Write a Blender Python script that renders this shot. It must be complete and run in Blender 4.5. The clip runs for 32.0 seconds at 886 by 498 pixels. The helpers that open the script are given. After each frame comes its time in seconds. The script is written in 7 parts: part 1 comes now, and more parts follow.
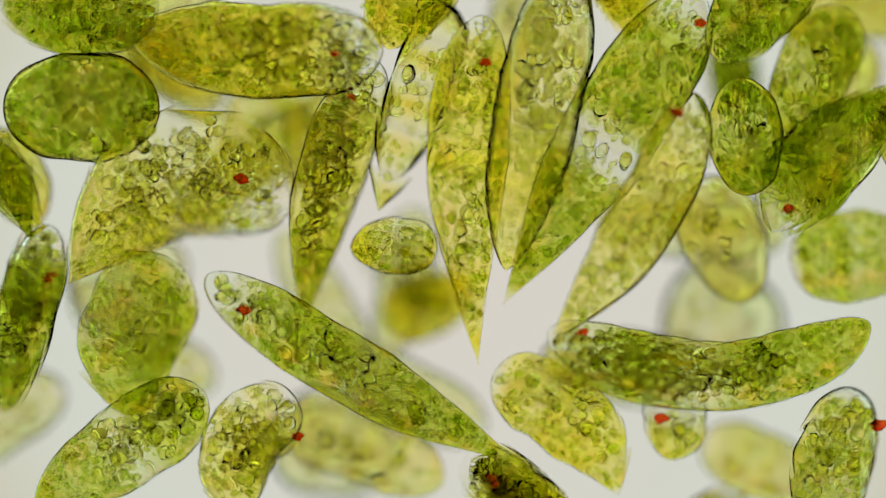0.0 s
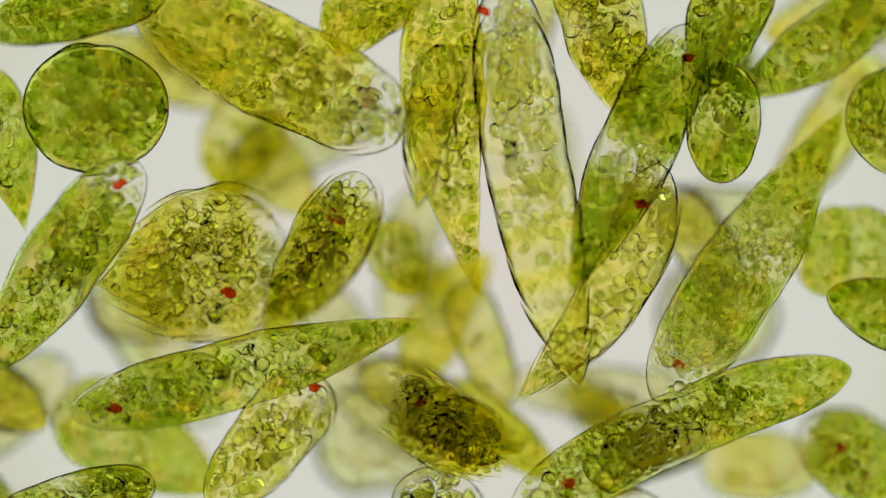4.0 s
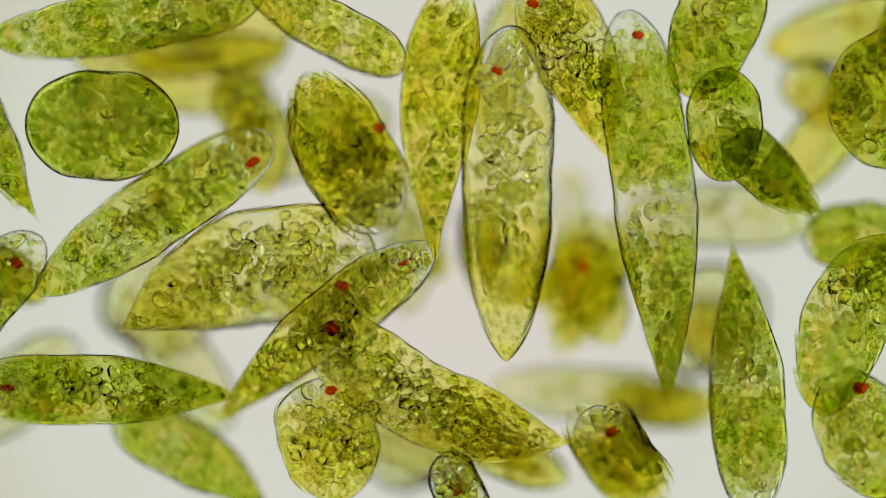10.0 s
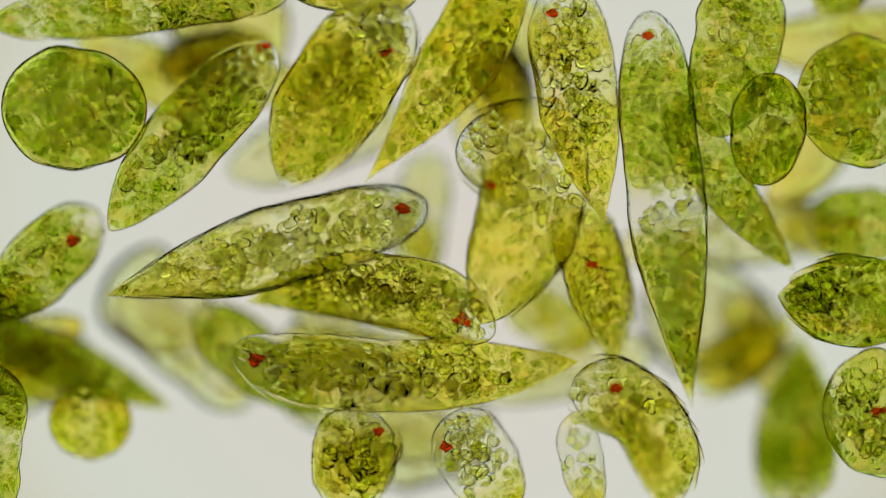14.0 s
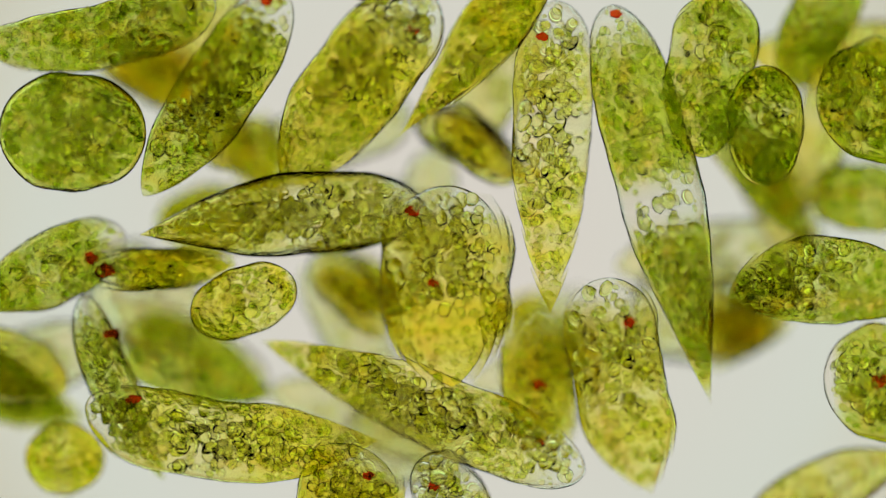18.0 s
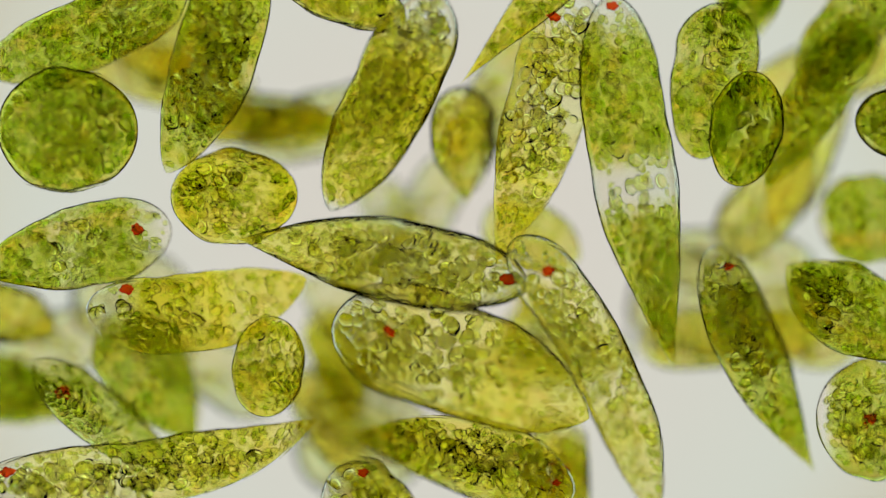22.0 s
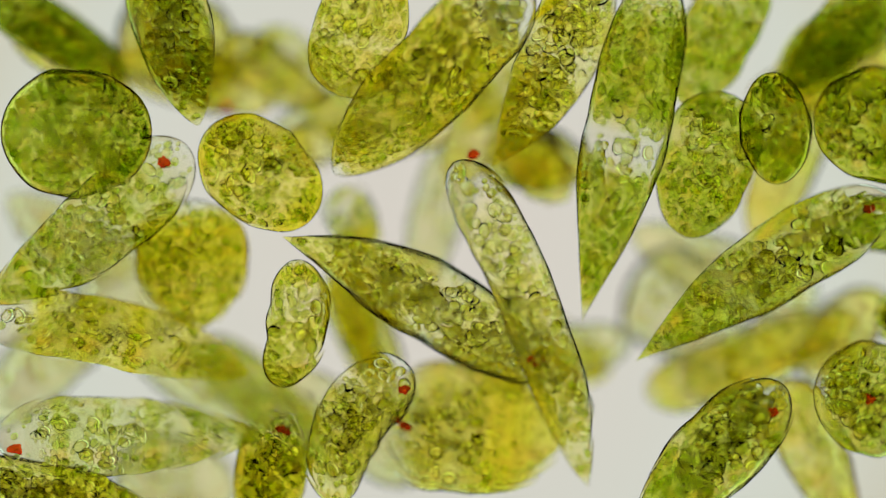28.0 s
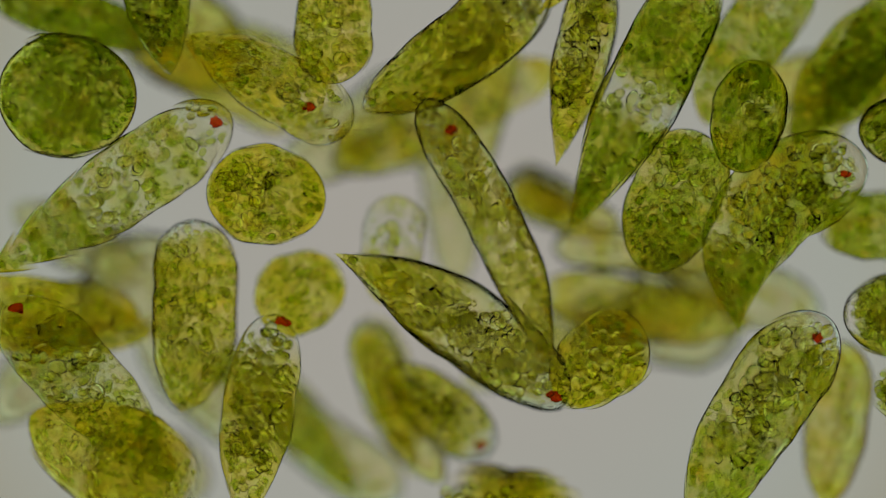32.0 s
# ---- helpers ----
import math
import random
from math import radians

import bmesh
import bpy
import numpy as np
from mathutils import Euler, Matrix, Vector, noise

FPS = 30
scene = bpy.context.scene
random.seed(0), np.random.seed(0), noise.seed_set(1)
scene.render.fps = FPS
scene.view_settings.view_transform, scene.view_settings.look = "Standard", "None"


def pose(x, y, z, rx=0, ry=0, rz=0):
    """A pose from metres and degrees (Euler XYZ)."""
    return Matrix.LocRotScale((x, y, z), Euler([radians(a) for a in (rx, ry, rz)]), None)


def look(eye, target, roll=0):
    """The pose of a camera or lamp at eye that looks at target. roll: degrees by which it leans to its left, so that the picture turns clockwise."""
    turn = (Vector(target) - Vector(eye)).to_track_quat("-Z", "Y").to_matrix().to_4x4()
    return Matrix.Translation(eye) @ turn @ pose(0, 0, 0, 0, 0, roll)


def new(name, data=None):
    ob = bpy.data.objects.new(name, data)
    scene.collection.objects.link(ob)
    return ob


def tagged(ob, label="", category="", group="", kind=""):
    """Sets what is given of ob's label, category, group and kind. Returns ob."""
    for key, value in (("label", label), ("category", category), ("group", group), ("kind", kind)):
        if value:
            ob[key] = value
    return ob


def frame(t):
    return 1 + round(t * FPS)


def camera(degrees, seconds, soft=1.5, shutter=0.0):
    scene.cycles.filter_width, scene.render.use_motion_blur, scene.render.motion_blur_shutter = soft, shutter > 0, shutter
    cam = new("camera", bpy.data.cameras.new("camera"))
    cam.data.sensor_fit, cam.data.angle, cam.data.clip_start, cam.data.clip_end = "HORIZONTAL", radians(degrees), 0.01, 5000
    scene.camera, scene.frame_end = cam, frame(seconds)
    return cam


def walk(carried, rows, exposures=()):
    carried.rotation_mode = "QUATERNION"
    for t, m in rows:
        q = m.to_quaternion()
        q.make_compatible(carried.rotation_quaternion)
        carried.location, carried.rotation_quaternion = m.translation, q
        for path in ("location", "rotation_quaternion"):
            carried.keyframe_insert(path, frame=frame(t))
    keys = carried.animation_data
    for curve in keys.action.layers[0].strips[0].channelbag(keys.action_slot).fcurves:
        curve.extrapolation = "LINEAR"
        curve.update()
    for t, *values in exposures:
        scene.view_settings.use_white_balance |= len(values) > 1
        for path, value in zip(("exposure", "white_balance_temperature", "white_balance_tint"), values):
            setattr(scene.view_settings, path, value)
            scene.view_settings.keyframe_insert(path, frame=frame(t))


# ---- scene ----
# One metre of this world stands for a tenth of a millimetre under the microscope:
# UM is one micrometre of the water drop.
UM = 0.01
DIST = 9.0
cam = camera(11.94, 32.0, soft=1.15)
cam.data.dof.use_dof = True
cam.data.dof.focus_distance = DIST
cam.data.dof.aperture_fstop = 0.145
walk(cam, [(0.0, look((0, 0, DIST), (0, 0, 0))), (32.0, look((0, 0, DIST), (0, 0, 0)))],
     exposures=[(0.0, 0.0), (30.0, 0.0), (31.1, 0.0), (31.5, -0.275), (32.0, -0.9)])

# ---- light: the microscope's lamp far below the slide and an added dim surround ----
scene.cycles.transparent_max_bounces = 64
scene.cycles.max_bounces = 64
scene.cycles.transmission_bounces = 64
# even surround glow, added to lift the cells' dark rims
world = bpy.data.worlds.new("world")
scene.world = world
world.use_nodes = True
world.node_tree.nodes["Background"].inputs["Color"].default_value = (0.62, 0.60, 0.55, 1)
world.node_tree.nodes["Background"].inputs["Strength"].default_value = 0.65


# ---- materials ----
def nodes_of(name):
    mat = bpy.data.materials.new(name)
    mat.use_nodes = True
    tree = mat.node_tree
    tree.nodes.clear()
    out = tree.nodes.new("ShaderNodeOutputMaterial")
    return mat, tree, out


def add(tree, kind, **values):
    node = tree.nodes.new(kind)
    for key, value in values.items():
        node.inputs[key.replace("_", " ")].default_value = value
    return node


def mix_colour(tree, fac, a, b):
    node = tree.nodes.new("ShaderNodeMix")
    node.data_type = "RGBA"
    for slot, value in ((0, fac), (6, a), (7, b)):
        if isinstance(value, bpy.types.NodeSocket):
            tree.links.new(value, node.inputs[slot])
        else:
            node.inputs[slot].default_value = value
    return node.outputs[2]


def living(name, ior, thin, thick, grain, bump, pale=(0.97, 0.97, 0.95, 1), woven=False, single=False):
    """Clear living matter: bends the light a little and takes out its own colour, more where pigment lies."""
    mat, tree, out = nodes_of(name)
    link = tree.links.new
    bend = add(tree, "ShaderNodeBsdfRefraction", IOR=ior, Roughness=0.0)
    co = tree.nodes.new("ShaderNodeTexCoord")
    fine = add(tree, "ShaderNodeTexNoise", Scale=grain, Detail=2.0, Roughness=0.6)
    link(co.outputs["Object"], fine.inputs["Vector"])
    wide = add(tree, "ShaderNodeTexNoise", Scale=grain * 0.16, Detail=1.0)
    link(co.outputs["Object"], wide.inputs["Vector"])
    blend = tree.nodes.new("ShaderNodeMath")
    blend.operation = "MULTIPLY_ADD"
    link(wide.outputs["Fac"], blend.inputs[0])
    blend.inputs[1].default_value = 1.3
    half = tree.nodes.new("ShaderNodeMath")
    half.operation = "MULTIPLY_ADD"
    link(fine.outputs["Fac"], half.inputs[0])
    half.inputs[1].default_value = 0.8
    half.inputs[2].default_value = -0.55
    link(half.outputs[0], blend.inputs[2])
    blend.use_clamp = True
    amount = blend.outputs[0]
    if single:  # each granule has a tint of its own
        island = tree.nodes.new("ShaderNodeNewGeometry")
        each = tree.nodes.new("ShaderNodeObjectInfo")
        total = tree.nodes.new("ShaderNodeMath")
        link(island.outputs["Random Per Island"], total.inputs[0])
        link(each.outputs["Random"], total.inputs[1])
        part_of = tree.nodes.new("ShaderNodeMath")
        part_of.operation = "FRACT"
        link(total.outputs[0], part_of.inputs[0])
        amount = part_of.outputs[0]
    green = mix_colour(tree, amount, thin, thick)
    if woven:  # brownish patches where carotene gathers
        spots = add(tree, "ShaderNodeTexNoise", Scale=grain * 0.3, Detail=0.0)
        link(co.outputs["Object"], spots.inputs["Vector"])
        patch = tree.nodes.new("ShaderNodeMapRange")
        patch.inputs["From Min"].default_value = 0.52
        patch.inputs["From Max"].default_value = 0.72
        patch.inputs["To Max"].default_value = 0.75
        link(spots.outputs["Fac"], patch.inputs["Value"])
        green = mix_colour(tree, patch.outputs["Result"], green, (1.0, 0.83, 0.26, 1))
    pig = tree.nodes.new("ShaderNodeAttribute")
    pig.attribute_name = "pigment"
    tint = mix_colour(tree, pig.outputs["Fac"], pale, green)
    link(tint, bend.inputs["Color"])
    if woven:
        hold = tree.nodes.new("ShaderNodeAttribute")
        hold.attribute_name = "hold"
        strength = tree.nodes.new("ShaderNodeMath")
        strength.operation = "MULTIPLY_ADD"
        link(hold.outputs["Fac"], strength.inputs[0])
        strength.inputs[1].default_value = ior - 1
        strength.inputs[2].default_value = 1.0
        link(strength.outputs[0], bend.inputs["IOR"])
    if bump:
        relief = add(tree, "ShaderNodeBump", Strength=1.0, Distance=bump)
        link(fine.outputs["Fac"], relief.inputs["Height"])
        link(relief.outputs["Normal"], bend.inputs["Normal"])
    link(bend.outputs[0], out.inputs["Surface"])
    return mat


def lamp_glass(name, colour, rim, strength):
    mat, tree, out = nodes_of(name)
    glow = add(tree, "ShaderNodeEmission", Strength=strength)
    co = tree.nodes.new("ShaderNodeTexCoord")
    far = tree.nodes.new("ShaderNodeVectorMath")
    far.operation = "LENGTH"
    tree.links.new(co.outputs["Object"], far.inputs[0])
    # warm middle to greenish rim: the optics' colour shading painted into the glow
    spread = tree.nodes.new("ShaderNodeMapRange")
    spread.inputs["From Min"].default_value = 0.8
    spread.inputs["From Max"].default_value = 3.0
    tree.links.new(far.outputs["Value"], spread.inputs["Value"])
    # the seen field, then a dark and a bright ring added for the cells' outlines and sparkle;
    # orange and cyan at the rings' edges paint in colour fringes
    size = tree.nodes.new("ShaderNodeMath")
    size.operation = "DIVIDE"
    size.inputs[1].default_value = 8.0
    tree.links.new(far.outputs["Value"], size.inputs[0])
    ring = tree.nodes.new("ShaderNodeValToRGB")
    stops = ring.color_ramp.elements
    stops[0].position, stops[0].color = 0.38, (0.5, 0.5, 0.5, 1)
    stops[1].position, stops[1].color = 1.0, (0.8, 0.8, 0.8, 1)
    for place, shade in ((0.42, (0.50, 0.33, 0.20, 1)), (0.47, (0.30, 0.25, 0.20, 1)), (0.57, (0.27, 0.29, 0.29, 1)),
                         (0.62, (0.55, 0.85, 0.92, 1)), (0.67, (1.0, 1.0, 1.0, 1))):
        stops.new(place).color = shade
    tree.links.new(size.outputs[0], ring.inputs["Fac"])
    tone = tree.nodes.new("ShaderNodeMix")
    tone.data_type, tone.blend_type = "RGBA", "MULTIPLY"
    tone.inputs[0].default_value = 1.0
    tree.links.new(mix_colour(tree, spread.outputs["Result"], colour, rim), tone.inputs[6])
    tree.links.new(ring.outputs["Color"], tone.inputs[7])
    tree.links.new(tone.outputs[2], glow.inputs["Color"])
    glow.inputs["Strength"].default_value = strength * 2
    tree.links.new(glow.outputs[0], out.inputs["Surface"])
    return mat


M_PELLICLE = living("pellicle", 1.034, (1.0, 0.97, 0.34, 1), (0.945, 0.92, 0.19, 1), 70.0, 0.003, woven=True)
# greener copy for cells towards the sides: the lens's edge tint in their colour
M_PELLICLE_LENS_GREEN = living("pellicle_lens_green", 1.034, (0.875, 0.91, 0.27, 1), (0.68, 0.775, 0.14, 1), 70.0, 0.003, woven=True)
M_PELLICLE_PALE = living("pellicle_thin", 1.10, (0.98, 0.965, 0.46, 1), (0.92, 0.905, 0.31, 1), 48.0, 0.002, woven=True)
M_CHLORO = living("chloroplast", 1.07, (1.0, 0.995, 0.84, 1), (0.88, 0.94, 0.52, 1), 70.0, 0.0, single=True)
M_GRAIN = living("paramylon", 1.15, (1.0, 1.0, 0.88, 1), (0.98, 0.99, 0.62, 1), 50.0, 0.0, single=True)
M_EYE = living("eyespot", 1.06, (0.97, 0.50, 0.20, 1), (0.82, 0.12, 0.08, 1), 130.0, 0.0)
M_LAMP = lamp_glass("lamp_glow", (1.0, 0.925, 0.83, 1), (0.905, 0.985, 0.86, 1), 0.70)


def glass_material():
    mat, tree, out = nodes_of("slide_glass")
    clear = add(tree, "ShaderNodeBsdfRefraction", IOR=1.0, Roughness=0.0, Color=(0.985, 0.99, 0.985, 1))
    tree.links.new(clear.outputs[0], out.inputs["Surface"])
    return mat


M_SLIDE = glass_material()


# ---- structure: slide and lamp ----
def link_mesh(name, verts, faces, material, parent=None, smooth=True, pigment=None, hold=None):
    me = bpy.data.meshes.new(name)
    me.from_pydata([tuple(v) for v in verts], [], [tuple(f) for f in faces])
    me.materials.append(material)
    if smooth:
        me.polygons.foreach_set("use_smooth", [True] * len(me.polygons))
    if pigment is not None:
        att = me.attributes.new("pigment", "FLOAT", "POINT")
        att.data.foreach_set("value", [float(p) for p in pigment])
    if hold is not None:
        att = me.attributes.new("hold", "FLOAT", "POINT")
        att.data.foreach_set("value", [float(h) for h in hold])
    me.update()
    ob = new(name, me)
    ob.parent = parent
    return ob


def box(name, sx, sy, sz, at, material, edge=0.015):
    bm = bmesh.new()
    bmesh.ops.create_cube(bm, size=1, matrix=Matrix.Diagonal((sx, sy, sz, 1)))
    bmesh.ops.bevel(bm, geom=bm.edges[:], offset=edge, segments=2, affect="EDGES")
    me = bpy.data.meshes.new(name)
    bm.to_mesh(me)
    bm.free()
    me.materials.append(material)
    ob = new(name, me)
    ob.location = at
    return ob


def lamp_disc(radius, depth):
    bm = bmesh.new()
    bmesh.ops.create_cone(bm, cap_ends=True, segments=96, radius1=radius, radius2=radius, depth=0.2)
    me = bpy.data.meshes.new("condenser_lamp")
    bm.to_mesh(me)
    bm.free()
    me.materials.append(M_LAMP)
    ob = new("condenser_lamp", me)
    ob.location = (0, 0, depth)
    return ob


tagged(lamp_disc(6.1, -15.0), "round glowing condenser lens of the microscope below the slide", "lamp", kind="structure")
tagged(box("slide", 5.0, 3.0, 0.2, (0, 0, -1.05), M_SLIDE), "clear glass microscope slide under the water drop", "slide", kind="structure")


# ---- euglena cells ----
def profile(s, head, tail, hq, tq):
    """The half width of a cell along its length, 0 at the front tip to 1 at the rear tip."""
    r = 1.0
    if s < head:
        r = max(0.0, 1 - (1 - s / head) ** 2) ** hq
    if s > 1 - tail:
        x = (s - 1 + tail) / tail
        r *= max(0.0, 1 - x ** 2) ** tq if tq < 0.78 else max(0.0, 1 - x ** 1.6) ** (1.22 * tq)
    return r


def blob(rng, verts, faces, pig, centre, axes, size, value, rings=4, around=8):
    """One small flattened body, added to the lists."""
    base = len(verts)
    e1, e2, e3 = axes
    if rng:  # lopsided
        size = tuple(a * rng.uniform(0.8, 1.2) for a in size)
        e1 = e1 + e3 * rng.uniform(-0.35, 0.35)
        e2 = e2 + e1 * rng.uniform(-0.3, 0.3)
    verts.append(centre + e3 * size[2])
    for i in range(1, rings):
        a = math.pi * i / rings
        for j in range(around):
            b = 2 * math.pi * j / around + (0.3 * rng.random() if rng else 0)
            verts.append(centre + e1 * (size[0] * math.sin(a) * math.cos(b)) + e2 * (size[1] * math.sin(a) * math.sin(b)) + e3 * (size[2] * math.cos(a)))
    verts.append(centre - e3 * size[2])
    last = len(verts) - 1
    for j in range(around):
        k = (j + 1) % around
        faces.append((base, base + 1 + j, base + 1 + k))
        for i in range(rings - 2):
            a = base + 1 + i * around
            faces.append((a + j, a + around + j, a + around + k, a + k))
        a = base + 1 + (rings - 2) * around
        faces.append((a + k, a + j, last))
    pig.extend([value] * (last + 1 - base))


def granule(name, material):
    verts, faces, pig = [], [], []
    blob(None, verts, faces, pig, Vector((0, 0, 0)), (Vector((1, 0, 0)), Vector((0, 1, 0)), Vector((0, 0, 1))), (1, 1, 1), 0.8, 5, 9)
    ob = link_mesh(name, verts, faces, material, pigment=pig)
    me = ob.data
    bpy.data.objects.remove(ob)
    return me


GRANULES = {"chloroplast": granule("chloroplast", M_CHLORO), "paramylon_grain": granule("paramylon_grain", M_GRAIN)}


def pigment_at(s, clear, wave=0.0):
    """How green the cell is at s: 1 full, 0 clear; clear holds (centre, half width, depth of the gap)."""
    g = 0.88 + 0.14 * math.sin(9 * s + wave) + 0.08 * math.sin(23 * s + 2 * wave)
    for c, h, d in clear:
        x = abs(s - c) / h
        g -= d * (0.5 + 0.5 * math.cos(math.pi * min(1.0, x))) ** 0.7
    return min(1.0, max(g, 0.04))


def euglena(label, length, width, deep=1.0, pieces=6, head=0.25, tail=0.4, hq=0.55, tq=0.9,
            clear=((0.0, 0.16, 0.9),), cover=1.0, grain=0.88, starch=0.1, eye=True, green=1.0, singles=60, skin=None, seed=1, front=0.27, tilt=0.0, cell="euglena"):
    """A cell of length and width in micrometres, its body in short rigid lengths, front to rear along its own x axis.
    tilt: how much higher its front lies than its rear."""
    rng = random.Random(seed)
    L, R = length * UM, width * UM / 2
    thing = tagged(new(cell), label, "euglena", group="swimming euglena cells")
    thing["pieces"], thing["length"], thing["width"], thing["deep"], thing["tilt"] = pieces, L, 2 * R, deep, tilt * UM
    twist = rng.random() * 6
    store = rng.uniform(0.3, 0.52)
    if eye and front > 0:  # the colourless front end with its reservoir
        clear = ((0.0, front, 1.0), *(c for c in clear if c[0] > 0.2))
    skin_clear = clear
    if starch > 0.15:  # few chloroplasts where the starch is stored
        clear = (*clear, (store, 0.24, 0.6))
    lump = rng.random() * 9
    parts = []
    for p in range(pieces):
        s0, s1 = p / pieces, (p + 1) / pieces
        mid = (s0 + s1) / 2
        # each length of the body thins out under its neighbours, so that the joints do not show
        lo = mid - 1 / pieces if p else 0.0
        hi = mid + 1 / pieces if p < pieces - 1 else 1.0
        rows = 14 if p in (0, pieces - 1) else max(8, 50 // pieces)
        n = 28
        verts, faces, pig, hold = [], [], [], []
        for i in range(rows + 1):
            u = i / rows
            if p == 0:
                u = u ** 1.7
            if p == pieces - 1 and tq < 0.8:
                u = 1 - (1 - u) ** 1.7
            s = lo + (hi - lo) * u
            share = 1.0 if (s <= mid and p == 0) or (s >= mid and p == pieces - 1) else max(0.0, 1 - abs(s - mid) * pieces)
            r = max(R * profile(s, head, tail, hq, tq) * (0.97 + 0.03 * share), R * 0.004)
            for j in range(n):
                a = 2 * math.pi * j / n
                ripple = 1 + 0.03 * math.sin(7 * s + 2 * a + lump) + 0.02 * math.sin(19 * s - a + twist)
                verts.append(Vector(((mid - s) * L, r * ripple * math.cos(a), r * ripple * deep * math.sin(a))))
                pig.append(pigment_at(s, skin_clear, lump) * green * share)
                hold.append(share)
        for i in range(rows):
            for j in range(n):
                k = (j + 1) % n
                faces.append((i * n + j, i * n + k, (i + 1) * n + k, (i + 1) * n + j))
        ob = link_mesh("body_segment", verts, faces, skin or M_PELLICLE, thing, pigment=pig, hold=hold)
        parts.append(ob)
        # chloroplasts in one layer under the pellicle, paramylon grains further in
        area = 2 * math.pi * R * (0.5 + 0.5 * deep) * (L / pieces) * profile(mid, head, tail, hq, tq)
        for name, mat, share, size0, flat in (("chloroplast", M_CHLORO, cover, grain, 0.6), ("paramylon_grain", M_GRAIN, min(starch, 0.4) * 3.8, grain * 1.95, 0.75)):
            count = int(share * 0.85 * area / (math.pi * (size0 * UM) ** 2) * (1.2 if name == "chloroplast" else 1.0))
            verts, faces, pig = [], [], []
            single = 0
            for _ in range(count):
                s = mid + (rng.random() - rng.random()) / pieces * (1 if pieces > 1 else 0.5)
                if not 0.01 < s < 0.99:
                    continue
                if name == "paramylon_grain" and rng.random() > 1.4 - abs(s - store) / 0.27 and rng.random() > (0.5 if s < 0.22 else 0.0):
                    continue
                keep = pigment_at(s, clear, lump)
                if name == "chloroplast" and rng.random() > keep * 1.1 + 0.05:
                    continue
                a = 2 * math.pi * rng.random()
                g = size0 * UM * (rng.uniform(0.45, 1.35) if name == "chloroplast" else rng.uniform(0.65, 1.2))
                r = R * profile(s, head, tail, hq, tq)
                inner = r * (rng.uniform(0.25, 0.9) if name == "paramylon_grain" else 0.93 if rng.random() < 0.6 else rng.uniform(0.55, 0.92)) - 0.5 * g
                # stay inside where the ends narrow
                near = min(profile(max(0.0, s - g / L), head, tail, hq, tq), profile(min(1.0, s + g / L), head, tail, hq, tq))
                inner = min(inner, R * near * 0.95 - 0.6 * g)
                if inner < 0.4 * g or r < 1.6 * g:
                    continue
                out = Vector((0, math.cos(a), deep * math.sin(a)))
                centre = Vector(((mid - s) * L, 0, 0)) + out * inner
                e3 = Vector((rng.uniform(-0.3, 0.3), math.cos(a), math.sin(a) / max(deep, 0.4))).normalized()
                e1 = e3.cross(Vector((1, 0, 0))).normalized()
                turn = rng.random() * 3.14
                e2 = e3.cross(e1)
                e1, e2 = e1 * math.cos(turn) + e2 * math.sin(turn), e2 * math.cos(turn) - e1 * math.sin(turn)
                size = (g, g * rng.uniform(0.45, 0.95), g * flat)
                if a < math.pi and single < singles / pieces:
                    single += 1
                    piece = new(name, GRANULES[name])
                    piece.parent = ob
                    turned = Matrix((e1, e2, e3)).transposed().to_4x4()
                    piece.matrix_basis = Matrix.Translation(centre) @ turned @ Matrix.Diagonal((*size, 1))
                    continue
                blob(rng, verts, faces, pig, centre, (e1, e2, e3), size, rng.uniform(0.45, 1.0) * green if name == "chloroplast" else 0.6)
            if faces:
                tagged(link_mesh(name + "_layer", verts, faces, mat, ob, pigment=pig), kind="stuff")
    if eye:
        verts, faces, pig = [], [], []
        big = rng.uniform(0.8, 1.1)
        axes = (Vector((1, 0, 0)), Vector((0, 1, 0)), Vector((0, 0, 1)))
        blob(None, verts, faces, pig, Vector((0, 0, 0)), axes, tuple(UM * big * a for a in (1.5, 1.15, 0.8)), 1.0, 12, 22)
        shift = Vector((seed * 1.7, 0, 0))  # lumpy, like a heap of droplets
        verts = [v * (0.92 + 0.55 * noise.noise(v / UM * 0.7 + shift) + 0.4 * noise.noise(v / UM * 2.1 + shift)) for v in verts]
        link_mesh("eyespot", verts, faces, M_EYE, thing, pigment=pig)["label"] = "small red eyespot"
    return thing


def bow(h, m, t, u):
    """The point at u (0 front, 1 rear) on the curve through front, middle and rear."""
    a, b, c = (1 - u) * (1 - 2 * u), 4 * u * (1 - u), u * (2 * u - 1)
    return Vector((a * h[0] + b * m[0] + c * t[0], a * h[1] + b * m[1] + c * t[1]))


def along(h, m, t, u):
    """The point and the way forward at the share u of the curve's length."""
    pts = [bow(h, m, t, i / 24) for i in range(25)]
    sums = [0.0]
    for a, b in zip(pts, pts[1:]):
        sums.append(sums[-1] + (b - a).length)
    goal = u * sums[-1]
    for i in range(24):
        if sums[i + 1] >= goal or i == 23:
            k = (goal - sums[i]) / max(sums[i + 1] - sums[i], 1e-9)
            return pts[i].lerp(pts[i + 1], k), sums[-1]
    return pts[-1], sums[-1]


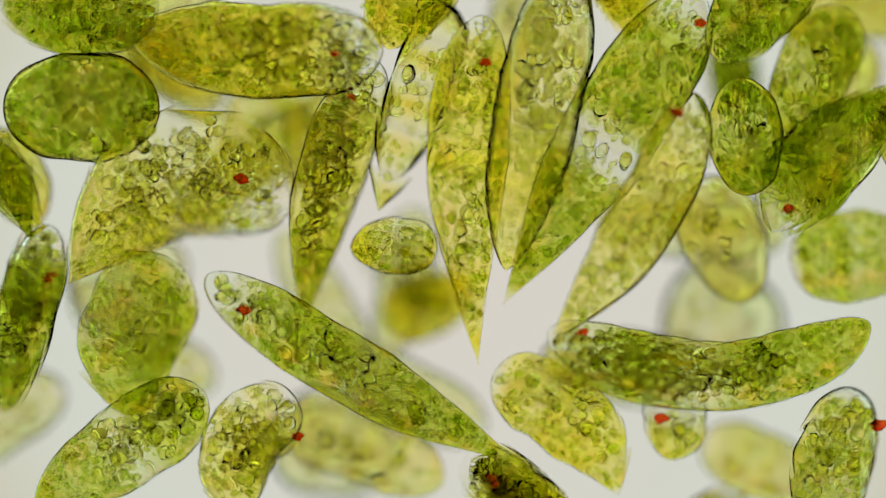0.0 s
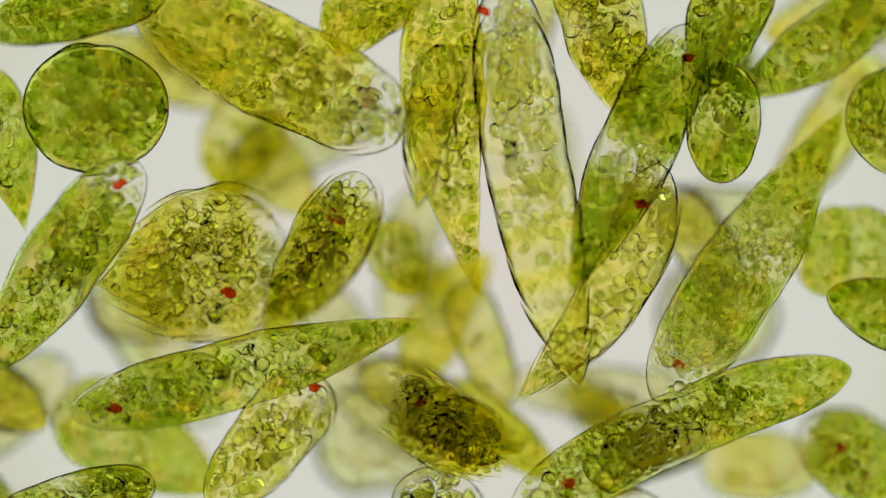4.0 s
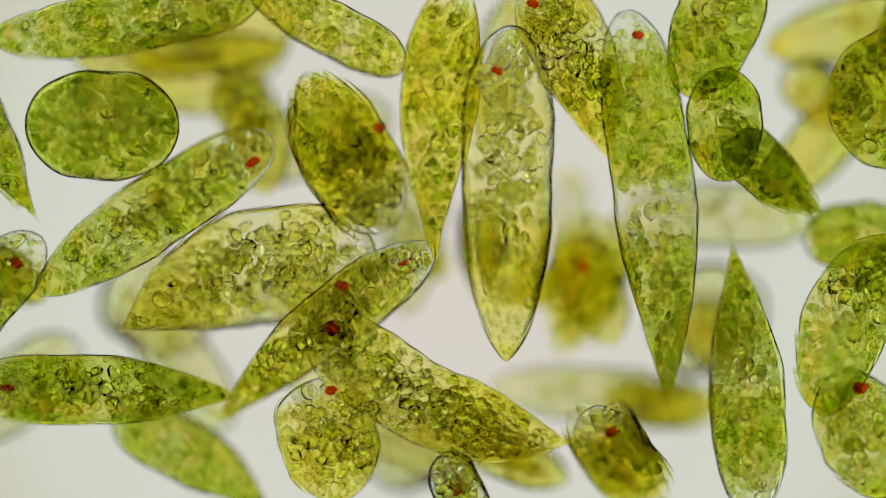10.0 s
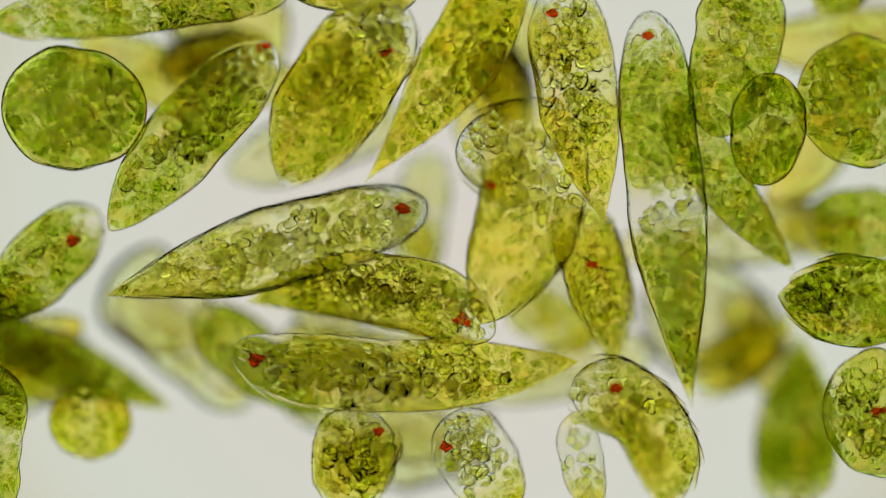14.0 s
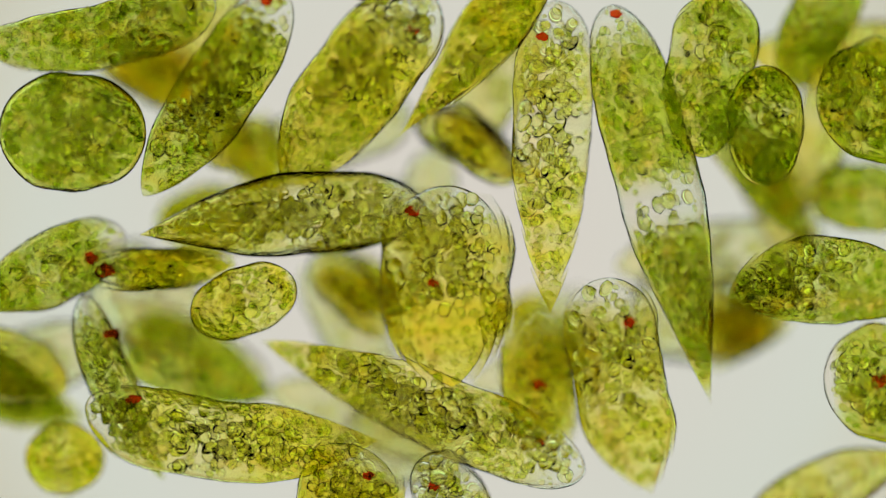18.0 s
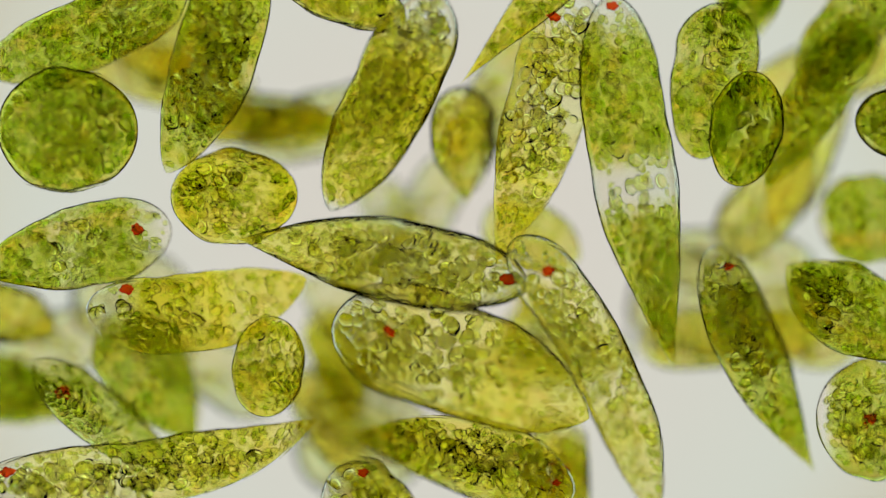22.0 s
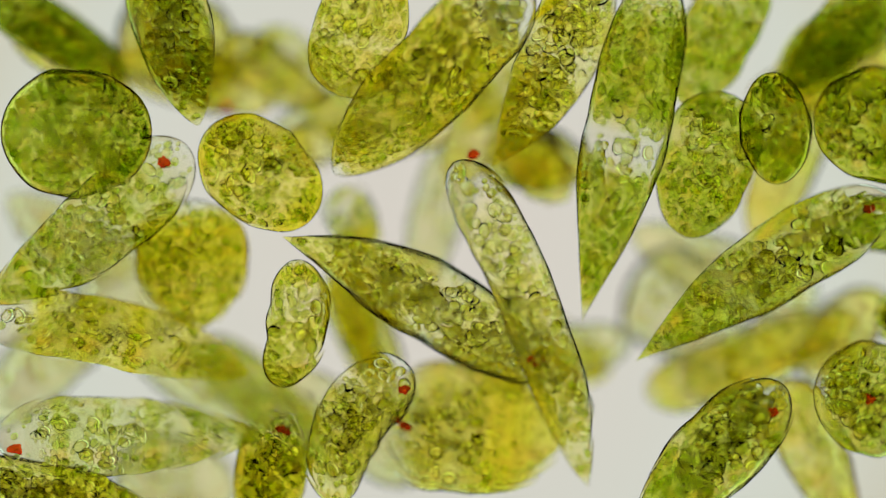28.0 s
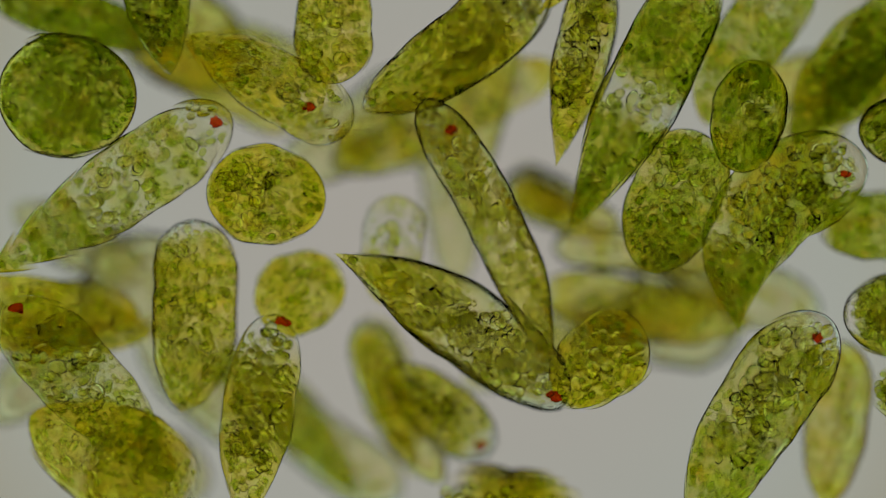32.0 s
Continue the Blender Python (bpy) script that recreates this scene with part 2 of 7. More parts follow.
def swim(thing, rows, eyes=()):
    """Keys a cell. Each row: seconds, front x, y, middle x, y, rear x, y, width seen, height over the
    plane of focus, all in micrometres. eyes: seconds, x, y of the eyespot where it is not near the front tip."""
    pieces, L, W, deep, tilt = thing["pieces"], thing["length"], thing["width"], thing["deep"], thing["tilt"]
    rows = list(rows)
    if rows[0][0] > 0:
        rows.insert(0, (0.0, *rows[0][1:]))
    if rows[-1][0] < 32:
        rows.append((32.0, *rows[-1][1:]))
    segs = sorted((o for o in thing.children if o.name.startswith("body_segment")), key=lambda o: -1 if "." not in o.name else int(o.name.split(".")[1]))
    spots = [o for o in thing.children if o.name.startswith("eyespot")]
    base, keyed, eye_rows = [], {o: [] for o in segs}, []
    last_yaw, last_roll = None, {}
    for t, hx, hy, mx, my, tx, ty, w, z in rows:
        far = (DIST - z * UM) / DIST * UM
        h, m, r = (hx * far, hy * far), (mx * far, my * far), (tx * far, ty * far)
        c, total = along(h, m, r, 0.5)
        a, b = Vector(h), Vector(r)
        yaw = math.atan2(a.y - b.y, a.x - b.x)
        if last_yaw is not None:
            while yaw - last_yaw > math.pi:
                yaw -= 2 * math.pi
            while yaw - last_yaw < -math.pi:
                yaw += 2 * math.pi
        last_yaw = yaw
        here = Matrix.Translation((c.x, c.y, z * UM)) @ Matrix.Rotation(yaw, 4, "Z")
        base.append((t, here))
        back = here.inverted()
        # a flattened cell shows another width when it rolls about its length
        ratio = max(deep, min(1.0, w * far / W))
        roll = math.acos(math.sqrt(max(0.0, min(1.0, (ratio ** 2 - deep ** 2) / max(1e-6, 1 - deep ** 2)))))
        for i, ob in enumerate(segs):
            u = (i + 0.5) / pieces
            p, _ = along(h, m, r, u)
            p0, _ = along(h, m, r, max(0.0, u - 0.5 / pieces))
            p1, _ = along(h, m, r, min(1.0, u + 0.5 / pieces))
            way = math.atan2(p0.y - p1.y, p0.x - p1.x)
            rise = tilt * (0.5 - u)
            grow = 1 - rise / (DIST - z * UM)
            pitch = Matrix.Rotation(-math.atan2(tilt, max(total, 0.3)), 4, "Y")
            keyed[ob].append((t, back @ Matrix.Translation((p.x * grow, p.y * grow, z * UM + rise)) @ Matrix.Rotation(way, 4, "Z") @ pitch @ Matrix.Rotation(roll, 4, "X")))
        e, _ = along(h, m, r, 0.13)
        side = Vector((-(a - b).y, (a - b).x)).normalized() * W * 0.16
        eye_rows.append((t, back @ Matrix.Translation((e.x + side.x, e.y + side.y, z * UM + W * 0.12))))
    if eyes:
        eye_rows = []
        for t, x, y in eyes:
            k = max(i for i in range(len(base)) if base[i][0] <= t)
            n = min(k + 1, len(base) - 1)
            f = (t - base[k][0]) / max(1e-6, base[n][0] - base[k][0])
            here = base[k][1].lerp(base[n][1], f)
            z = here.translation.z + W * 0.15
            far = (DIST - z) / DIST * UM
            eye_rows.append((t, here.inverted() @ Matrix.Translation((x * far, y * far, z))))
        if eye_rows[0][0] > 0:
            eye_rows.insert(0, (0.0, eye_rows[0][1]))
        if eye_rows[-1][0] < 32:
            eye_rows.append((32.0, eye_rows[-1][1]))
    walk(thing, base)
    for ob in segs:
        walk(ob, keyed[ob])
    for ob in spots:
        walk(ob, eye_rows)


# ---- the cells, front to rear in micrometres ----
cell_a = euglena("rounded green cell packed with chloroplasts, slowly turning in place", 32.0, 28.2, deep=0.85, pieces=2, head=0.5, tail=0.5, hq=0.5, tq=0.5, clear=(), cover=2.0, grain=0.88, starch=0.3, green=1.0, seed=3, eye=False, skin=M_PELLICLE_LENS_GREEN)
cell_b = euglena("broad olive-green cell that bends and swings its pointed end", 56.9, 24.0, deep=0.70, pieces=7, head=0.3, tail=0.5, hq=0.52, tq=0.68, clear=((0.0, 0.14, 0.7), (1.0, 0.08, 0.8)), cover=1.0, grain=0.88, starch=0.4, green=1.0, seed=4, tilt=14)
cell_c = euglena("large grainy green cell that rounds up and stretches again", 64.4, 34.8, deep=0.50, pieces=7, head=0.3, tail=0.5, hq=0.52, tq=0.85, clear=((0.0, 0.1, 0.6), (0.45, 0.15, 0.35)), cover=0.48, grain=0.88, starch=0.32, green=0.74, seed=5, tilt=-14)
cell_e = euglena("green cell with clear front end and red eyespot", 56.2, 18.0, deep=0.73, pieces=6, head=0.3, tail=0.5, hq=0.52, tq=0.7, clear=((0.0, 0.24, 0.95), (0.55, 0.1, 0.3), (1.0, 0.06, 0.7)), cover=0.85, grain=0.88, starch=0.4, green=1.0, seed=6, skin=M_PELLICLE_LENS_GREEN, tilt=10)
cell_f = euglena("short rounded green cell full of coarse grains", 27.7, 21.6, deep=0.67, pieces=3, head=0.5, tail=0.5, hq=0.5, tq=0.5, clear=((0.0, 0.05, 0.1),), cover=1.5, grain=0.88, starch=0.3, green=1.0, seed=7, eye=False)
cell_h = euglena("olive-green spindle-shaped cell tapering to a point", 37.8, 16.8, deep=0.55, pieces=3, head=0.3, tail=0.5, hq=0.52, tq=1.2, clear=((0.0, 0.14, 0.7), (1.0, 0.08, 0.8)), cover=1.0, grain=0.88, starch=0.1, green=1.0, seed=8, eye=False, skin=M_PELLICLE_LENS_GREEN)
cell_i = euglena("olive-green spindle-shaped cell tapering to a point", 39.1, 24.0, deep=0.55, pieces=4, head=0.3, tail=0.5, hq=0.52, tq=0.8, clear=((0.0, 0.14, 0.7), (1.0, 0.08, 0.8)), cover=0.7, grain=0.88, starch=0.1, green=1.0, seed=9, eye=False, skin=M_PELLICLE_LENS_GREEN)
cell_j = euglena("smooth green spindle cell with a sharply pointed tail", 66.5, 17.4, deep=0.62, pieces=6, head=0.3, tail=0.6, hq=0.52, tq=1.05, clear=((0.0, 0.14, 0.7), (1.0, 0.08, 0.8)), cover=1.0, grain=0.88, starch=0.1, green=1.0, seed=10, front=0.0)
cell_k = euglena("slender green cell with long colourless neck and red eyespot", 60.0, 21.6, deep=0.55, pieces=9, head=0.2, tail=0.35, hq=0.52, tq=0.8, clear=((0.0, 0.24, 0.95), (0.55, 0.1, 0.3), (1.0, 0.06, 0.7)), cover=0.5, grain=0.88, starch=0.15, green=0.75, seed=11, tilt=-8)
cell_l = euglena("green cell with a clear front end and red eyespot", 65.6, 20.4, deep=0.71, pieces=8, head=0.3, tail=0.5, hq=0.7, tq=0.9, clear=((0.0, 0.24, 0.95), (0.55, 0.1, 0.3), (1.0, 0.06, 0.7)), cover=1.0, grain=0.88, starch=0.1, green=1.0, seed=12, skin=M_PELLICLE_LENS_GREEN, tilt=7)
cell_m = euglena("long green cell with clear colourless band at mid-length", 83.4, 19.8, deep=0.85, pieces=9, head=0.25, tail=0.5, hq=0.52, tq=0.95, clear=((0.0, 0.12, 0.6), (0.5, 0.1, 0.95), (1.0, 0.08, 0.9)), cover=1.0, grain=0.88, starch=0.1, green=1.0, seed=13, front=0.18, skin=M_PELLICLE_LENS_GREEN, tilt=-10)
cell_n = euglena("long slender green cell gliding off to one side", 72.9, 15.6, deep=0.69, pieces=8, head=0.3, tail=0.45, hq=0.52, tq=0.85, clear=((0.0, 0.12, 0.6), (1.0, 0.08, 0.8)), cover=1.0, grain=0.88, starch=0.25, green=1.0, seed=14, skin=M_PELLICLE_LENS_GREEN, tilt=5)
cell_o = euglena("green cell with a clear front end and red eyespot", 44.0, 18.0, deep=0.55, pieces=6, head=0.3, tail=0.5, hq=0.6, tq=0.8, clear=((0.0, 0.36, 1.0),), cover=0.75, grain=0.88, starch=0.12, green=0.8, seed=15, skin=M_PELLICLE_LENS_GREEN, tilt=8)
cell_p = euglena("olive-green spindle-shaped cell tapering to a point", 50.2, 16.8, deep=0.55, pieces=6, head=0.3, tail=0.5, hq=0.52, tq=0.7, clear=((0.0, 0.3, 0.6),), cover=0.6, grain=0.88, starch=0.1, green=1.0, seed=16, tilt=9)
cell_q = euglena("small oval green cell turning between larger ones", 23.1, 18.0, deep=0.73, pieces=3, head=0.5, tail=0.5, hq=0.5, tq=0.5, clear=((0.0, 0.1, 0.6), (0.45, 0.15, 0.35)), cover=1.0, grain=0.88, starch=0.1, green=1.0, seed=17, eye=False)
cell_r = euglena("green cell with a clear front end and red eyespot", 44.1, 15.6, deep=0.77, pieces=6, head=0.3, tail=0.5, hq=0.52, tq=0.8, clear=((0.0, 0.24, 0.95), (0.55, 0.1, 0.3), (1.0, 0.06, 0.7)), cover=1.0, grain=0.88, starch=0.35, green=1.0, seed=18, tilt=5)
cell_s = euglena("olive-green spindle-shaped cell tapering to a point", 37.2, 24.0, deep=0.78, pieces=6, head=0.3, tail=0.5, hq=0.52, tq=0.75, clear=((0.0, 0.14, 0.7), (1.0, 0.08, 0.8)), cover=1.0, grain=0.88, starch=0.1, green=1.0, seed=19, eye=False)
cell_t = euglena("green cell with clear tapered front and red eyespot", 44.7, 18.0, deep=0.85, pieces=7, head=0.3, tail=0.5, hq=0.52, tq=0.8, clear=((0.0, 0.2, 0.95), (0.55, 0.1, 0.3), (1.0, 0.06, 0.7)), cover=1.0, grain=0.88, starch=0.1, green=1.0, seed=20, skin=M_PELLICLE_LENS_GREEN, tilt=-8)
cell_u = euglena("small round green cell, slightly out of focus", 18.0, 16.8, deep=0.93, pieces=2, head=0.5, tail=0.5, hq=0.5, tq=0.5, clear=(), cover=1.0, grain=0.88, starch=0.1, green=1.0, seed=21, eye=False)
cell_v = euglena("green cell full of coarse yellow-green grains", 41.0, 18.6, deep=0.71, pieces=5, head=0.3, tail=0.5, hq=0.52, tq=0.7, clear=((0.0, 0.1, 0.6), (0.45, 0.15, 0.35)), cover=1.0, grain=0.88, starch=0.35, green=0.9, seed=22, eye=False, skin=M_PELLICLE_LENS_GREEN)
cell_w = euglena("bent green cell, dense with chloroplasts", 30.6, 22.8, deep=0.58, pieces=6, head=0.3, tail=0.5, hq=0.52, tq=0.6, clear=((0.0, 0.12, 0.5),), cover=0.6, grain=0.88, starch=0.4, green=0.8, seed=23)
cell_y = euglena("grainy green cell curved like a bow, red eyespot", 67.2, 18.6, deep=0.58, pieces=9, head=0.3, tail=0.4, hq=0.52, tq=0.8, clear=((0.0, 0.1, 0.6), (0.45, 0.15, 0.35)), cover=0.8, grain=0.88, starch=0.4, green=0.88, seed=24, tilt=6)
cell_x = euglena("green cell with colourless front full of bright grains", 63.4, 21.6, deep=0.56, pieces=8, head=0.3, tail=0.5, hq=0.52, tq=0.85, clear=((0.0, 0.24, 0.95), (0.55, 0.1, 0.3), (1.0, 0.06, 0.7)), cover=1.0, grain=0.88, starch=0.4, green=0.92, seed=25, tilt=14)
cell_z = euglena("large grainy cell that rolls into a ball and unrolls", 63.4, 32.4, deep=0.55, pieces=9, head=0.3, tail=0.45, hq=0.52, tq=0.75, clear=((0.0, 0.1, 0.6), (0.45, 0.15, 0.35)), cover=0.32, grain=0.88, starch=0.22, green=0.85, seed=26)
cell_ka = euglena("olive-green spindle-shaped cell tapering to a point", 36.5, 18.0, deep=0.60, pieces=6, head=0.3, tail=0.5, hq=0.52, tq=0.8, clear=((0.0, 0.14, 0.7), (1.0, 0.08, 0.8)), cover=0.7, grain=0.88, starch=0.1, green=1.0, seed=27, eye=False)
cell_kb = euglena("pale cell with bright grains and red eyespot", 22.4, 20.4, deep=0.55, pieces=4, head=0.3, tail=0.5, hq=0.52, tq=0.6, clear=((0.3, 0.6, 0.95),), cover=1.0, grain=0.88, starch=0.4, green=1.0, seed=28)
cell_kc = euglena("narrow pale colourless cell with few chloroplasts", 24.8, 9.6, deep=0.95, pieces=4, head=0.3, tail=0.5, hq=0.52, tq=0.8, clear=((0.3, 0.6, 0.95),), cover=1.0, grain=0.88, starch=0.1, green=1.0, seed=29, eye=False)
cell_kd = euglena("pale almost colourless cell with few chloroplasts", 18.9, 14.4, deep=0.83, pieces=3, head=0.3, tail=0.5, hq=0.52, tq=0.6, clear=((0.3, 0.6, 0.5),), cover=1.0, grain=0.88, starch=0.1, green=1.0, seed=30, eye=False)
cell_ke = euglena("out-of-focus yellow-green cell deep in the water", 30.3, 20.4, deep=0.55, pieces=5, head=0.3, tail=0.5, hq=0.52, tq=0.9, clear=((0.0, 0.1, 0.5),), cover=0.3, grain=0.88, starch=0.1, green=1.0, seed=31, eye=False, singles=0, skin=M_PELLICLE_PALE)
cell_kf = euglena("olive-green spindle-shaped cell tapering to a point", 48.9, 18.6, deep=0.61, pieces=6, head=0.3, tail=0.5, hq=0.52, tq=0.7, clear=((0.0, 0.14, 0.7), (1.0, 0.08, 0.8)), cover=1.4, grain=0.88, starch=0.1, green=1.0, seed=32, eye=False, skin=M_PELLICLE_LENS_GREEN, tilt=7)
cell_kg = euglena("bent green cell, dense with chloroplasts", 32.8, 20.4, deep=0.55, pieces=5, head=0.3, tail=0.5, hq=0.52, tq=0.7, clear=((0.0, 0.12, 0.5),), cover=1.0, grain=0.88, starch=0.1, green=0.9, seed=33, eye=False)
cell_kh = euglena("green cell full of coarse yellow-green grains", 52.1, 19.2, deep=0.62, pieces=8, head=0.3, tail=0.5, hq=0.52, tq=0.85, clear=((0.0, 0.1, 0.6), (0.45, 0.15, 0.35)), cover=0.8, grain=0.88, starch=0.4, green=0.9, seed=34, tilt=-4)
cell_la = euglena("long curved green cell with bright starch grains", 72.5, 15.6, deep=0.73, pieces=9, head=0.3, tail=0.3, hq=0.52, tq=0.6, clear=((0.0, 0.1, 0.6), (0.45, 0.15, 0.35)), cover=1.0, grain=0.88, starch=0.35, green=1.0, seed=35, skin=M_PELLICLE_LENS_GREEN, tilt=8)
cell_lb = euglena("pale almost colourless cell with few chloroplasts", 19.2, 14.4, deep=0.83, pieces=3, head=0.3, tail=0.5, hq=0.52, tq=0.6, clear=((0.3, 0.6, 0.95),), cover=1.0, grain=0.88, starch=0.1, green=1.0, seed=36)
cell_lc = euglena("pale almost colourless cell with few chloroplasts", 26.6, 18.0, deep=0.60, pieces=4, head=0.3, tail=0.5, hq=0.52, tq=0.6, clear=((0.3, 0.6, 0.5),), cover=1.0, grain=0.88, starch=0.1, green=1.0, seed=37, eye=False)
cell_ld = euglena("out-of-focus yellow-green cell deep in the water", 37.4, 13.8, deep=0.61, pieces=5, head=0.3, tail=0.5, hq=0.52, tq=0.6, clear=((0.0, 0.1, 0.5),), cover=0.3, grain=0.88, starch=0.1, green=1.0, seed=38, eye=False, singles=0, skin=M_PELLICLE_PALE)
cell_lf = euglena("pale almost colourless cell with few chloroplasts", 23.6, 13.8, deep=0.78, pieces=4, head=0.3, tail=0.5, hq=0.52, tq=0.6, clear=((0.3, 0.6, 0.9),), cover=1.0, grain=0.88, starch=0.1, green=1.0, seed=39, eye=False)
cell_lg = euglena("olive-green spindle-shaped cell tapering to a point", 25.9, 18.0, deep=0.73, pieces=4, head=0.3, tail=0.5, hq=0.52, tq=0.7, clear=((0.0, 0.14, 0.7), (1.0, 0.08, 0.8)), cover=1.0, grain=0.88, starch=0.1, green=1.0, seed=40, eye=False)
cell_lh = euglena("green cell with a clear front end and red eyespot", 32.4, 15.6, deep=0.85, pieces=6, head=0.3, tail=0.5, hq=0.52, tq=0.8, clear=((0.0, 0.24, 0.95), (0.55, 0.1, 0.3), (1.0, 0.06, 0.7)), cover=1.0, grain=0.88, starch=0.1, green=1.0, seed=41)
cell_li = euglena("olive-green spindle-shaped cell tapering to a point", 33.6, 16.8, deep=0.86, pieces=4, head=0.3, tail=0.5, hq=0.52, tq=0.7, clear=((0.0, 0.14, 0.7), (1.0, 0.08, 0.8)), cover=1.2, grain=0.88, starch=0.1, green=1.0, seed=42, eye=False, skin=M_PELLICLE_LENS_GREEN)
cell_ra = euglena("small oval dark-green cell beside larger ones", 25.1, 17.4, deep=0.88, pieces=2, head=0.5, tail=0.5, hq=0.5, tq=0.5, clear=(), cover=1.5, grain=0.88, starch=0.2, green=1.0, seed=43, eye=False, skin=M_PELLICLE_LENS_GREEN)
cell_rb = euglena("blunt dark-green cell with a rounded end", 33.6, 20.4, deep=0.79, pieces=5, head=0.3, tail=0.5, hq=0.55, tq=0.55, clear=((0.0, 0.12, 0.5),), cover=1.4, grain=0.88, starch=0.2, green=1.0, seed=44, eye=False, skin=M_PELLICLE_LENS_GREEN)
cell_rc = euglena("olive-green spindle-shaped cell tapering to a point", 38.4, 16.8, deep=0.82, pieces=6, head=0.3, tail=0.5, hq=0.52, tq=0.8, clear=((0.0, 0.14, 0.7), (1.0, 0.08, 0.8)), cover=1.0, grain=0.88, starch=0.1, green=1.0, seed=45, eye=False, skin=M_PELLICLE_LENS_GREEN)
cell_rd = euglena("olive-green spindle-shaped cell tapering to a point", 24.0, 20.4, deep=0.65, pieces=4, head=0.4, tail=0.4, hq=0.5, tq=0.5, clear=((0.0, 0.14, 0.7), (1.0, 0.08, 0.8)), cover=0.7, grain=0.88, starch=0.1, green=1.0, seed=46, eye=False, skin=M_PELLICLE_LENS_GREEN)
cell_re = euglena("big round dark-green cell at the field's edge", 26.4, 30.0, deep=0.55, pieces=3, head=0.5, tail=0.5, hq=0.5, tq=0.5, clear=(), cover=1.4, grain=0.88, starch=0.25, green=1.0, seed=47, eye=False, skin=M_PELLICLE_LENS_GREEN)
cell_rf = euglena("bent green cell, dense with chloroplasts", 40.6, 20.4, deep=0.71, pieces=6, head=0.5, tail=0.5, hq=0.75, tq=0.55, clear=((0.0, 0.12, 0.5),), cover=1.0, grain=0.88, starch=0.35, green=1.0, seed=48, eye=False, skin=M_PELLICLE_LENS_GREEN, tilt=-6)
cell_rg = euglena("green spindle cell with clear neck and red eyespot", 62.3, 21.6, deep=0.56, pieces=8, head=0.3, tail=0.5, hq=0.52, tq=0.95, clear=((0.0, 0.38, 0.9), (0.6, 0.1, 0.3)), cover=0.65, grain=0.88, starch=0.3, green=1.0, seed=49, skin=M_PELLICLE_LENS_GREEN, tilt=8)
cell_rh = euglena("big rounded green cell full of bright grains", 25.2, 28.2, deep=0.55, pieces=3, head=0.5, tail=0.5, hq=0.5, tq=0.5, clear=(), cover=1.0, grain=0.88, starch=0.4, green=1.0, seed=50, skin=M_PELLICLE_LENS_GREEN)
cell_ri = euglena("stout grainy green cell with clear front end", 50.3, 20.4, deep=0.88, pieces=7, head=0.3, tail=0.5, hq=0.52, tq=0.7, clear=((0.0, 0.24, 0.95), (0.55, 0.1, 0.3), (1.0, 0.06, 0.7)), cover=0.8, grain=0.88, starch=0.4, green=1.0, seed=51, skin=M_PELLICLE_LENS_GREEN)
cell_rj = euglena("out-of-focus yellow-green cell deep in the water", 34.5, 14.4, deep=0.92, pieces=4, head=0.3, tail=0.5, hq=0.52, tq=0.7, clear=((0.0, 0.1, 0.5),), cover=0.3, grain=0.88, starch=0.1, green=1.0, seed=52, eye=False, singles=0, skin=M_PELLICLE_PALE)
cell_jd = euglena("long slender green cell with a pointed tail", 60.0, 20.4, deep=0.65, pieces=6, head=0.3, tail=0.5, hq=0.52, tq=0.9, clear=((0.0, 0.12, 0.6), (1.0, 0.08, 0.8)), cover=0.4, grain=0.88, starch=0.1, green=0.75, seed=53, front=0.0)
cell_na = euglena("out-of-focus yellow-green cell deep in the water", 28.9, 18.0, deep=0.67, pieces=4, head=0.3, tail=0.5, hq=0.52, tq=0.5, clear=((0.0, 0.1, 0.5),), cover=0.06, grain=0.88, starch=0.1, green=0.8, seed=54, eye=False, singles=0, skin=M_PELLICLE_PALE)
cell_nb = euglena("out-of-focus yellow-green cell deep in the water", 30.2, 16.8, deep=0.55, pieces=5, head=0.3, tail=0.5, hq=0.52, tq=0.6, clear=((0.0, 0.1, 0.5),), cover=0.06, grain=0.88, starch=0.1, green=0.8, seed=55, eye=False, singles=0, skin=M_PELLICLE_PALE)
cell_nc = euglena("out-of-focus yellow-green cell deep in the water", 28.3, 15.6, deep=0.62, pieces=5, head=0.3, tail=0.5, hq=0.52, tq=0.6, clear=((0.0, 0.1, 0.5),), cover=0.06, grain=0.88, starch=0.1, green=0.8, seed=56, eye=False, singles=0, skin=M_PELLICLE_PALE)
cell_nd = euglena("out-of-focus yellow-green cell deep in the water", 25.5, 14.4, deep=0.67, pieces=5, head=0.3, tail=0.5, hq=0.52, tq=0.6, clear=((0.0, 0.1, 0.5),), cover=0.06, grain=0.88, starch=0.1, green=0.8, seed=57, eye=False, singles=0, skin=M_PELLICLE_PALE)
cell_ne = euglena("out-of-focus yellow-green cell deep in the water", 27.1, 15.6, deep=0.69, pieces=5, head=0.3, tail=0.5, hq=0.52, tq=0.6, clear=((0.0, 0.1, 0.5),), cover=0.2, grain=0.88, starch=0.1, green=1.0, seed=58, eye=False, singles=0, skin=M_PELLICLE_PALE)
cell_nf = euglena("out-of-focus yellow-green cell deep in the water", 26.0, 14.4, deep=0.67, pieces=5, head=0.3, tail=0.5, hq=0.52, tq=0.6, clear=((0.0, 0.1, 0.5),), cover=0.06, grain=0.88, starch=0.1, green=0.8, seed=59, eye=False, singles=0, skin=M_PELLICLE_PALE)
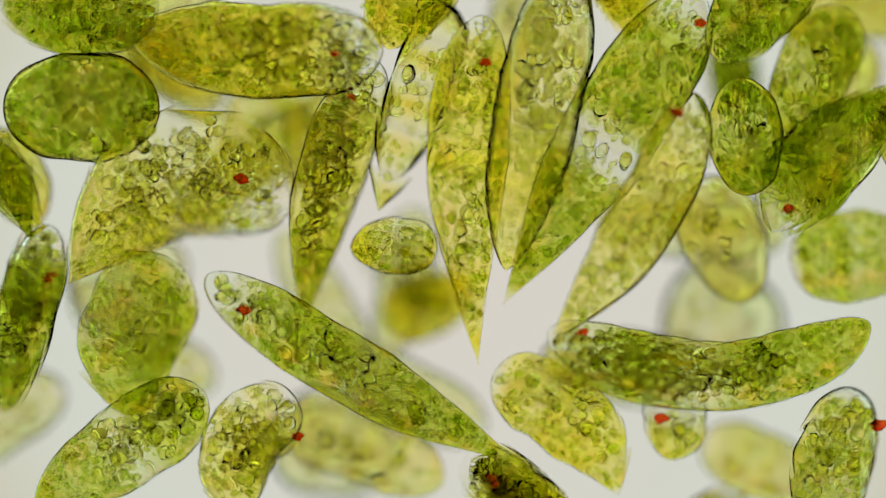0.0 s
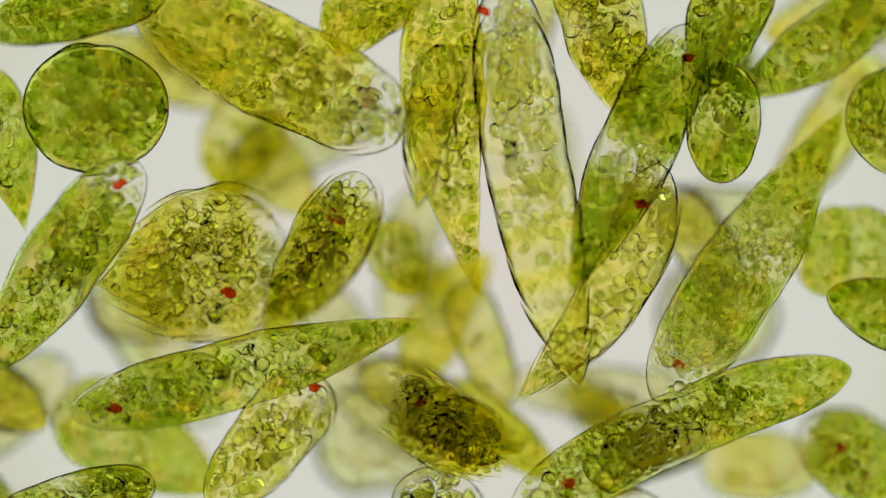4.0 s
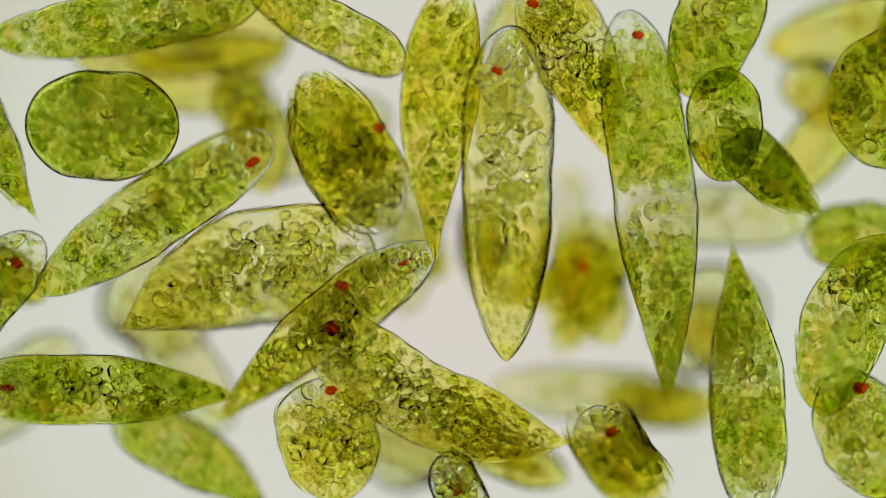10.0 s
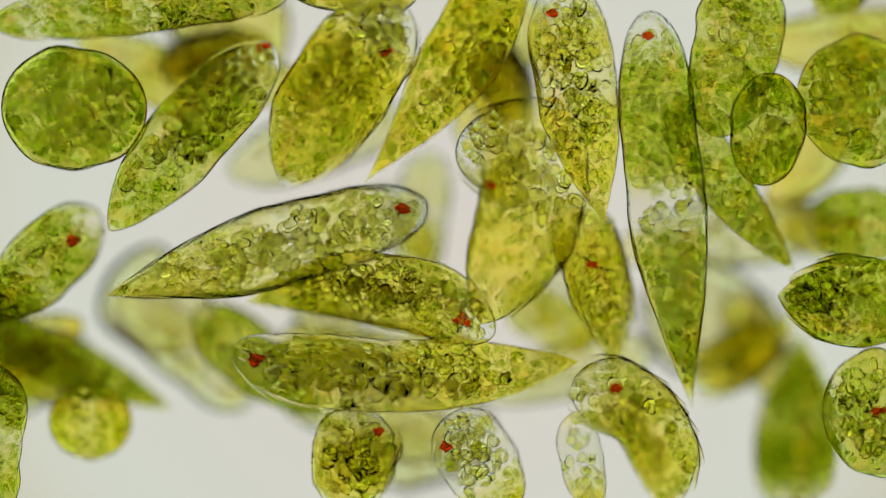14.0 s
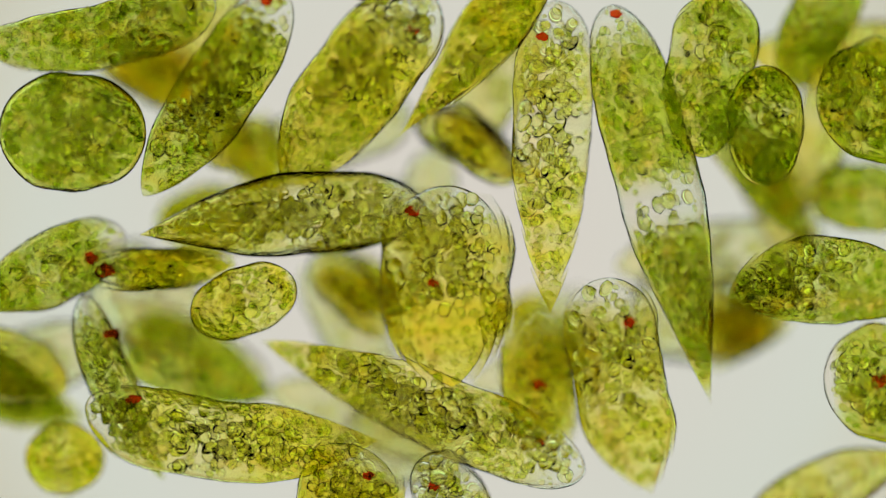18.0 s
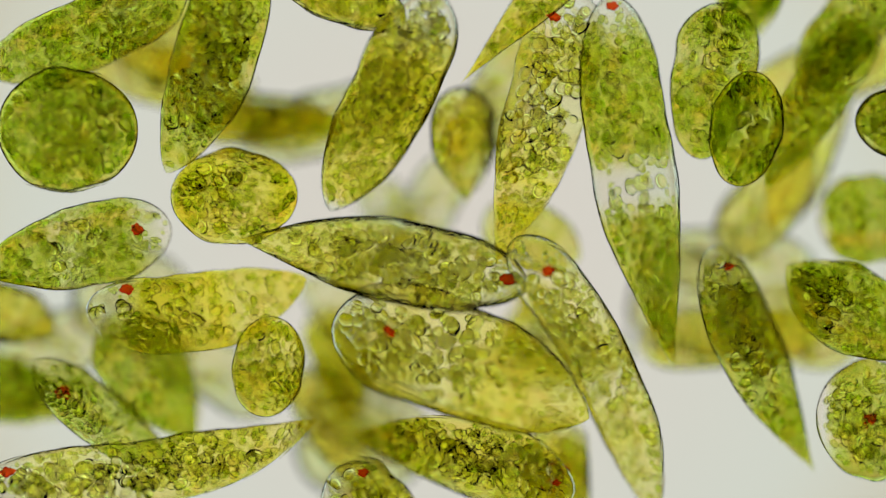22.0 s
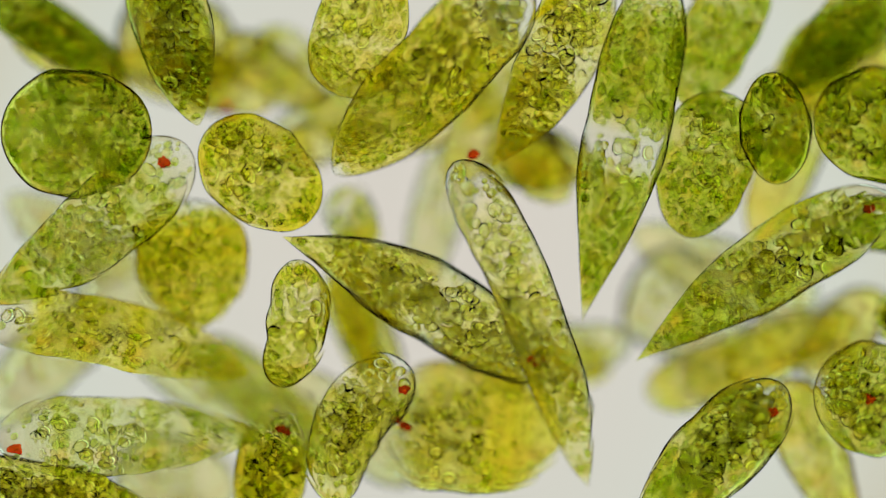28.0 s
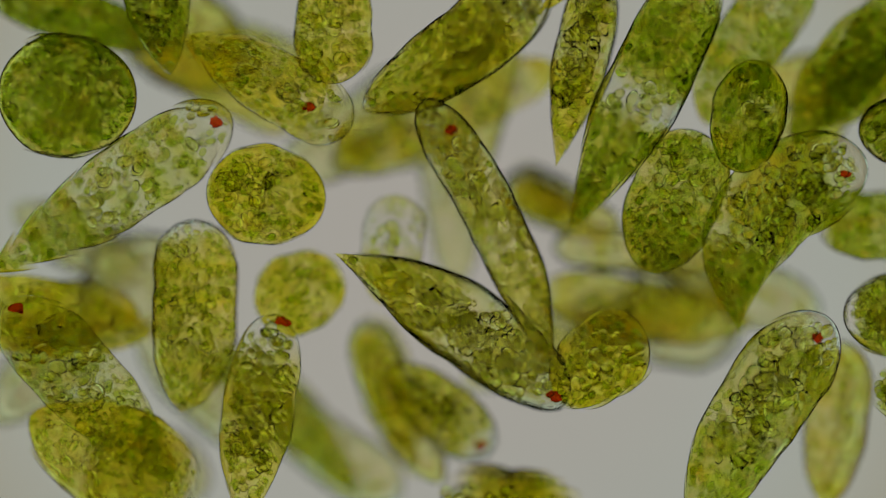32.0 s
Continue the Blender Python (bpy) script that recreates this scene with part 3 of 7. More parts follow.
cell_rk = euglena("olive-green spindle-shaped cell tapering to a point", 41.2, 15.6, deep=0.69, pieces=6, head=0.3, tail=0.5, hq=0.52, tq=0.8, clear=((0.0, 0.14, 0.7), (1.0, 0.08, 0.8)), cover=1.0, grain=0.88, starch=0.1, green=1.0, seed=60, eye=False, skin=M_PELLICLE_LENS_GREEN)
cell_vb = euglena("green cell full of coarse yellow-green grains", 34.2, 19.2, deep=0.69, pieces=5, head=0.3, tail=0.5, hq=0.52, tq=0.7, clear=((0.0, 0.1, 0.6), (0.45, 0.15, 0.35)), cover=1.0, grain=0.88, starch=0.1, green=1.0, seed=61, eye=False, skin=M_PELLICLE_LENS_GREEN)
cell_ll = euglena("out-of-focus yellow-green cell deep in the water", 45.1, 14.4, deep=0.75, pieces=5, head=0.3, tail=0.5, hq=0.52, tq=0.6, clear=((0.0, 0.1, 0.5),), cover=0.3, grain=0.88, starch=0.1, green=1.0, seed=62, eye=False, singles=0, skin=M_PELLICLE_PALE)
cell_fa = euglena("out-of-focus yellow-green cell deep in the water", 39.8, 15.6, deep=0.95, pieces=3, head=0.3, tail=0.5, hq=0.52, tq=0.6, clear=((0.0, 0.1, 0.5),), cover=0.05, grain=0.88, starch=0.1, green=0.38, seed=63, eye=False, singles=0, skin=M_PELLICLE_PALE)
cell_fb = euglena("out-of-focus yellow-green cell deep in the water", 38.5, 13.2, deep=0.95, pieces=3, head=0.3, tail=0.5, hq=0.52, tq=0.6, clear=((0.0, 0.1, 0.5),), cover=0.05, grain=0.88, starch=0.1, green=1.0, seed=64, eye=False, singles=0, skin=M_PELLICLE_PALE)
cell_fc = euglena("out-of-focus yellow-green cell deep in the water", 36.4, 14.4, deep=0.95, pieces=3, head=0.3, tail=0.5, hq=0.52, tq=0.6, clear=((0.0, 0.1, 0.5),), cover=0.05, grain=0.88, starch=0.1, green=0.70, seed=65, eye=False, singles=0, skin=M_PELLICLE_PALE)
cell_fd = euglena("out-of-focus yellow-green cell deep in the water", 36.2, 13.2, deep=0.95, pieces=3, head=0.3, tail=0.5, hq=0.52, tq=0.6, clear=((0.0, 0.1, 0.5),), cover=0.05, grain=0.88, starch=0.1, green=0.38, seed=66, eye=False, singles=0, skin=M_PELLICLE_PALE)
cell_fe = euglena("out-of-focus yellow-green cell deep in the water", 38.6, 12.0, deep=0.95, pieces=3, head=0.3, tail=0.5, hq=0.52, tq=0.6, clear=((0.0, 0.1, 0.5),), cover=0.05, grain=0.88, starch=0.1, green=0.38, seed=67, eye=False, singles=0, skin=M_PELLICLE_PALE)
cell_ff = euglena("out-of-focus yellow-green cell deep in the water", 43.4, 14.4, deep=0.95, pieces=3, head=0.3, tail=0.5, hq=0.52, tq=0.6, clear=((0.0, 0.1, 0.5),), cover=0.05, grain=0.88, starch=0.1, green=0.38, seed=68, eye=False, singles=0, skin=M_PELLICLE_PALE)
cell_fg = euglena("out-of-focus yellow-green cell deep in the water", 38.6, 14.4, deep=0.95, pieces=3, head=0.3, tail=0.5, hq=0.52, tq=0.6, clear=((0.0, 0.1, 0.5),), cover=0.05, grain=0.88, starch=0.1, green=1.0, seed=69, eye=False, singles=0, skin=M_PELLICLE_PALE)
cell_fh = euglena("out-of-focus yellow-green cell deep in the water", 36.3, 15.6, deep=0.95, pieces=3, head=0.3, tail=0.5, hq=0.52, tq=0.6, clear=((0.0, 0.1, 0.5),), cover=0.05, grain=0.88, starch=0.1, green=0.38, seed=70, eye=False, singles=0, skin=M_PELLICLE_PALE)
cell_fi = euglena("out-of-focus yellow-green cell deep in the water", 40.9, 14.4, deep=0.95, pieces=3, head=0.3, tail=0.5, hq=0.52, tq=0.6, clear=((0.0, 0.1, 0.5),), cover=0.05, grain=0.88, starch=0.1, green=0.38, seed=71, eye=False, singles=0, skin=M_PELLICLE_PALE)
cell_fj = euglena("out-of-focus yellow-green cell deep in the water", 38.7, 14.4, deep=0.95, pieces=3, head=0.3, tail=0.5, hq=0.52, tq=0.6, clear=((0.0, 0.1, 0.5),), cover=0.05, grain=0.88, starch=0.1, green=0.38, seed=72, eye=False, singles=0, skin=M_PELLICLE_PALE)
cell_fk = euglena("out-of-focus yellow-green cell deep in the water", 36.2, 14.4, deep=0.95, pieces=3, head=0.3, tail=0.5, hq=0.52, tq=0.6, clear=((0.0, 0.1, 0.5),), cover=0.05, grain=0.88, starch=0.1, green=1.0, seed=73, eye=False, singles=0, skin=M_PELLICLE_PALE)
cell_fl = euglena("out-of-focus yellow-green cell deep in the water", 33.7, 12.0, deep=0.95, pieces=3, head=0.3, tail=0.5, hq=0.52, tq=0.6, clear=((0.0, 0.1, 0.5),), cover=0.05, grain=0.88, starch=0.1, green=0.38, seed=74, eye=False, singles=0, skin=M_PELLICLE_PALE)
cell_kp = euglena("pale almost colourless cell with few chloroplasts", 24.7, 10.2, deep=0.82, pieces=4, head=0.3, tail=0.5, hq=0.52, tq=0.6, clear=((0.3, 0.6, 0.95),), cover=1.0, grain=0.88, starch=0.1, green=1.0, seed=75, eye=False)
cell_rm = euglena("olive-green spindle-shaped cell tapering to a point", 33.5, 15.0, deep=0.95, pieces=4, head=0.3, tail=0.5, hq=0.52, tq=0.7, clear=((0.0, 0.14, 0.7), (1.0, 0.08, 0.8)), cover=1.2, grain=0.88, starch=0.1, green=1.0, seed=76, eye=False, skin=M_PELLICLE_LENS_GREEN)
cell_fm = euglena("out-of-focus yellow-green cell deep in the water", 28.5, 24.0, deep=0.95, pieces=3, head=0.3, tail=0.5, hq=0.52, tq=0.6, clear=((0.0, 0.1, 0.5),), cover=0.05, grain=0.88, starch=0.1, green=0.9, seed=77, eye=False, singles=0, skin=M_PELLICLE_PALE)
cell_fn = euglena("out-of-focus yellow-green cell deep in the water", 27.0, 24.0, deep=0.95, pieces=3, head=0.3, tail=0.5, hq=0.52, tq=0.6, clear=((0.0, 0.1, 0.5),), cover=0.05, grain=0.88, starch=0.1, green=0.38, seed=78, eye=False, singles=0, skin=M_PELLICLE_PALE)
cell_fo = euglena("out-of-focus yellow-green cell deep in the water", 26.4, 22.8, deep=0.95, pieces=3, head=0.3, tail=0.5, hq=0.52, tq=0.6, clear=((0.0, 0.1, 0.5),), cover=0.05, grain=0.88, starch=0.1, green=0.38, seed=79, eye=False, singles=0, skin=M_PELLICLE_PALE)
cell_fp = euglena("out-of-focus yellow-green cell deep in the water", 29.3, 22.8, deep=0.95, pieces=3, head=0.3, tail=0.5, hq=0.52, tq=0.6, clear=((0.0, 0.1, 0.5),), cover=0.05, grain=0.88, starch=0.1, green=0.38, seed=80, eye=False, singles=0, skin=M_PELLICLE_PALE)
cell_fr = euglena("out-of-focus yellow-green cell deep in the water", 35.0, 13.8, deep=0.95, pieces=5, head=0.3, tail=0.5, hq=0.52, tq=0.7, clear=((0.0, 0.1, 0.5),), cover=0.25, grain=0.88, starch=0.1, green=1.0, seed=81, eye=False, singles=0, skin=M_PELLICLE_PALE)
cell_gs = euglena("stout dark-olive cell drifting below the others", 46.0, 23.0, deep=0.8, pieces=5, head=0.4, tail=0.5, hq=0.52, tq=0.6, clear=((0.0, 0.1, 0.5),), cover=0.6, grain=0.88, starch=0.1, green=1.0, seed=82, eye=False, singles=20)


def motions():
    swim(cell_a, [
        (0, -59.5, 30.1, -76.8, 30.1, -94.1, 29.5, 24, 0),
        (1.5, -61.4, 30.1, -77.3, 30.1, -93.5, 30.1, 25.2, 0),
        (3, -58.7, 30.7, -73.7, 30.1, -88.7, 30.1, 27, 0),
        (6, -58.1, 29.5, -73.9, 28.9, -89.9, 30.1, 28.2, 0),
        (7.5, -55.9, 27.1, -72.5, 27.1, -88.7, 27.1, 27, 0),
        (9, -55.1, 25.6, -72.1, 25.7, -89.3, 25.7, 25.8, 0),
        (11, -56.9, 27.6, -73.1, 27.6, -89.3, 27.6, 24, 0),
        (13, -61.4, 29.5, -76.2, 30.1, -91.1, 30.7, 26.4, 0),
        (16, -65.3, 27.1, -80.9, 27.7, -96.5, 28.3, 27, 0),
        (17.5, -63.1, 25.3, -78.6, 25.3, -94.1, 25.3, 26.4, 0),
        (19, -64.1, 24.4, -79.1, 24.4, -94.1, 24.4, 25.8, 0),
        (21, -64.7, 24.7, -79.1, 25.3, -93.5, 25.9, 27, 0),
        (23, -66.7, 25.1, -80.4, 25.3, -94.1, 25.6, 27, 0),
        (25, -65.3, 23.5, -80.3, 23.8, -95.3, 24.1, 25.2, 0),
        (28, -61.7, 25.3, -77.9, 24.7, -94.1, 24.7, 27.6, 0),
        (30, -65.3, 25.9, -79.7, 25.9, -94.1, 25.9, 27, 0),
        (32, -66.2, 31.9, -79.9, 32.5, -93.5, 32.5, 27, 0)])
    swim(cell_b, [
        (0, -13.1, 43.9, -40.1, 42.1, -67.1, 45.7, 20.4, 1),
        (1.5, -9.5, 31.3, -37.7, 39.1, -70.1, 48.1, 18, 1),
        (3, -5.9, 28.3, -34.1, 38.5, -70.1, 51.7, 20.4, 1),
        (6, -12.5, 15.7, -31.7, 30.1, -59.3, 57.7, 24, 1),
        (7.5, -23.3, 6.7, -30.5, 24.1, -52.1, 45.7, 24, 1),
        (9, -19.1, 6.7, -25.1, 21.5, -35.3, 40.3, 22.8, 1),
        (10, -11.3, 6.1, -20.6, 19.9, -29.3, 36.1, 21.0, 1),
        (11, -7.1, 18.1, -20.9, 21.5, -34.7, 25.9, 21.0, 1),
        (12, -10.7, 37.3, -21.8, 23.5, -31.7, 7.9, 21.0, 1),
        (13, -10.1, 48.1, -23.3, 30.1, -32.9, 12.1, 21.6, 1),
        (16, -7.7, 54.1, -20.9, 34.9, -31.7, 13.3, 22.8, 1),
        (17.5, -4.1, 54.1, -20.3, 33.7, -34.1, 13.3, 21.6, 1),
        (19, -1.7, 55.3, -17.3, 34.9, -29.3, 14.5, 20.4, 1),
        (21, -5.3, 52.9, -13.7, 32.5, -25.7, 10.9, 18, 1),
        (23, 1.9, 56.5, -10.1, 31.3, -23.3, 5.5, 19.2, 1),
        (25, 5.5, 56.5, -11.3, 28.9, -26.3, 6.1, 20.4, 1),
        (28, 17.5, 57.7, -4.1, 34.9, -23.3, 15.7, 20.4, 1),
        (30, 17.5, 55.3, 0.7, 39.7, -22.1, 25.9, 18, 1),
        (32, 21.1, 57.7, 3.1, 42.1, -16.7, 30.1, 16.8, 1)],
        eyes=[(0, -22.7, 41.3), (1.5, -19.7, 32.3), (3, -15.4, 34.3), (6, -19.7, 20.5), (7.5, -20.6, 23.2), (9, -15.5, 24.1), (10, -13.4, 25.9), (11, -12.1, 28.3), (12, -12.2, 30.1), (13, -12.5, 38.5), (16, -7.4, 45.0), (17.5, -6.7, 46.0), (19, -4.7, 46.9), (20, -5.3, 44.3), (21, -2.3, 50.5), (23, 6.1, 58.3), (25, 7.9, 58.9), (28, 18.7, 58.9), (32, 22.3, 61.3)])
    swim(cell_c, [
        (0, -35.9, 4.9, -56.9, 15.7, -79.1, -7.1, 26.4, -4),
        (1.5, -35.3, 0.1, -52.7, 2.5, -71.3, 2.5, 33.6, -4),
        (3, -35.9, -2.3, -53.5, -2.3, -71.3, -2.3, 34.8, -4),
        (6, -28.7, 4.9, -49.7, -5.3, -71.3, -16.7, 20.4, -4),
        (7.5, -20.9, 0.1, -43.7, -4.7, -68.3, -15.5, 22.8, -4),
        (9, -19.7, -3.5, -46.1, -7.1, -67.7, -20.3, 26.4, -4),
        (11, -7.1, -1.7, -43.7, -2.9, -68.9, -14.3, 20.4, -4),
        (13, -2.9, 10.9, -42.5, -3.5, -71.9, -14.3, 16.8, -4),
        (16, -5.3, 6.1, -40.1, 4.9, -70.1, 1.9, 16.8, -4),
        (17.5, -5.3, 8.5, -34.1, 7.3, -65.3, 2.5, 17.4, -4),
        (19, 1.9, 5.5, -28.1, 6.7, -59.9, 5.5, 16.8, -4),
        (21, 16.3, -5.9, -16.1, 1.3, -44.3, 3.7, 16.8, -4),
        (23, 17.5, -8.3, -14.9, -3.5, -43.1, 1.3, 16.8, -4),
        (25, 17.5, -17.9, -14.9, -5.9, -43.7, 2.5, 18, -4),
        (28, 22.3, -26.5, -7.9, -8.3, -34.1, 2.5, 16.8, -4),
        (30, 22.9, -26.3, -4.7, -10.3, -33.1, -0.8, 16.8, -4),
        (31, 24.1, -29.6, -1.3, -12.2, -27.1, -0.6, 16.8, -4),
        (32, 25.9, -32.5, 1.3, -13.8, -22.7, -1.1, 16.8, -4)],
        eyes=[(0, -42.9, 15), (1.5, -46, -4.7), (3, -51, -8), (6, -29.3, -4.4), (7.5, -31.1, -5.9), (9, -27.2, -9.5), (11, -14.8, -5.9), (12, -11.2, -0.3), (13, -9.4, 9.7), (16, -7.5, 6.1), (17.5, -7.8, 8.7), (19, -1.6, 6.1), (21, 12.9, -4.7), (23, 13.8, -7.2), (25, 13.8, -15.4), (28, 19, -23.7), (30, 20.3, -23.9), (32, 23.6, -31.2)])
    swim(cell_e, [
        (0, -83.9, 3.7, -88.7, -14.3, -92.9, -33.5, 13.2, 2),
        (1.5, -83.9, 12.1, -88.7, -9.5, -94.1, -31.1, 13.2, 2),
        (3, -71.3, 15.7, -83.3, -2.3, -96.5, -23.9, 15, 2),
        (6, -53.9, 22.9, -73.7, 0.1, -92.9, -29.9, 18, 2),
        (7.5, -46.7, 24.1, -67.7, 2.5, -92.9, -22.7, 18, 2),
        (9, -40.1, 20.5, -65.3, 3.7, -90.5, -15.5, 16.8, 2),
        (11, -32.3, 28.9, -58.1, 12.1, -83.3, -4.7, 15.6, 2),
        (13, -35.3, 38.5, -54.5, 20.5, -73.7, 0.1, 16.8, 2),
        (16, -35.9, 49.3, -52.1, 30.1, -67.7, 10.3, 16.8, 2),
        (17.5, -36.5, 51.7, -49.7, 31.3, -64.7, 10.9, 16.8, 2),
        (19, -30.5, 63.7, -46.1, 38.5, -62.9, 13.9, 16.8, 2),
        (21, -40.1, 68.5, -47.3, 42.1, -61.1, 16.9, 18, 2),
        (23, -44.9, 66.1, -49.7, 39.7, -58.1, 15.7, 16.8, 2),
        (25, -48.5, 68.5, -54.5, 42.1, -61.7, 16.9, 18, 2),
        (28, -64.1, 76.9, -58.1, 50.5, -52.1, 26.5, 16.8, 2),
        (30, -66.5, 82.9, -61.7, 57.7, -56.9, 31.9, 16.8, 2),
        (32, -67.7, 88.9, -62.3, 62.5, -58.1, 37.3, 15.6, 2)],
        eyes=[(0, -83.2, -6), (1.5, -85.7, 2.6), (3, -73.7, 11), (6, -61, 17), (7.5, -49.8, 17), (9, -45.3, 14.4), (11, -35.1, 24.2), (12, -32, 27.6), (13, -36.9, 38.1), (16, -37.8, 49), (17.5, -38.3, 51.1), (19, -33, 61.1), (21, -41.4, 65.6), (23, -45.9, 63.3), (25, -49.7, 66), (28, -64.1, 74.3), (30, -66.6, 80.7), (32, -67.7, 86.7)])
    swim(cell_f, [
        (0, -130.1, 1.3, -142.1, 1.3, -154.1, 1.3, 19.8, -37.1),
        (16, -118.1, 1.3, -130.1, 1.3, -142.1, 1.3, 19.8, -37.1),
        (17.5, -76.1, 4.9, -64.1, 4.9, -52.1, 4.9, 16.8, -37.1),
        (19, -53.3, 7.3, -42.5, 8.5, -31.7, 8.5, 14.4, -8),
        (21, -58.3, 13.3, -46.1, 11.5, -32.9, 12.1, 19.8, -3),
        (23, -56.9, 10.9, -43.7, 10.9, -29.3, 12.1, 20.4, -3),
        (25, -58.1, 13.3, -43.1, 13.9, -28.1, 13.3, 19.2, -3),
        (28, -50.3, 25.9, -39.1, 16.3, -26.9, 6.7, 21.6, -3),
        (30, -49.1, 20.5, -37.1, 12.7, -24.2, 5.5, 19.8, -3),
        (32, -49.7, 13.3, -37.7, 11.5, -25.4, 10.3, 21.6, -3)])
    swim(cell_h, [
        (0, -98.9, 22.9, -91.7, 13.3, -88.1, 2.5, 9.6, -3),
        (3, -101.3, 40.9, -94.1, 22.9, -90.5, 4.9, 10.8, -3),
        (6, -95.3, 34.9, -90.5, 16.9, -83.3, -2.3, 16.8, -3),
        (7.5, -98.9, 38.5, -94.1, 19.3, -85.1, 0.1, 10.8, -3),
        (9, -98.9, 37.3, -94.1, 19.3, -83.3, 4.3, 8.4, -3),
        (11, -101.3, 34.9, -96.5, 22.9, -89.9, 8.5, 9.6, -3),
        (13, -118.1, 34.9, -112.1, 22.9, -106.1, 10.9, 9.6, -3)])
    swim(cell_i, [
        (0, -54.5, -5.3, -65.9, -17.9, -64.1, -37.1, 22.8, -6),
        (1.5, -64.1, -11.9, -68.9, -23.9, -49.7, -40.7, 24, -10.7),
        (3, -82.1, -23.9, -67.7, -34.7, -46.1, -47.9, 20.4, -17.7),
        (6, -77.3, -39.5, -62.9, -45.5, -46.1, -55.1, 18, -19.5),
        (7.5, -66.5, -33.5, -52.1, -43.1, -38.9, -55.1, 14.4, -21.2),
        (9, -72.5, -38.3, -55.7, -44.3, -37.7, -57.5, 13.2, -21.2),
        (11, -65.3, -33.5, -50.9, -40.7, -36.5, -51.5, 13.2, -12.4),
        (12, -56.9, -27.5, -46.1, -35.9, -35.3, -47.9, 13.2, -23),
        (13, -48.5, -17.9, -38.9, -27.5, -26.9, -41.9, 13.2, -23),
        (16, -64.1, -15.5, -48.5, -21.5, -26.9, -27.5, 15.6, -21.2),
        (17.5, -66.5, -17.9, -52.1, -23.9, -31.7, -29.9, 15.6, -23),
        (19, -71.3, -15.5, -59.3, -23.9, -49.7, -35.9, 18, -21.2),
        (21, -74.9, -11.9, -66.5, -23.9, -58.1, -37.1, 19.2, -17.7),
        (23, -62.9, -17.9, -54.5, -28.7, -42.5, -43.1, 14.4, -17.7),
        (25, -56.9, -15.5, -43.7, -25.1, -26.9, -38.3, 13.2, -14.2),
        (28, -54.5, -19.1, -36.5, -33.5, -19.7, -52.7, 12, -31.8),
        (32, -48.5, -21.5, -31.7, -35.9, -17.3, -55.1, 12, -33.5)])
    swim(cell_j, [
        (0, 9.1, 50.5, 4.9, 16.9, 7.7, -25.7, 16.8, 3),
        (1.5, 9.1, 55.3, 3.4, 16.9, 9.7, -22.1, 16.8, 3),
        (3, 5.5, 60.1, 2.5, 24.1, 12.1, -16.7, 17.4, 3),
        (6, -5.9, 64.9, -5.9, 28.9, -1.1, -6.7, 16.8, 3),
        (7.5, -5.9, 64.9, -7.1, 28.9, -6.1, -6.1, 16.6, 3),
        (9, 0.1, 57.7, -3.5, 25.3, -3.8, -7.3, 16.2, 3),
        (11, 5.5, 57.7, -0.5, 28.9, -2.3, -0.5, 16.2, 3),
        (13, 13.9, 60.1, 1.9, 37.3, -17.3, 12.7, 16.8, 3),
        (16, 15.1, 60.1, 3.1, 38.5, -13.4, 16.9, 15.6, 3),
        (17.5, 17.5, 60.1, 4.3, 39.7, -10.1, 22.7, 14.4, 3),
        (19, 36.7, 78.1, 15.1, 50.5, -5.9, 27.1, 13.2, 3),
        (21, 47.5, 82.9, 25.9, 56.5, 5.5, 32.8, 12.6, 3),
        (23, 47.5, 85.3, 24.1, 61.3, 1.9, 38.3, 12, 3),
        (25, 53.5, 92.5, 31.9, 67.3, 10.3, 44.3, 12, 3),
        (28, 60.7, 94.9, 39.1, 69.7, 17.5, 46.9, 12, 3),
        (32, 61.9, 93.7, 40.3, 69.7, 18.7, 48.1, 10.8, 3)],
        eyes=[(0, 9.1, 39.7), (1.5, 9.2, 49.6), (3, 7.8, 57.4), (6, -5.3, 62.7), (7.5, -5.5, 62.7), (9, 0.1, 55.7), (11, 5.1, 56), (13, 13.2, 58.9), (16, 14.1, 59), (17.5, 16.2, 59.1), (19, 35.2, 76.5), (21, 46.2, 81.3), (23, 46.1, 83.9), (25, 52.2, 91), (28, 59.4, 93.4), (32, 60.5, 92.3)])
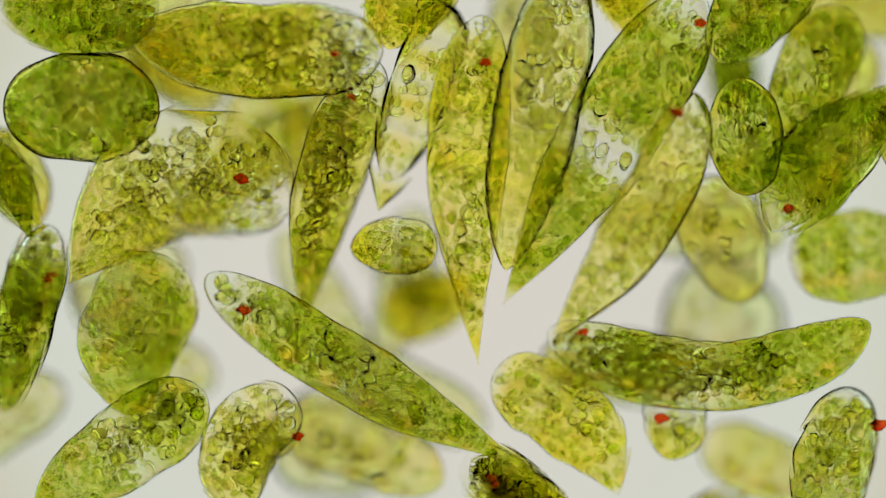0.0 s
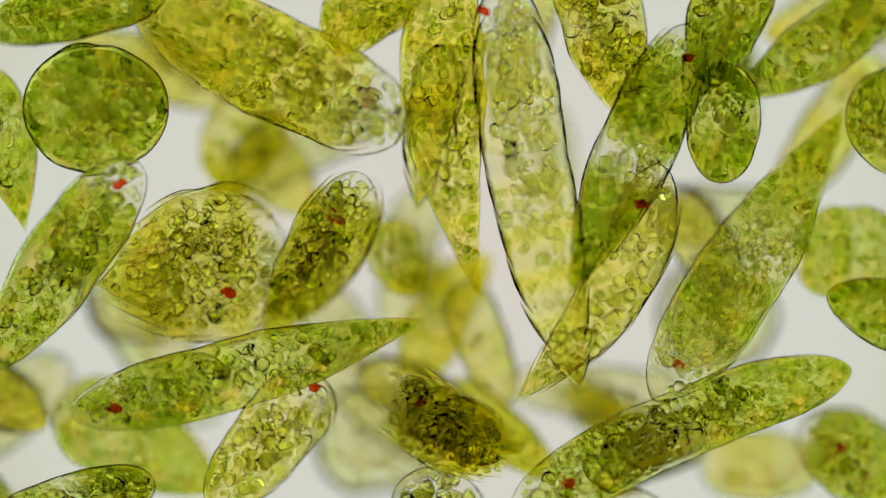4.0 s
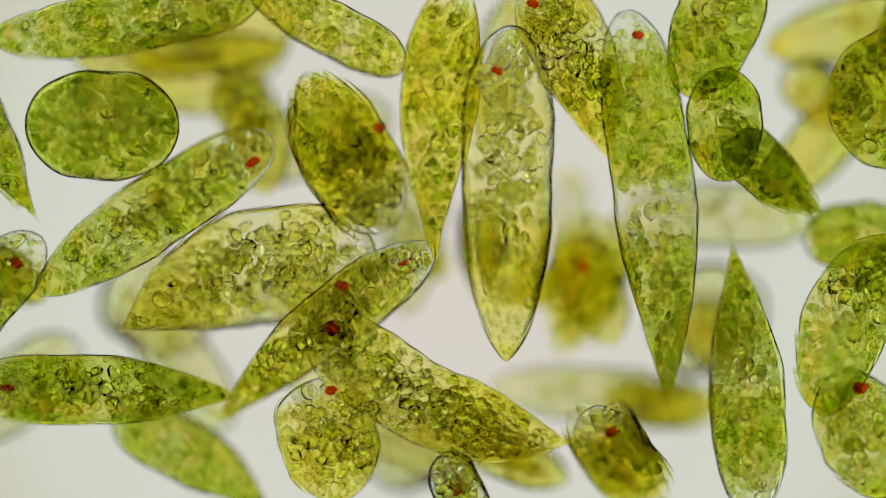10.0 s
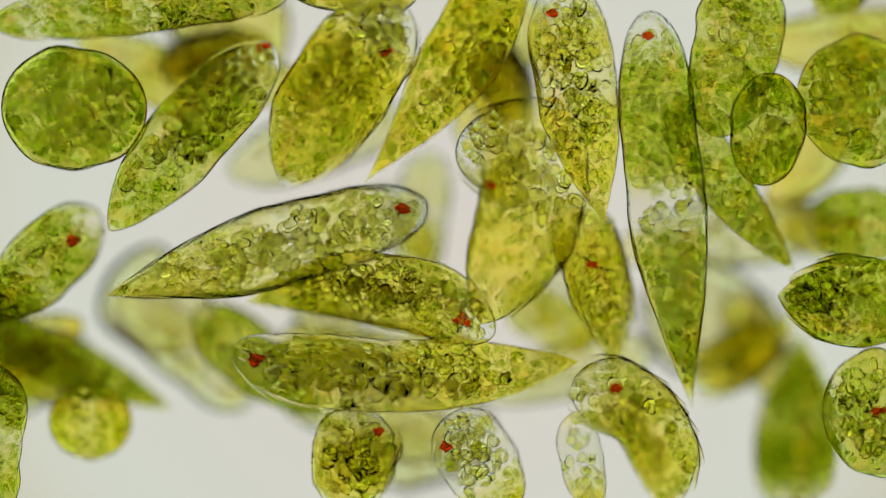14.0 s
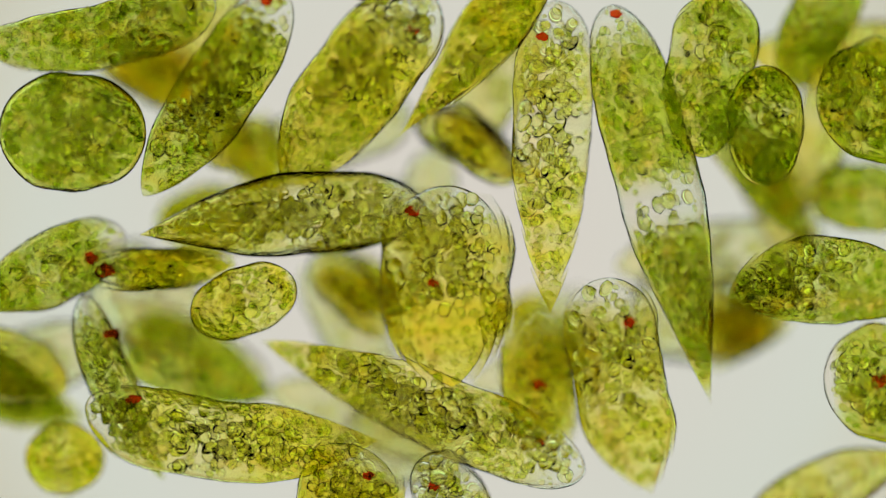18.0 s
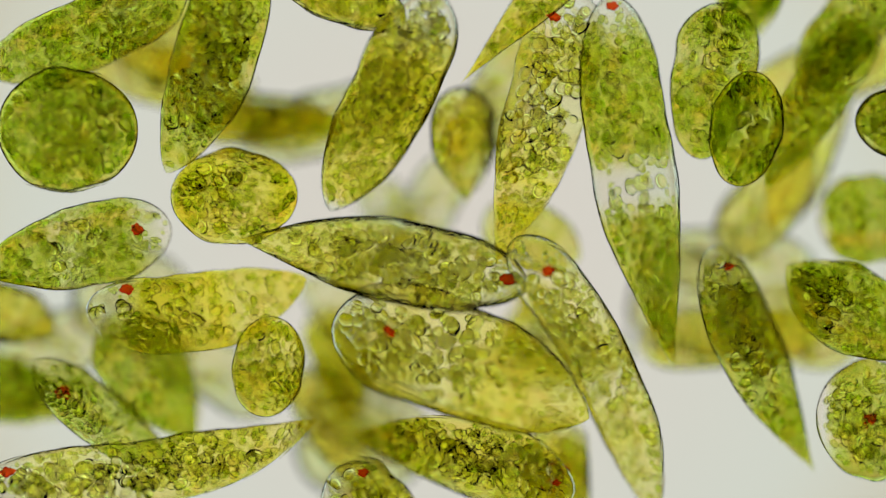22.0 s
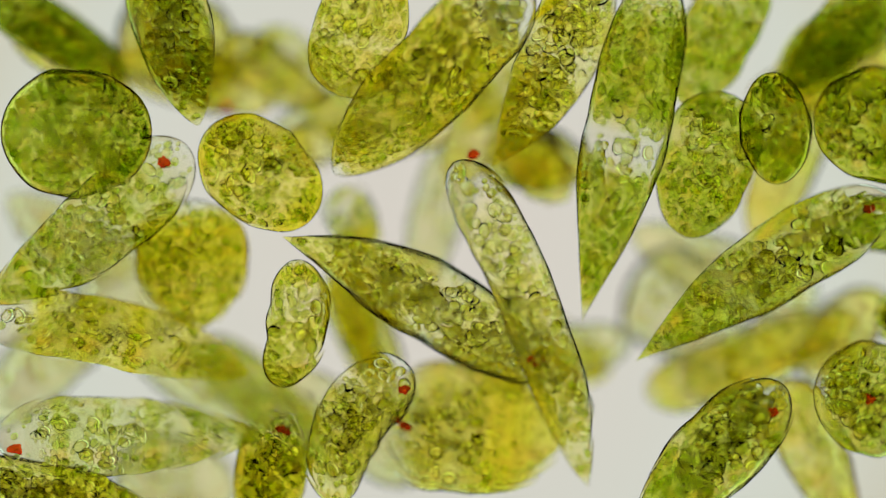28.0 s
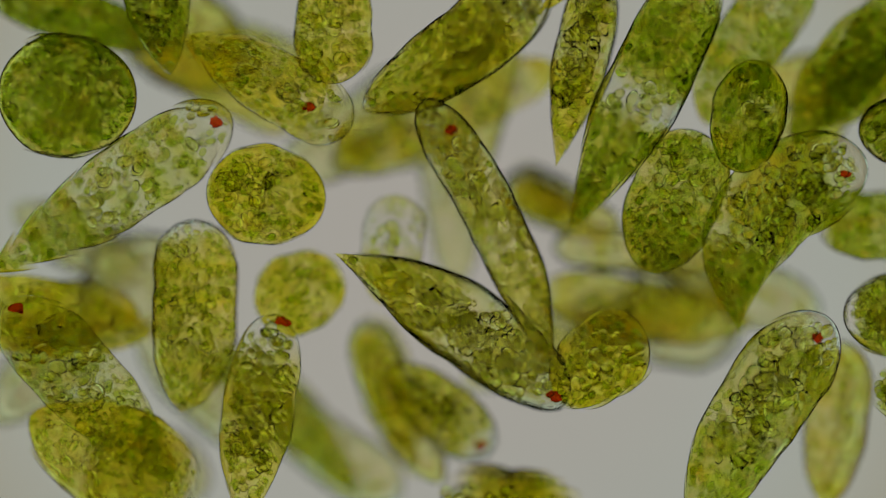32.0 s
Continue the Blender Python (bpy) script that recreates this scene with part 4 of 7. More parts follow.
    swim(cell_k, [
        (0, 61.9, -55.1, 49.9, -62.3, 37.9, -67.1, 13.2, -19.5),
        (3, 57.1, -55.1, 45.1, -58.7, 33.1, -62.3, 13.2, -19.5),
        (5.5, 48.7, -10.7, 35.5, -17.9, 33.1, -31.1, 13.2, -12.4),
        (6, 48.1, -10.1, 33.7, -19.1, 31.3, -35.3, 13.2, 4),
        (7.5, 45.7, -26.3, 44.5, -39.5, 28.9, -47.9, 15.6, 4),
        (7.75, 34.9, -31.1, 39.7, -39.5, 41.5, -51.5, 14.4, 4),
        (8, 30.1, -49.1, 41.8, -38.9, 52.9, -50.3, 13.2, 4),
        (9, 31.9, -40.1, 43.9, -49.1, 55.9, -41.3, 12.6, -5),
        (10, 33.1, -35.3, 37.3, -44.3, 45.1, -52.1, 15.6, 4),
        (11, 10.9, -28.7, 25.9, -29.9, 36.1, -50.3, 15.6, 4),
        (12, 37.9, -24.5, 41.5, -37.1, 44.5, -52.1, 16.8, 4),
        (13, 43.3, -19.1, 43.9, -35.9, 43.9, -55.1, 18, 4),
        (13.5, 28.3, -28.7, 45.1, -37.1, 46.3, -55.1, 16.8, 4),
        (16, 35.5, -25.7, 39.1, -41.9, 48.7, -58.7, 15.6, 4),
        (17.5, 36.7, -11.3, 39.1, -31.1, 43.9, -51.5, 21.6, 4),
        (19, 30.7, 1.3, 33.1, -23.9, 47.5, -55.1, 13.2, 4),
        (20, 27.7, 7.3, 40.9, -23.9, 53.3, -58.7, 14.6, 4),
        (21, 27.1, -3.5, 34.3, -25.1, 41.5, -56.3, 13.8, 4),
        (22, 14.5, 2.5, 33.4, -23.9, 45.7, -58.7, 13.8, 4),
        (23, 23.5, 4.9, 34.3, -21.5, 45.7, -56.3, 13.2, 4),
        (23.5, 18.7, 9.7, 27.1, -21.5, 36.1, -55.7, 12, 4),
        (24, 20.5, 11.5, 24.7, -19.1, 28.6, -55.7, 11.4, 4),
        (25, 10.3, 11.5, 23.5, -19.1, 33.7, -56.3, 13.2, 4),
        (28, 1.9, 19.3, 17.5, -9.5, 31, -51.5, 13.2, 4),
        (30, 6.7, 33.7, 18.7, 1.3, 28.3, -36.5, 13.8, 4),
        (32, -4.7, 31.3, 11.5, 4.9, 22.9, -25.1, 12, 4)],
        eyes=[(0, 61.2, -55.6), (3, 50.8, -58.9), (5.5, 38.2, -20), (6, 37.9, -21.9), (7.5, 47.7, -41.9), (8, 44.1, -43.7), (9, 44, -52.6), (10, 36.1, -38.9), (11, 20.5, -28.3), (12, 39.1, -29.9), (13, 44.9, -19.9), (13.5, 36.9, -29.9), (16, 39.7, -27.8), (17.5, 42.1, -19), (19, 31.9, -7.5), (20, 33.8, 0), (21, 28.6, -4.1), (23, 27.2, -4.9), (23.5, 21.7, 2.8), (24, 22.1, 5.4), (25, 16.4, 2.4), (28, 6.7, 20), (30, 11.1, 27.7), (32, 1.9, 25.3)])
    swim(cell_l, [
        (0, 70.3, 4.9, 81.1, 19.3, 97.9, 34.9, 18, -2),
        (1.5, 58.9, -5.3, 76.3, 13.3, 95.5, 31.3, 20.4, -2),
        (3, 49.3, -22.1, 66.7, 0.1, 88.3, 33.7, 19.2, -2),
        (6, 40.9, -47.9, 61.9, -10.7, 82.9, 21.1, 18, -2),
        (7.5, 59.5, -53.9, 63.1, -16.7, 70.3, 18.7, 18.6, -2),
        (9, 64.3, -55.1, 61.3, -20.3, 58.9, 10.3, 15.6, -2),
        (11, 67.3, -58.7, 67.3, -29.9, 65.5, -5.3, 15.6, -2),
        (13, 57.7, -40.7, 63.1, -20.3, 66.1, 0.1, 19.2, -21.2),
        (15, 93.1, -73.1, 91.9, -57.5, 90.7, -41.9, 14.4, -28.3),
        (19, 103.9, -79.1, 102.7, -64.7, 101.5, -50.3, 14.4, -31.8)],
        eyes=[(0, 73.3, 8.5), (1.5, 66.8, 2.6), (3, 54.3, -14.7), (6, 49.2, -40.2), (7.5, 64.3, -48.8), (9, 65.5, -52.7), (11, 68.7, -56.9), (13, 59.5, -39.9), (15, 94, -72.1), (19, 104.6, -78.2), (32, 103.8, -78.2)])
    swim(cell_m, [
        (0, 54.7, 54.1, 34.3, 22.9, 12.7, -11.9, 19.8, 0),
        (1.5, 57.1, 49.3, 40.3, 21.7, 22.3, -10.7, 19.8, 0),
        (3, 54.1, 48.1, 41.5, 20.5, 27.1, -7.1, 18, 0),
        (6, 49.9, 39.7, 36.7, 13.3, 25.9, -23.9, 16.8, 0),
        (7.5, 48.7, 42.1, 40.9, 1.3, 33.7, -34.7, 18.6, 0),
        (9, 39.1, 49.9, 42.7, 6.1, 40.9, -36.5, 17.4, 0),
        (11, 41.5, 51.7, 48.1, 4.9, 52.9, -34.7, 18, 0),
        (13, 44.5, 51.7, 48.7, 6.1, 54.1, -31.1, 16.8, 0),
        (16, 40.3, 48.1, 46.3, -1.1, 49.9, -43.1, 18, 0),
        (17.5, 34.9, 49.3, 48.1, 8.5, 59.5, -36.5, 18, 0),
        (19, 35.5, 55.3, 41.5, 13.3, 49.9, -28.7, 18, 0),
        (21, 35.5, 51.7, 41.5, 15.7, 49.9, -26.9, 18, 0),
        (23, 37.9, 57.7, 38.5, 19.3, 45.1, -24.5, 18, 0),
        (25, 44.5, 58.9, 36.7, 22.9, 31.3, -15.5, 18, 0),
        (28, 46.3, 58.9, 39.1, 25.3, 29.5, -15.5, 18, 0),
        (30, 48.7, 60.1, 39.1, 30.1, 27.1, -4.1, 17.4, 0),
        (32, 55.9, 60.1, 42.7, 33.7, 26.5, 3.1, 17.4, 0)],
        eyes=[(0, 54.7, 48.1), (1.5, 56.1, 45), (3, 53.7, 43), (6, 48.2, 30.9), (7.5, 49.9, 37.4), (9, 43.9, 43.3), (11, 41, 46.5), (13, 45.1, 45.8), (15.5, 40.1, 45.4), (16, 40.4, 44.9), (17.5, 36.8, 47.3), (19, 36, 52.8), (21, 35.8, 49.7), (23, 37.6, 55.6), (25, 43.6, 56.9), (28, 45.3, 57.2), (30, 47.4, 58.7), (32, 54.3, 59.1)])
    swim(cell_n, [
        (0, -50.6, -5.6, -19.7, -25.7, 15.4, -44.9, 14.4, 1),
        (1.5, -58.1, -15.5, -25.7, -26.3, 12.7, -29.9, 15.4, 1),
        (3, -74.3, -26.9, -36.5, -26.3, 6.1, -18.7, 14.4, 1),
        (6, -85.1, -43.1, -54.5, -26.3, -17.3, -13.7, 15.6, 1),
        (7.5, -96.5, -33.5, -62.9, -26.3, -23.3, -19.1, 15.6, 1),
        (9, -101.3, -29.9, -72.5, -29.9, -43.1, -31.1, 15, 1),
        (11, -104.9, -29.9, -76.1, -29.9, -43.1, -31.1, 14.4, 1),
        (12, -105.5, -22.7, -77.3, -26.3, -45.8, -31.3, 13.2, -15.1),
        (13, -106.1, -15.5, -78.5, -22.7, -48.5, -31.7, 10.8, -23),
        (16, -110.9, -14.3, -94.1, -23.9, -77.3, -33.5, 13.2, -23),
        (19, -112.1, -19.1, -94.1, -29.9, -77.3, -35.9, 15.6, -24.7),
        (21, -110.9, -21.5, -91.7, -28.7, -70.1, -34.7, 14.4, -23),
        (25, -142.1, -28.7, -124.1, -29.9, -106.1, -31.1, 14.4, -28.3)],
        eyes=[(0, -42.5, -12.9), (1.5, -54.1, -19.6), (3, -65, -29.9), (6, -76.3, -35.4), (7.5, -87.1, -31.1), (9, -91.5, -29.5), (11, -93.9, -29.4), (12, -93.7, -23.7), (13, -93.7, -18.2), (16, -101.5, -19.1), (19, -100.3, -25.8), (21, -97.7, -25.8), (25, -127.6, -28.7), (32, -124, -28.7)])
    swim(cell_o, [
        (0, -130.1, -31.1, -118.1, -38.3, -106.1, -45.5, 10.8, -19.5),
        (14, -72.5, -62.3, -65.3, -68.3, -55.7, -76.7, 9.6, -8),
        (16, -67.1, -33.5, -62.9, -44.3, -54.5, -57.5, 9.6, -8),
        (16.5, -69.1, -22.1, -64.7, -35.9, -55.7, -53.9, 9.6, -6),
        (17, -71.5, -14.6, -67.1, -31.1, -55.1, -52.1, 9.8, -9.6),
        (17.5, -78.4, -11.3, -73.1, -28.7, -59.3, -50.3, 9.8, -9.6),
        (18, -76.1, -9.7, -71.3, -26.3, -59.3, -49.1, 9.8, -9.6),
        (19, -82.4, -13.8, -75.5, -28.7, -60.5, -47.9, 9.6, -11.5),
        (21, -85.7, -29.9, -71.3, -40.7, -50.9, -52.7, 10.8, -12.4),
        (23, -87.8, -17.9, -73.7, -31.1, -56.9, -43.1, 11.4, -4),
        (25, -94.1, -33.5, -64.1, -34.7, -26.3, -40.1, 12, -6),
        (28, -96.5, -40.1, -66.5, -39.7, -37.1, -39.5, 16.6, -4),
        (29, -88.1, -40.1, -61.7, -38.9, -29.9, -24.5, 16.2, -12),
        (30, -89.9, -31.7, -67.1, -36.5, -41.3, -55.1, 19.8, -9),
        (32, -93.5, -10.7, -76.1, -28.7, -55.7, -50.3, 18, -2)],
        eyes=[(0, -127.6, -33.5), (14, -69.5, -64.1), (16, -65.2, -37.7), (16.5, -67.1, -27.4), (17, -69.3, -23.8), (17.5, -73.3, -19.5), (18, -70.2, -18), (19, -78.5, -19), (21, -79.6, -34.5), (23, -82.6, -25.7), (25, -92.4, -35.9), (28, -91, -42.5), (30, -80.9, -33.5), (32, -90.7, -12.5)])
    swim(cell_p, [
        (0, -130.1, -14.3, -118.1, -14.3, -106.1, -14.3, 10.8, -28.3),
        (13, -124.1, -11.9, -112.1, -11.9, -100.1, -11.9, 10.8, -28.3),
        (16, -79.7, -8.9, -62.9, -7.1, -44.3, -5.9, 11.4, -8),
        (17.5, -71.9, -4.7, -61.7, -4.1, -46.1, -2.9, 8.4, -8),
        (19, -76.7, -4.7, -65.3, -5.3, -46.1, -5.9, 10.2, -8),
        (21, -78.5, -11.9, -58.1, -8.3, -35.3, -3.5, 15.6, -5),
        (23, -73.1, -10.7, -49.7, -16.7, -26.3, -7.1, 16.8, -2),
        (25, -83.9, -22.7, -62.9, -11.9, -40.7, -1.1, 15.6, -5),
        (28, -101.3, -14.3, -70.1, -17.9, -40.3, -26.9, 14.4, -5),
        (30, -103.7, -19.1, -76.1, -19.1, -45.5, -22.1, 13.2, -3),
        (32, -112.1, -11.9, -86.9, -14.3, -61.7, -17.9, 16.8, -12.4)],
        eyes=[(0, -127.7, -14.3), (13, -121.5, -11.8), (16, -76.2, -8.3), (17.5, -70.1, -4.7), (19, -74.2, -3.5), (21, -69.7, -6.5), (23, -66.6, -9.1), (25, -78.5, -17.9), (28, -96.2, -14.3), (30, -98.4, -18.6), (32, -106, -11.9)])
    swim(cell_q, [
        (0, -118.1, -55.1, -125.3, -61.1, -132.5, -67.1, 14.4, -28.3),
        (11, -118.1, -43.1, -125.3, -45.5, -132.5, -47.9, 14.4, -28.3),
        (16, -40.1, -14.3, -52.1, -14.3, -64.1, -14.3, 14.4, -26.5),
        (17.5, -31.7, -9.5, -44.9, -10.7, -58.1, -11.9, 15, -1),
        (19, -36.5, -5.9, -38.9, -13.1, -41.3, -21.5, 15.6, -1),
        (21, -42.5, -9.5, -41.3, -20.3, -41.3, -31.1, 15.6, -1),
        (23, -30.5, -17.9, -32.9, -27.5, -35.3, -37.1, 15.6, -1),
        (25, -40.1, -7.1, -35.3, -16.7, -29.3, -27.5, 15.6, -1),
        (28, -31.7, -1.1, -31.1, -16.7, -36.5, -29.9, 13.2, -1),
        (30, -36.5, -4.7, -36.5, -14.3, -36.5, -23.9, 14.4, -21.2),
        (32, -22.1, -4.7, -29.9, -8.9, -38.9, -13.1, 18, -10.7)])
    swim(cell_r, [
        (0, -22.1, -79.1, -26.9, -91.1, -31.7, -103.1, 13.2, -10.7),
        (25, -26.9, -61.1, -31.7, -73.1, -36.5, -85.1, 13.2, -10.7),
        (28, -34.1, -35.6, -36.5, -46.7, -38.3, -62.3, 16.8, -8),
        (29, -44.6, -30.5, -39.5, -42.5, -32.3, -58.1, 17.4, -5),
        (30, -30.7, -17.9, -33.5, -36.5, -38.6, -56.9, 13.8, -4),
        (31, -47.9, 0.1, -41.3, -22.7, -31.7, -53.9, 13.2, 0),
        (32, -35.3, -13.7, -39.5, -35.9, -42.5, -59.9, 15.6, 2)],
        eyes=[(0, -22.4, -79.8), (25, -26.7, -68.2), (28, -34.1, -38.3), (30, -31.1, -21.4), (31, -47.2, -6.6), (32, -34, -15.3)])
    swim(cell_s, [
        (0, -130.1, 13.3, -130.1, 1.3, -130.1, -10.7, 22.8, -28.3),
        (23, -118.1, 13.3, -118.1, 1.3, -118.1, -10.7, 22.8, -32.7),
        (25, -78.5, 13.3, -77.3, 4.9, -76.1, -3.5, 22.8, -32.7),
        (28, -54.5, 9.7, -53.3, -2.3, -52.1, -16.7, 24, -12.4),
        (30, -56.9, 10.9, -58.1, -2.3, -47.3, -19.1, 22.8, -12.4),
        (32, -53.9, 6.7, -52.7, -14.3, -55.7, -35.3, 18.6, -7)])
    swim(cell_t, [
        (0, -101.3, 10.9, -115.7, -1.1, -130.1, -14.3, 12, 0),
        (6, -101.3, 2.5, -115.7, -9.5, -130.1, -23.9, 12, 0),
        (9, -86.9, 2.5, -100.1, -10.7, -115.7, -28.7, 13.2, 0),
        (11, -83.3, 2.5, -96.5, -10.7, -113.3, -29.9, 14.4, 0),
        (13, -75.5, 6.7, -86.9, -5.9, -100.1, -19.1, 15.6, -8),
        (16, -70.7, 6.7, -85.7, -3.5, -101.3, -14.3, 15.6, -8),
        (17.5, -68.9, 4.9, -84.5, -4.7, -101.3, -13.1, 15.6, -7),
        (19, -66.5, 0.1, -83.3, -4.7, -101.3, -10.7, 14.4, -5),
        (21, -58.7, 4.9, -78.5, 0.1, -100.1, -5.3, 15.6, -4),
        (23, -57.5, 4.9, -78.5, 0.1, -101.3, -4.1, 18, 0),
        (25, -59.3, 12.1, -79.7, -2.3, -100.1, -15.5, 14.4, 0),
        (28, -53.9, 22.9, -76.1, 2.5, -98.9, -11.9, 18, 0),
        (30, -45.5, 28.3, -72.5, 6.1, -98.9, -11.9, 18, 0),
        (32, -44.3, 30.1, -70.1, 12.1, -97.7, -5.9, 16.8, 0)],
        eyes=[(0, -108.4, 6.2), (6, -108, -2.6), (9, -92.5, -3.1), (11, -88.5, -3.2), (13, -79.9, 0.4), (16, -76.8, 1), (17.5, -75.1, -0.9), (19, -73.6, -3.5), (21, -66, 3), (23, -64, 4.9), (25, -64, 10.9), (28, -59.2, 18.4), (30, -54.1, 25), (32, -48.1, 26.9)])
    swim(cell_u, [
        (0, -48.5, -79.1, -58.1, -79.1, -67.7, -79.1, 16.2, -14.2),
        (11, -48.5, -67.1, -58.1, -67.1, -67.7, -67.1, 16.2, -14.2),
        (12.5, -42.5, -44.3, -51.4, -44, -60.5, -43.8, 16.2, -14.2),
        (13, -34.7, -45.5, -43.7, -45.2, -52.7, -44.9, 15.6, -14.2),
        (13.5, -53.9, -37.8, -62.9, -37.8, -71.9, -37.8, 16.2, -14.2),
        (15.5, -74.9, -35.4, -83.5, -35.4, -92.3, -35.4, 16.2, -14.2),
        (16, -67.7, -34.7, -77, -34.7, -86.3, -34.7, 16.8, -6),
        (17.5, -71.9, -41.9, -79.7, -41.9, -88.1, -41.9, 15.6, -10.7),
        (19, -72.5, -49.1, -80.9, -50.3, -89.3, -51.5, 15.6, -19.5),
        (21, -79.7, -62.3, -86.9, -64.7, -94.1, -67.1, 15.6, -19.5)])
    swim(cell_v, [
        (0, -50.6, -29.9, -66.5, -41.3, -86.9, -55.1, 18, -1),
        (1.5, -51.8, -37.1, -67.7, -44.3, -89.3, -53.9, 13.8, -1),
        (3, -55.7, -47.9, -73.7, -55.1, -94.1, -62.3, 14.4, -1),
        (6, -68.9, -51.5, -88.1, -53.3, -112.1, -56.3, 13.2, -1),
        (7.5, -66.2, -47.9, -79.7, -48.5, -93.1, -49.1, 18.6, -5),
        (9, -55.7, -55.1, -73.7, -56.3, -94.1, -58.7, 14.4, -5),
        (11, -48.5, -67.1, -61.7, -67.1, -74.9, -67.1, 14.4, -1)])
    swim(cell_w, [
        (0, -29.9, -34.7, -42.5, -40.7, -42.5, -56.3, 16.8, -1),
        (1.5, -28.1, -37.1, -41.3, -41.9, -43.7, -55.1, 18, -1),
        (3, -19.1, -39.5, -38.9, -41.9, -56.3, -49.1, 16.8, -1),
        (6, -50.9, -41.9, -32.9, -40.1, -13.1, -43.1, 17.4, -1),
        (7.5, -22.1, -28.4, -21.5, -39.5, -20.6, -53.9, 22.2, -1),
        (9, -23.3, -28.7, -22.1, -40.1, -20.9, -52.7, 22.2, -1),
        (11, -29.9, -27.2, -25.7, -40.7, -22.7, -54.5, 20.4, -1),
        (13, -16.1, -31.3, -17.9, -41.9, -16.1, -53.9, 18.6, -1),
        (16, -16.7, -43.1, -21.5, -50.3, -24.5, -58.7, 20.4, -1),
        (17.5, -16.7, -46.1, -20.9, -52.7, -24.5, -61.1, 22.8, -1),
        (19, -17.3, -37.7, -17.3, -46.7, -16.1, -58.7, 21.6, -1),
        (21, -22.1, -55.1, -19.7, -62.3, -17.3, -69.5, 20.4, -1),
        (23, -23.3, -41.9, -12.5, -47.9, 5.5, -51.5, 14.4, -1),
        (25, -17.3, -35.9, -19.7, -46.7, -16.1, -62.3, 18, -1),
        (28, -5.9, -25.7, -19.7, -37.1, -22.1, -55.1, 15.6, -1),
        (30, 0.7, -23.3, -16.1, -35.3, -30.7, -49.1, 16.8, -1),
        (31, 4.9, -25.3, -11.3, -29.9, -29.3, -40.1, 14.4, -1),
        (32, 10.3, -43.1, -0.5, -34.1, -11.3, -24.5, 13.2, -19.5)],
        eyes=[(0, -30.8, -39.8), (1.5, -28.9, -42), (3, -21.9, -41.9), (6, -46.2, -41.9), (7.5, -18.5, -31), (9, -19.9, -31.1), (11, -26.6, -29.2), (13, -14.9, -33.4), (16, -15.5, -49.1), (17.5, -15.5, -49.6), (19, -16.1, -45.4), (21, -14.2, -52.9), (23, -15.5, -45.5), (25, -16.1, -42.5), (28, -8.2, -29.9), (30, -0.1, -25.9), (31, 4.2, -27), (32, 8, -42)])
    swim(cell_y, [
        (0, 7.9, -46.7, 16.3, -52.7, 25.9, -61.1, 14.4, 0),
        (1.5, 0.7, -39.5, 7.9, -47.9, 21.1, -57.5, 18, 0),
        (3, -1.7, -38, 4.3, -47.9, 12.1, -58.7, 16.8, 0),
        (5.5, -22.1, -21.5, -5.3, -23.9, 11.5, -1.1, 18, 0),
        (6, -24.5, -31.1, -4.1, -23.9, 16.9, 1.9, 18, 0),
        (7.5, -23.3, -19.1, 1.9, -29.9, 30.1, -7.1, 16.2, 0),
        (9, -26.9, -15.5, 1.9, -29.9, 33.7, -19.1, 16.2, 0),
        (11, -29.3, -14.3, -11.3, -31.1, 17.5, -53.9, 18.6, 0),
        (13, -40.1, -13.1, -11.3, -24.5, 37.9, -26.9, 16.2, 0),
        (15.5, -57.5, -34.7, -34.1, -33.5, 7.9, -29.9, 15.6, 0),
        (16, -67.1, -41.3, -37.7, -37.1, 10.3, -30.5, 16.8, 0),
        (17.5, -74.3, -29.9, -46.1, -39.5, -8.9, -43.1, 17.4, 0),
        (19, -78.5, -41.9, -54.5, -43.1, -22.1, -32.9, 17.4, 0),
        (21, -95.3, -51.5, -54.5, -44.3, -30.5, -26.3, 15, 0),
        (23, -101.3, -47.9, -64.1, -47.9, -25.1, -46.7, 13.8, 0),
        (25, -103.7, -50.3, -70.1, -49.1, -33.5, -44.3, 14.4, 0),
        (28, -110.9, -49.1, -84.5, -51.5, -58.1, -57.5, 12, 0),
        (30, -118.1, -50.3, -94.1, -52.7, -74.9, -57.5, 10.8, 0),
        (32, -124.1, -55.1, -106.1, -59.9, -88.1, -64.7, 10.8, 0)],
        eyes=[(0, 11.5, -49), (1.5, 5.5, -43), (3, 1.9, -41.8), (5.5, -17.2, -23.5), (6, -19, -24.1), (7.5, -17.5, -23.7), (9, -22.1, -19), (11, -24.3, -18), (13, -33.9, -16.8), (15.5, -53.2, -34.7), (16, -61.9, -35.9), (17.5, -64.7, -29.9), (19, -70.2, -38.3), (21, -86.2, -45.9), (23, -96.2, -46.7), (25, -99.7, -49.3), (28, -108.3, -48.7), (30, -116, -50.2), (32, -123, -55.4)])
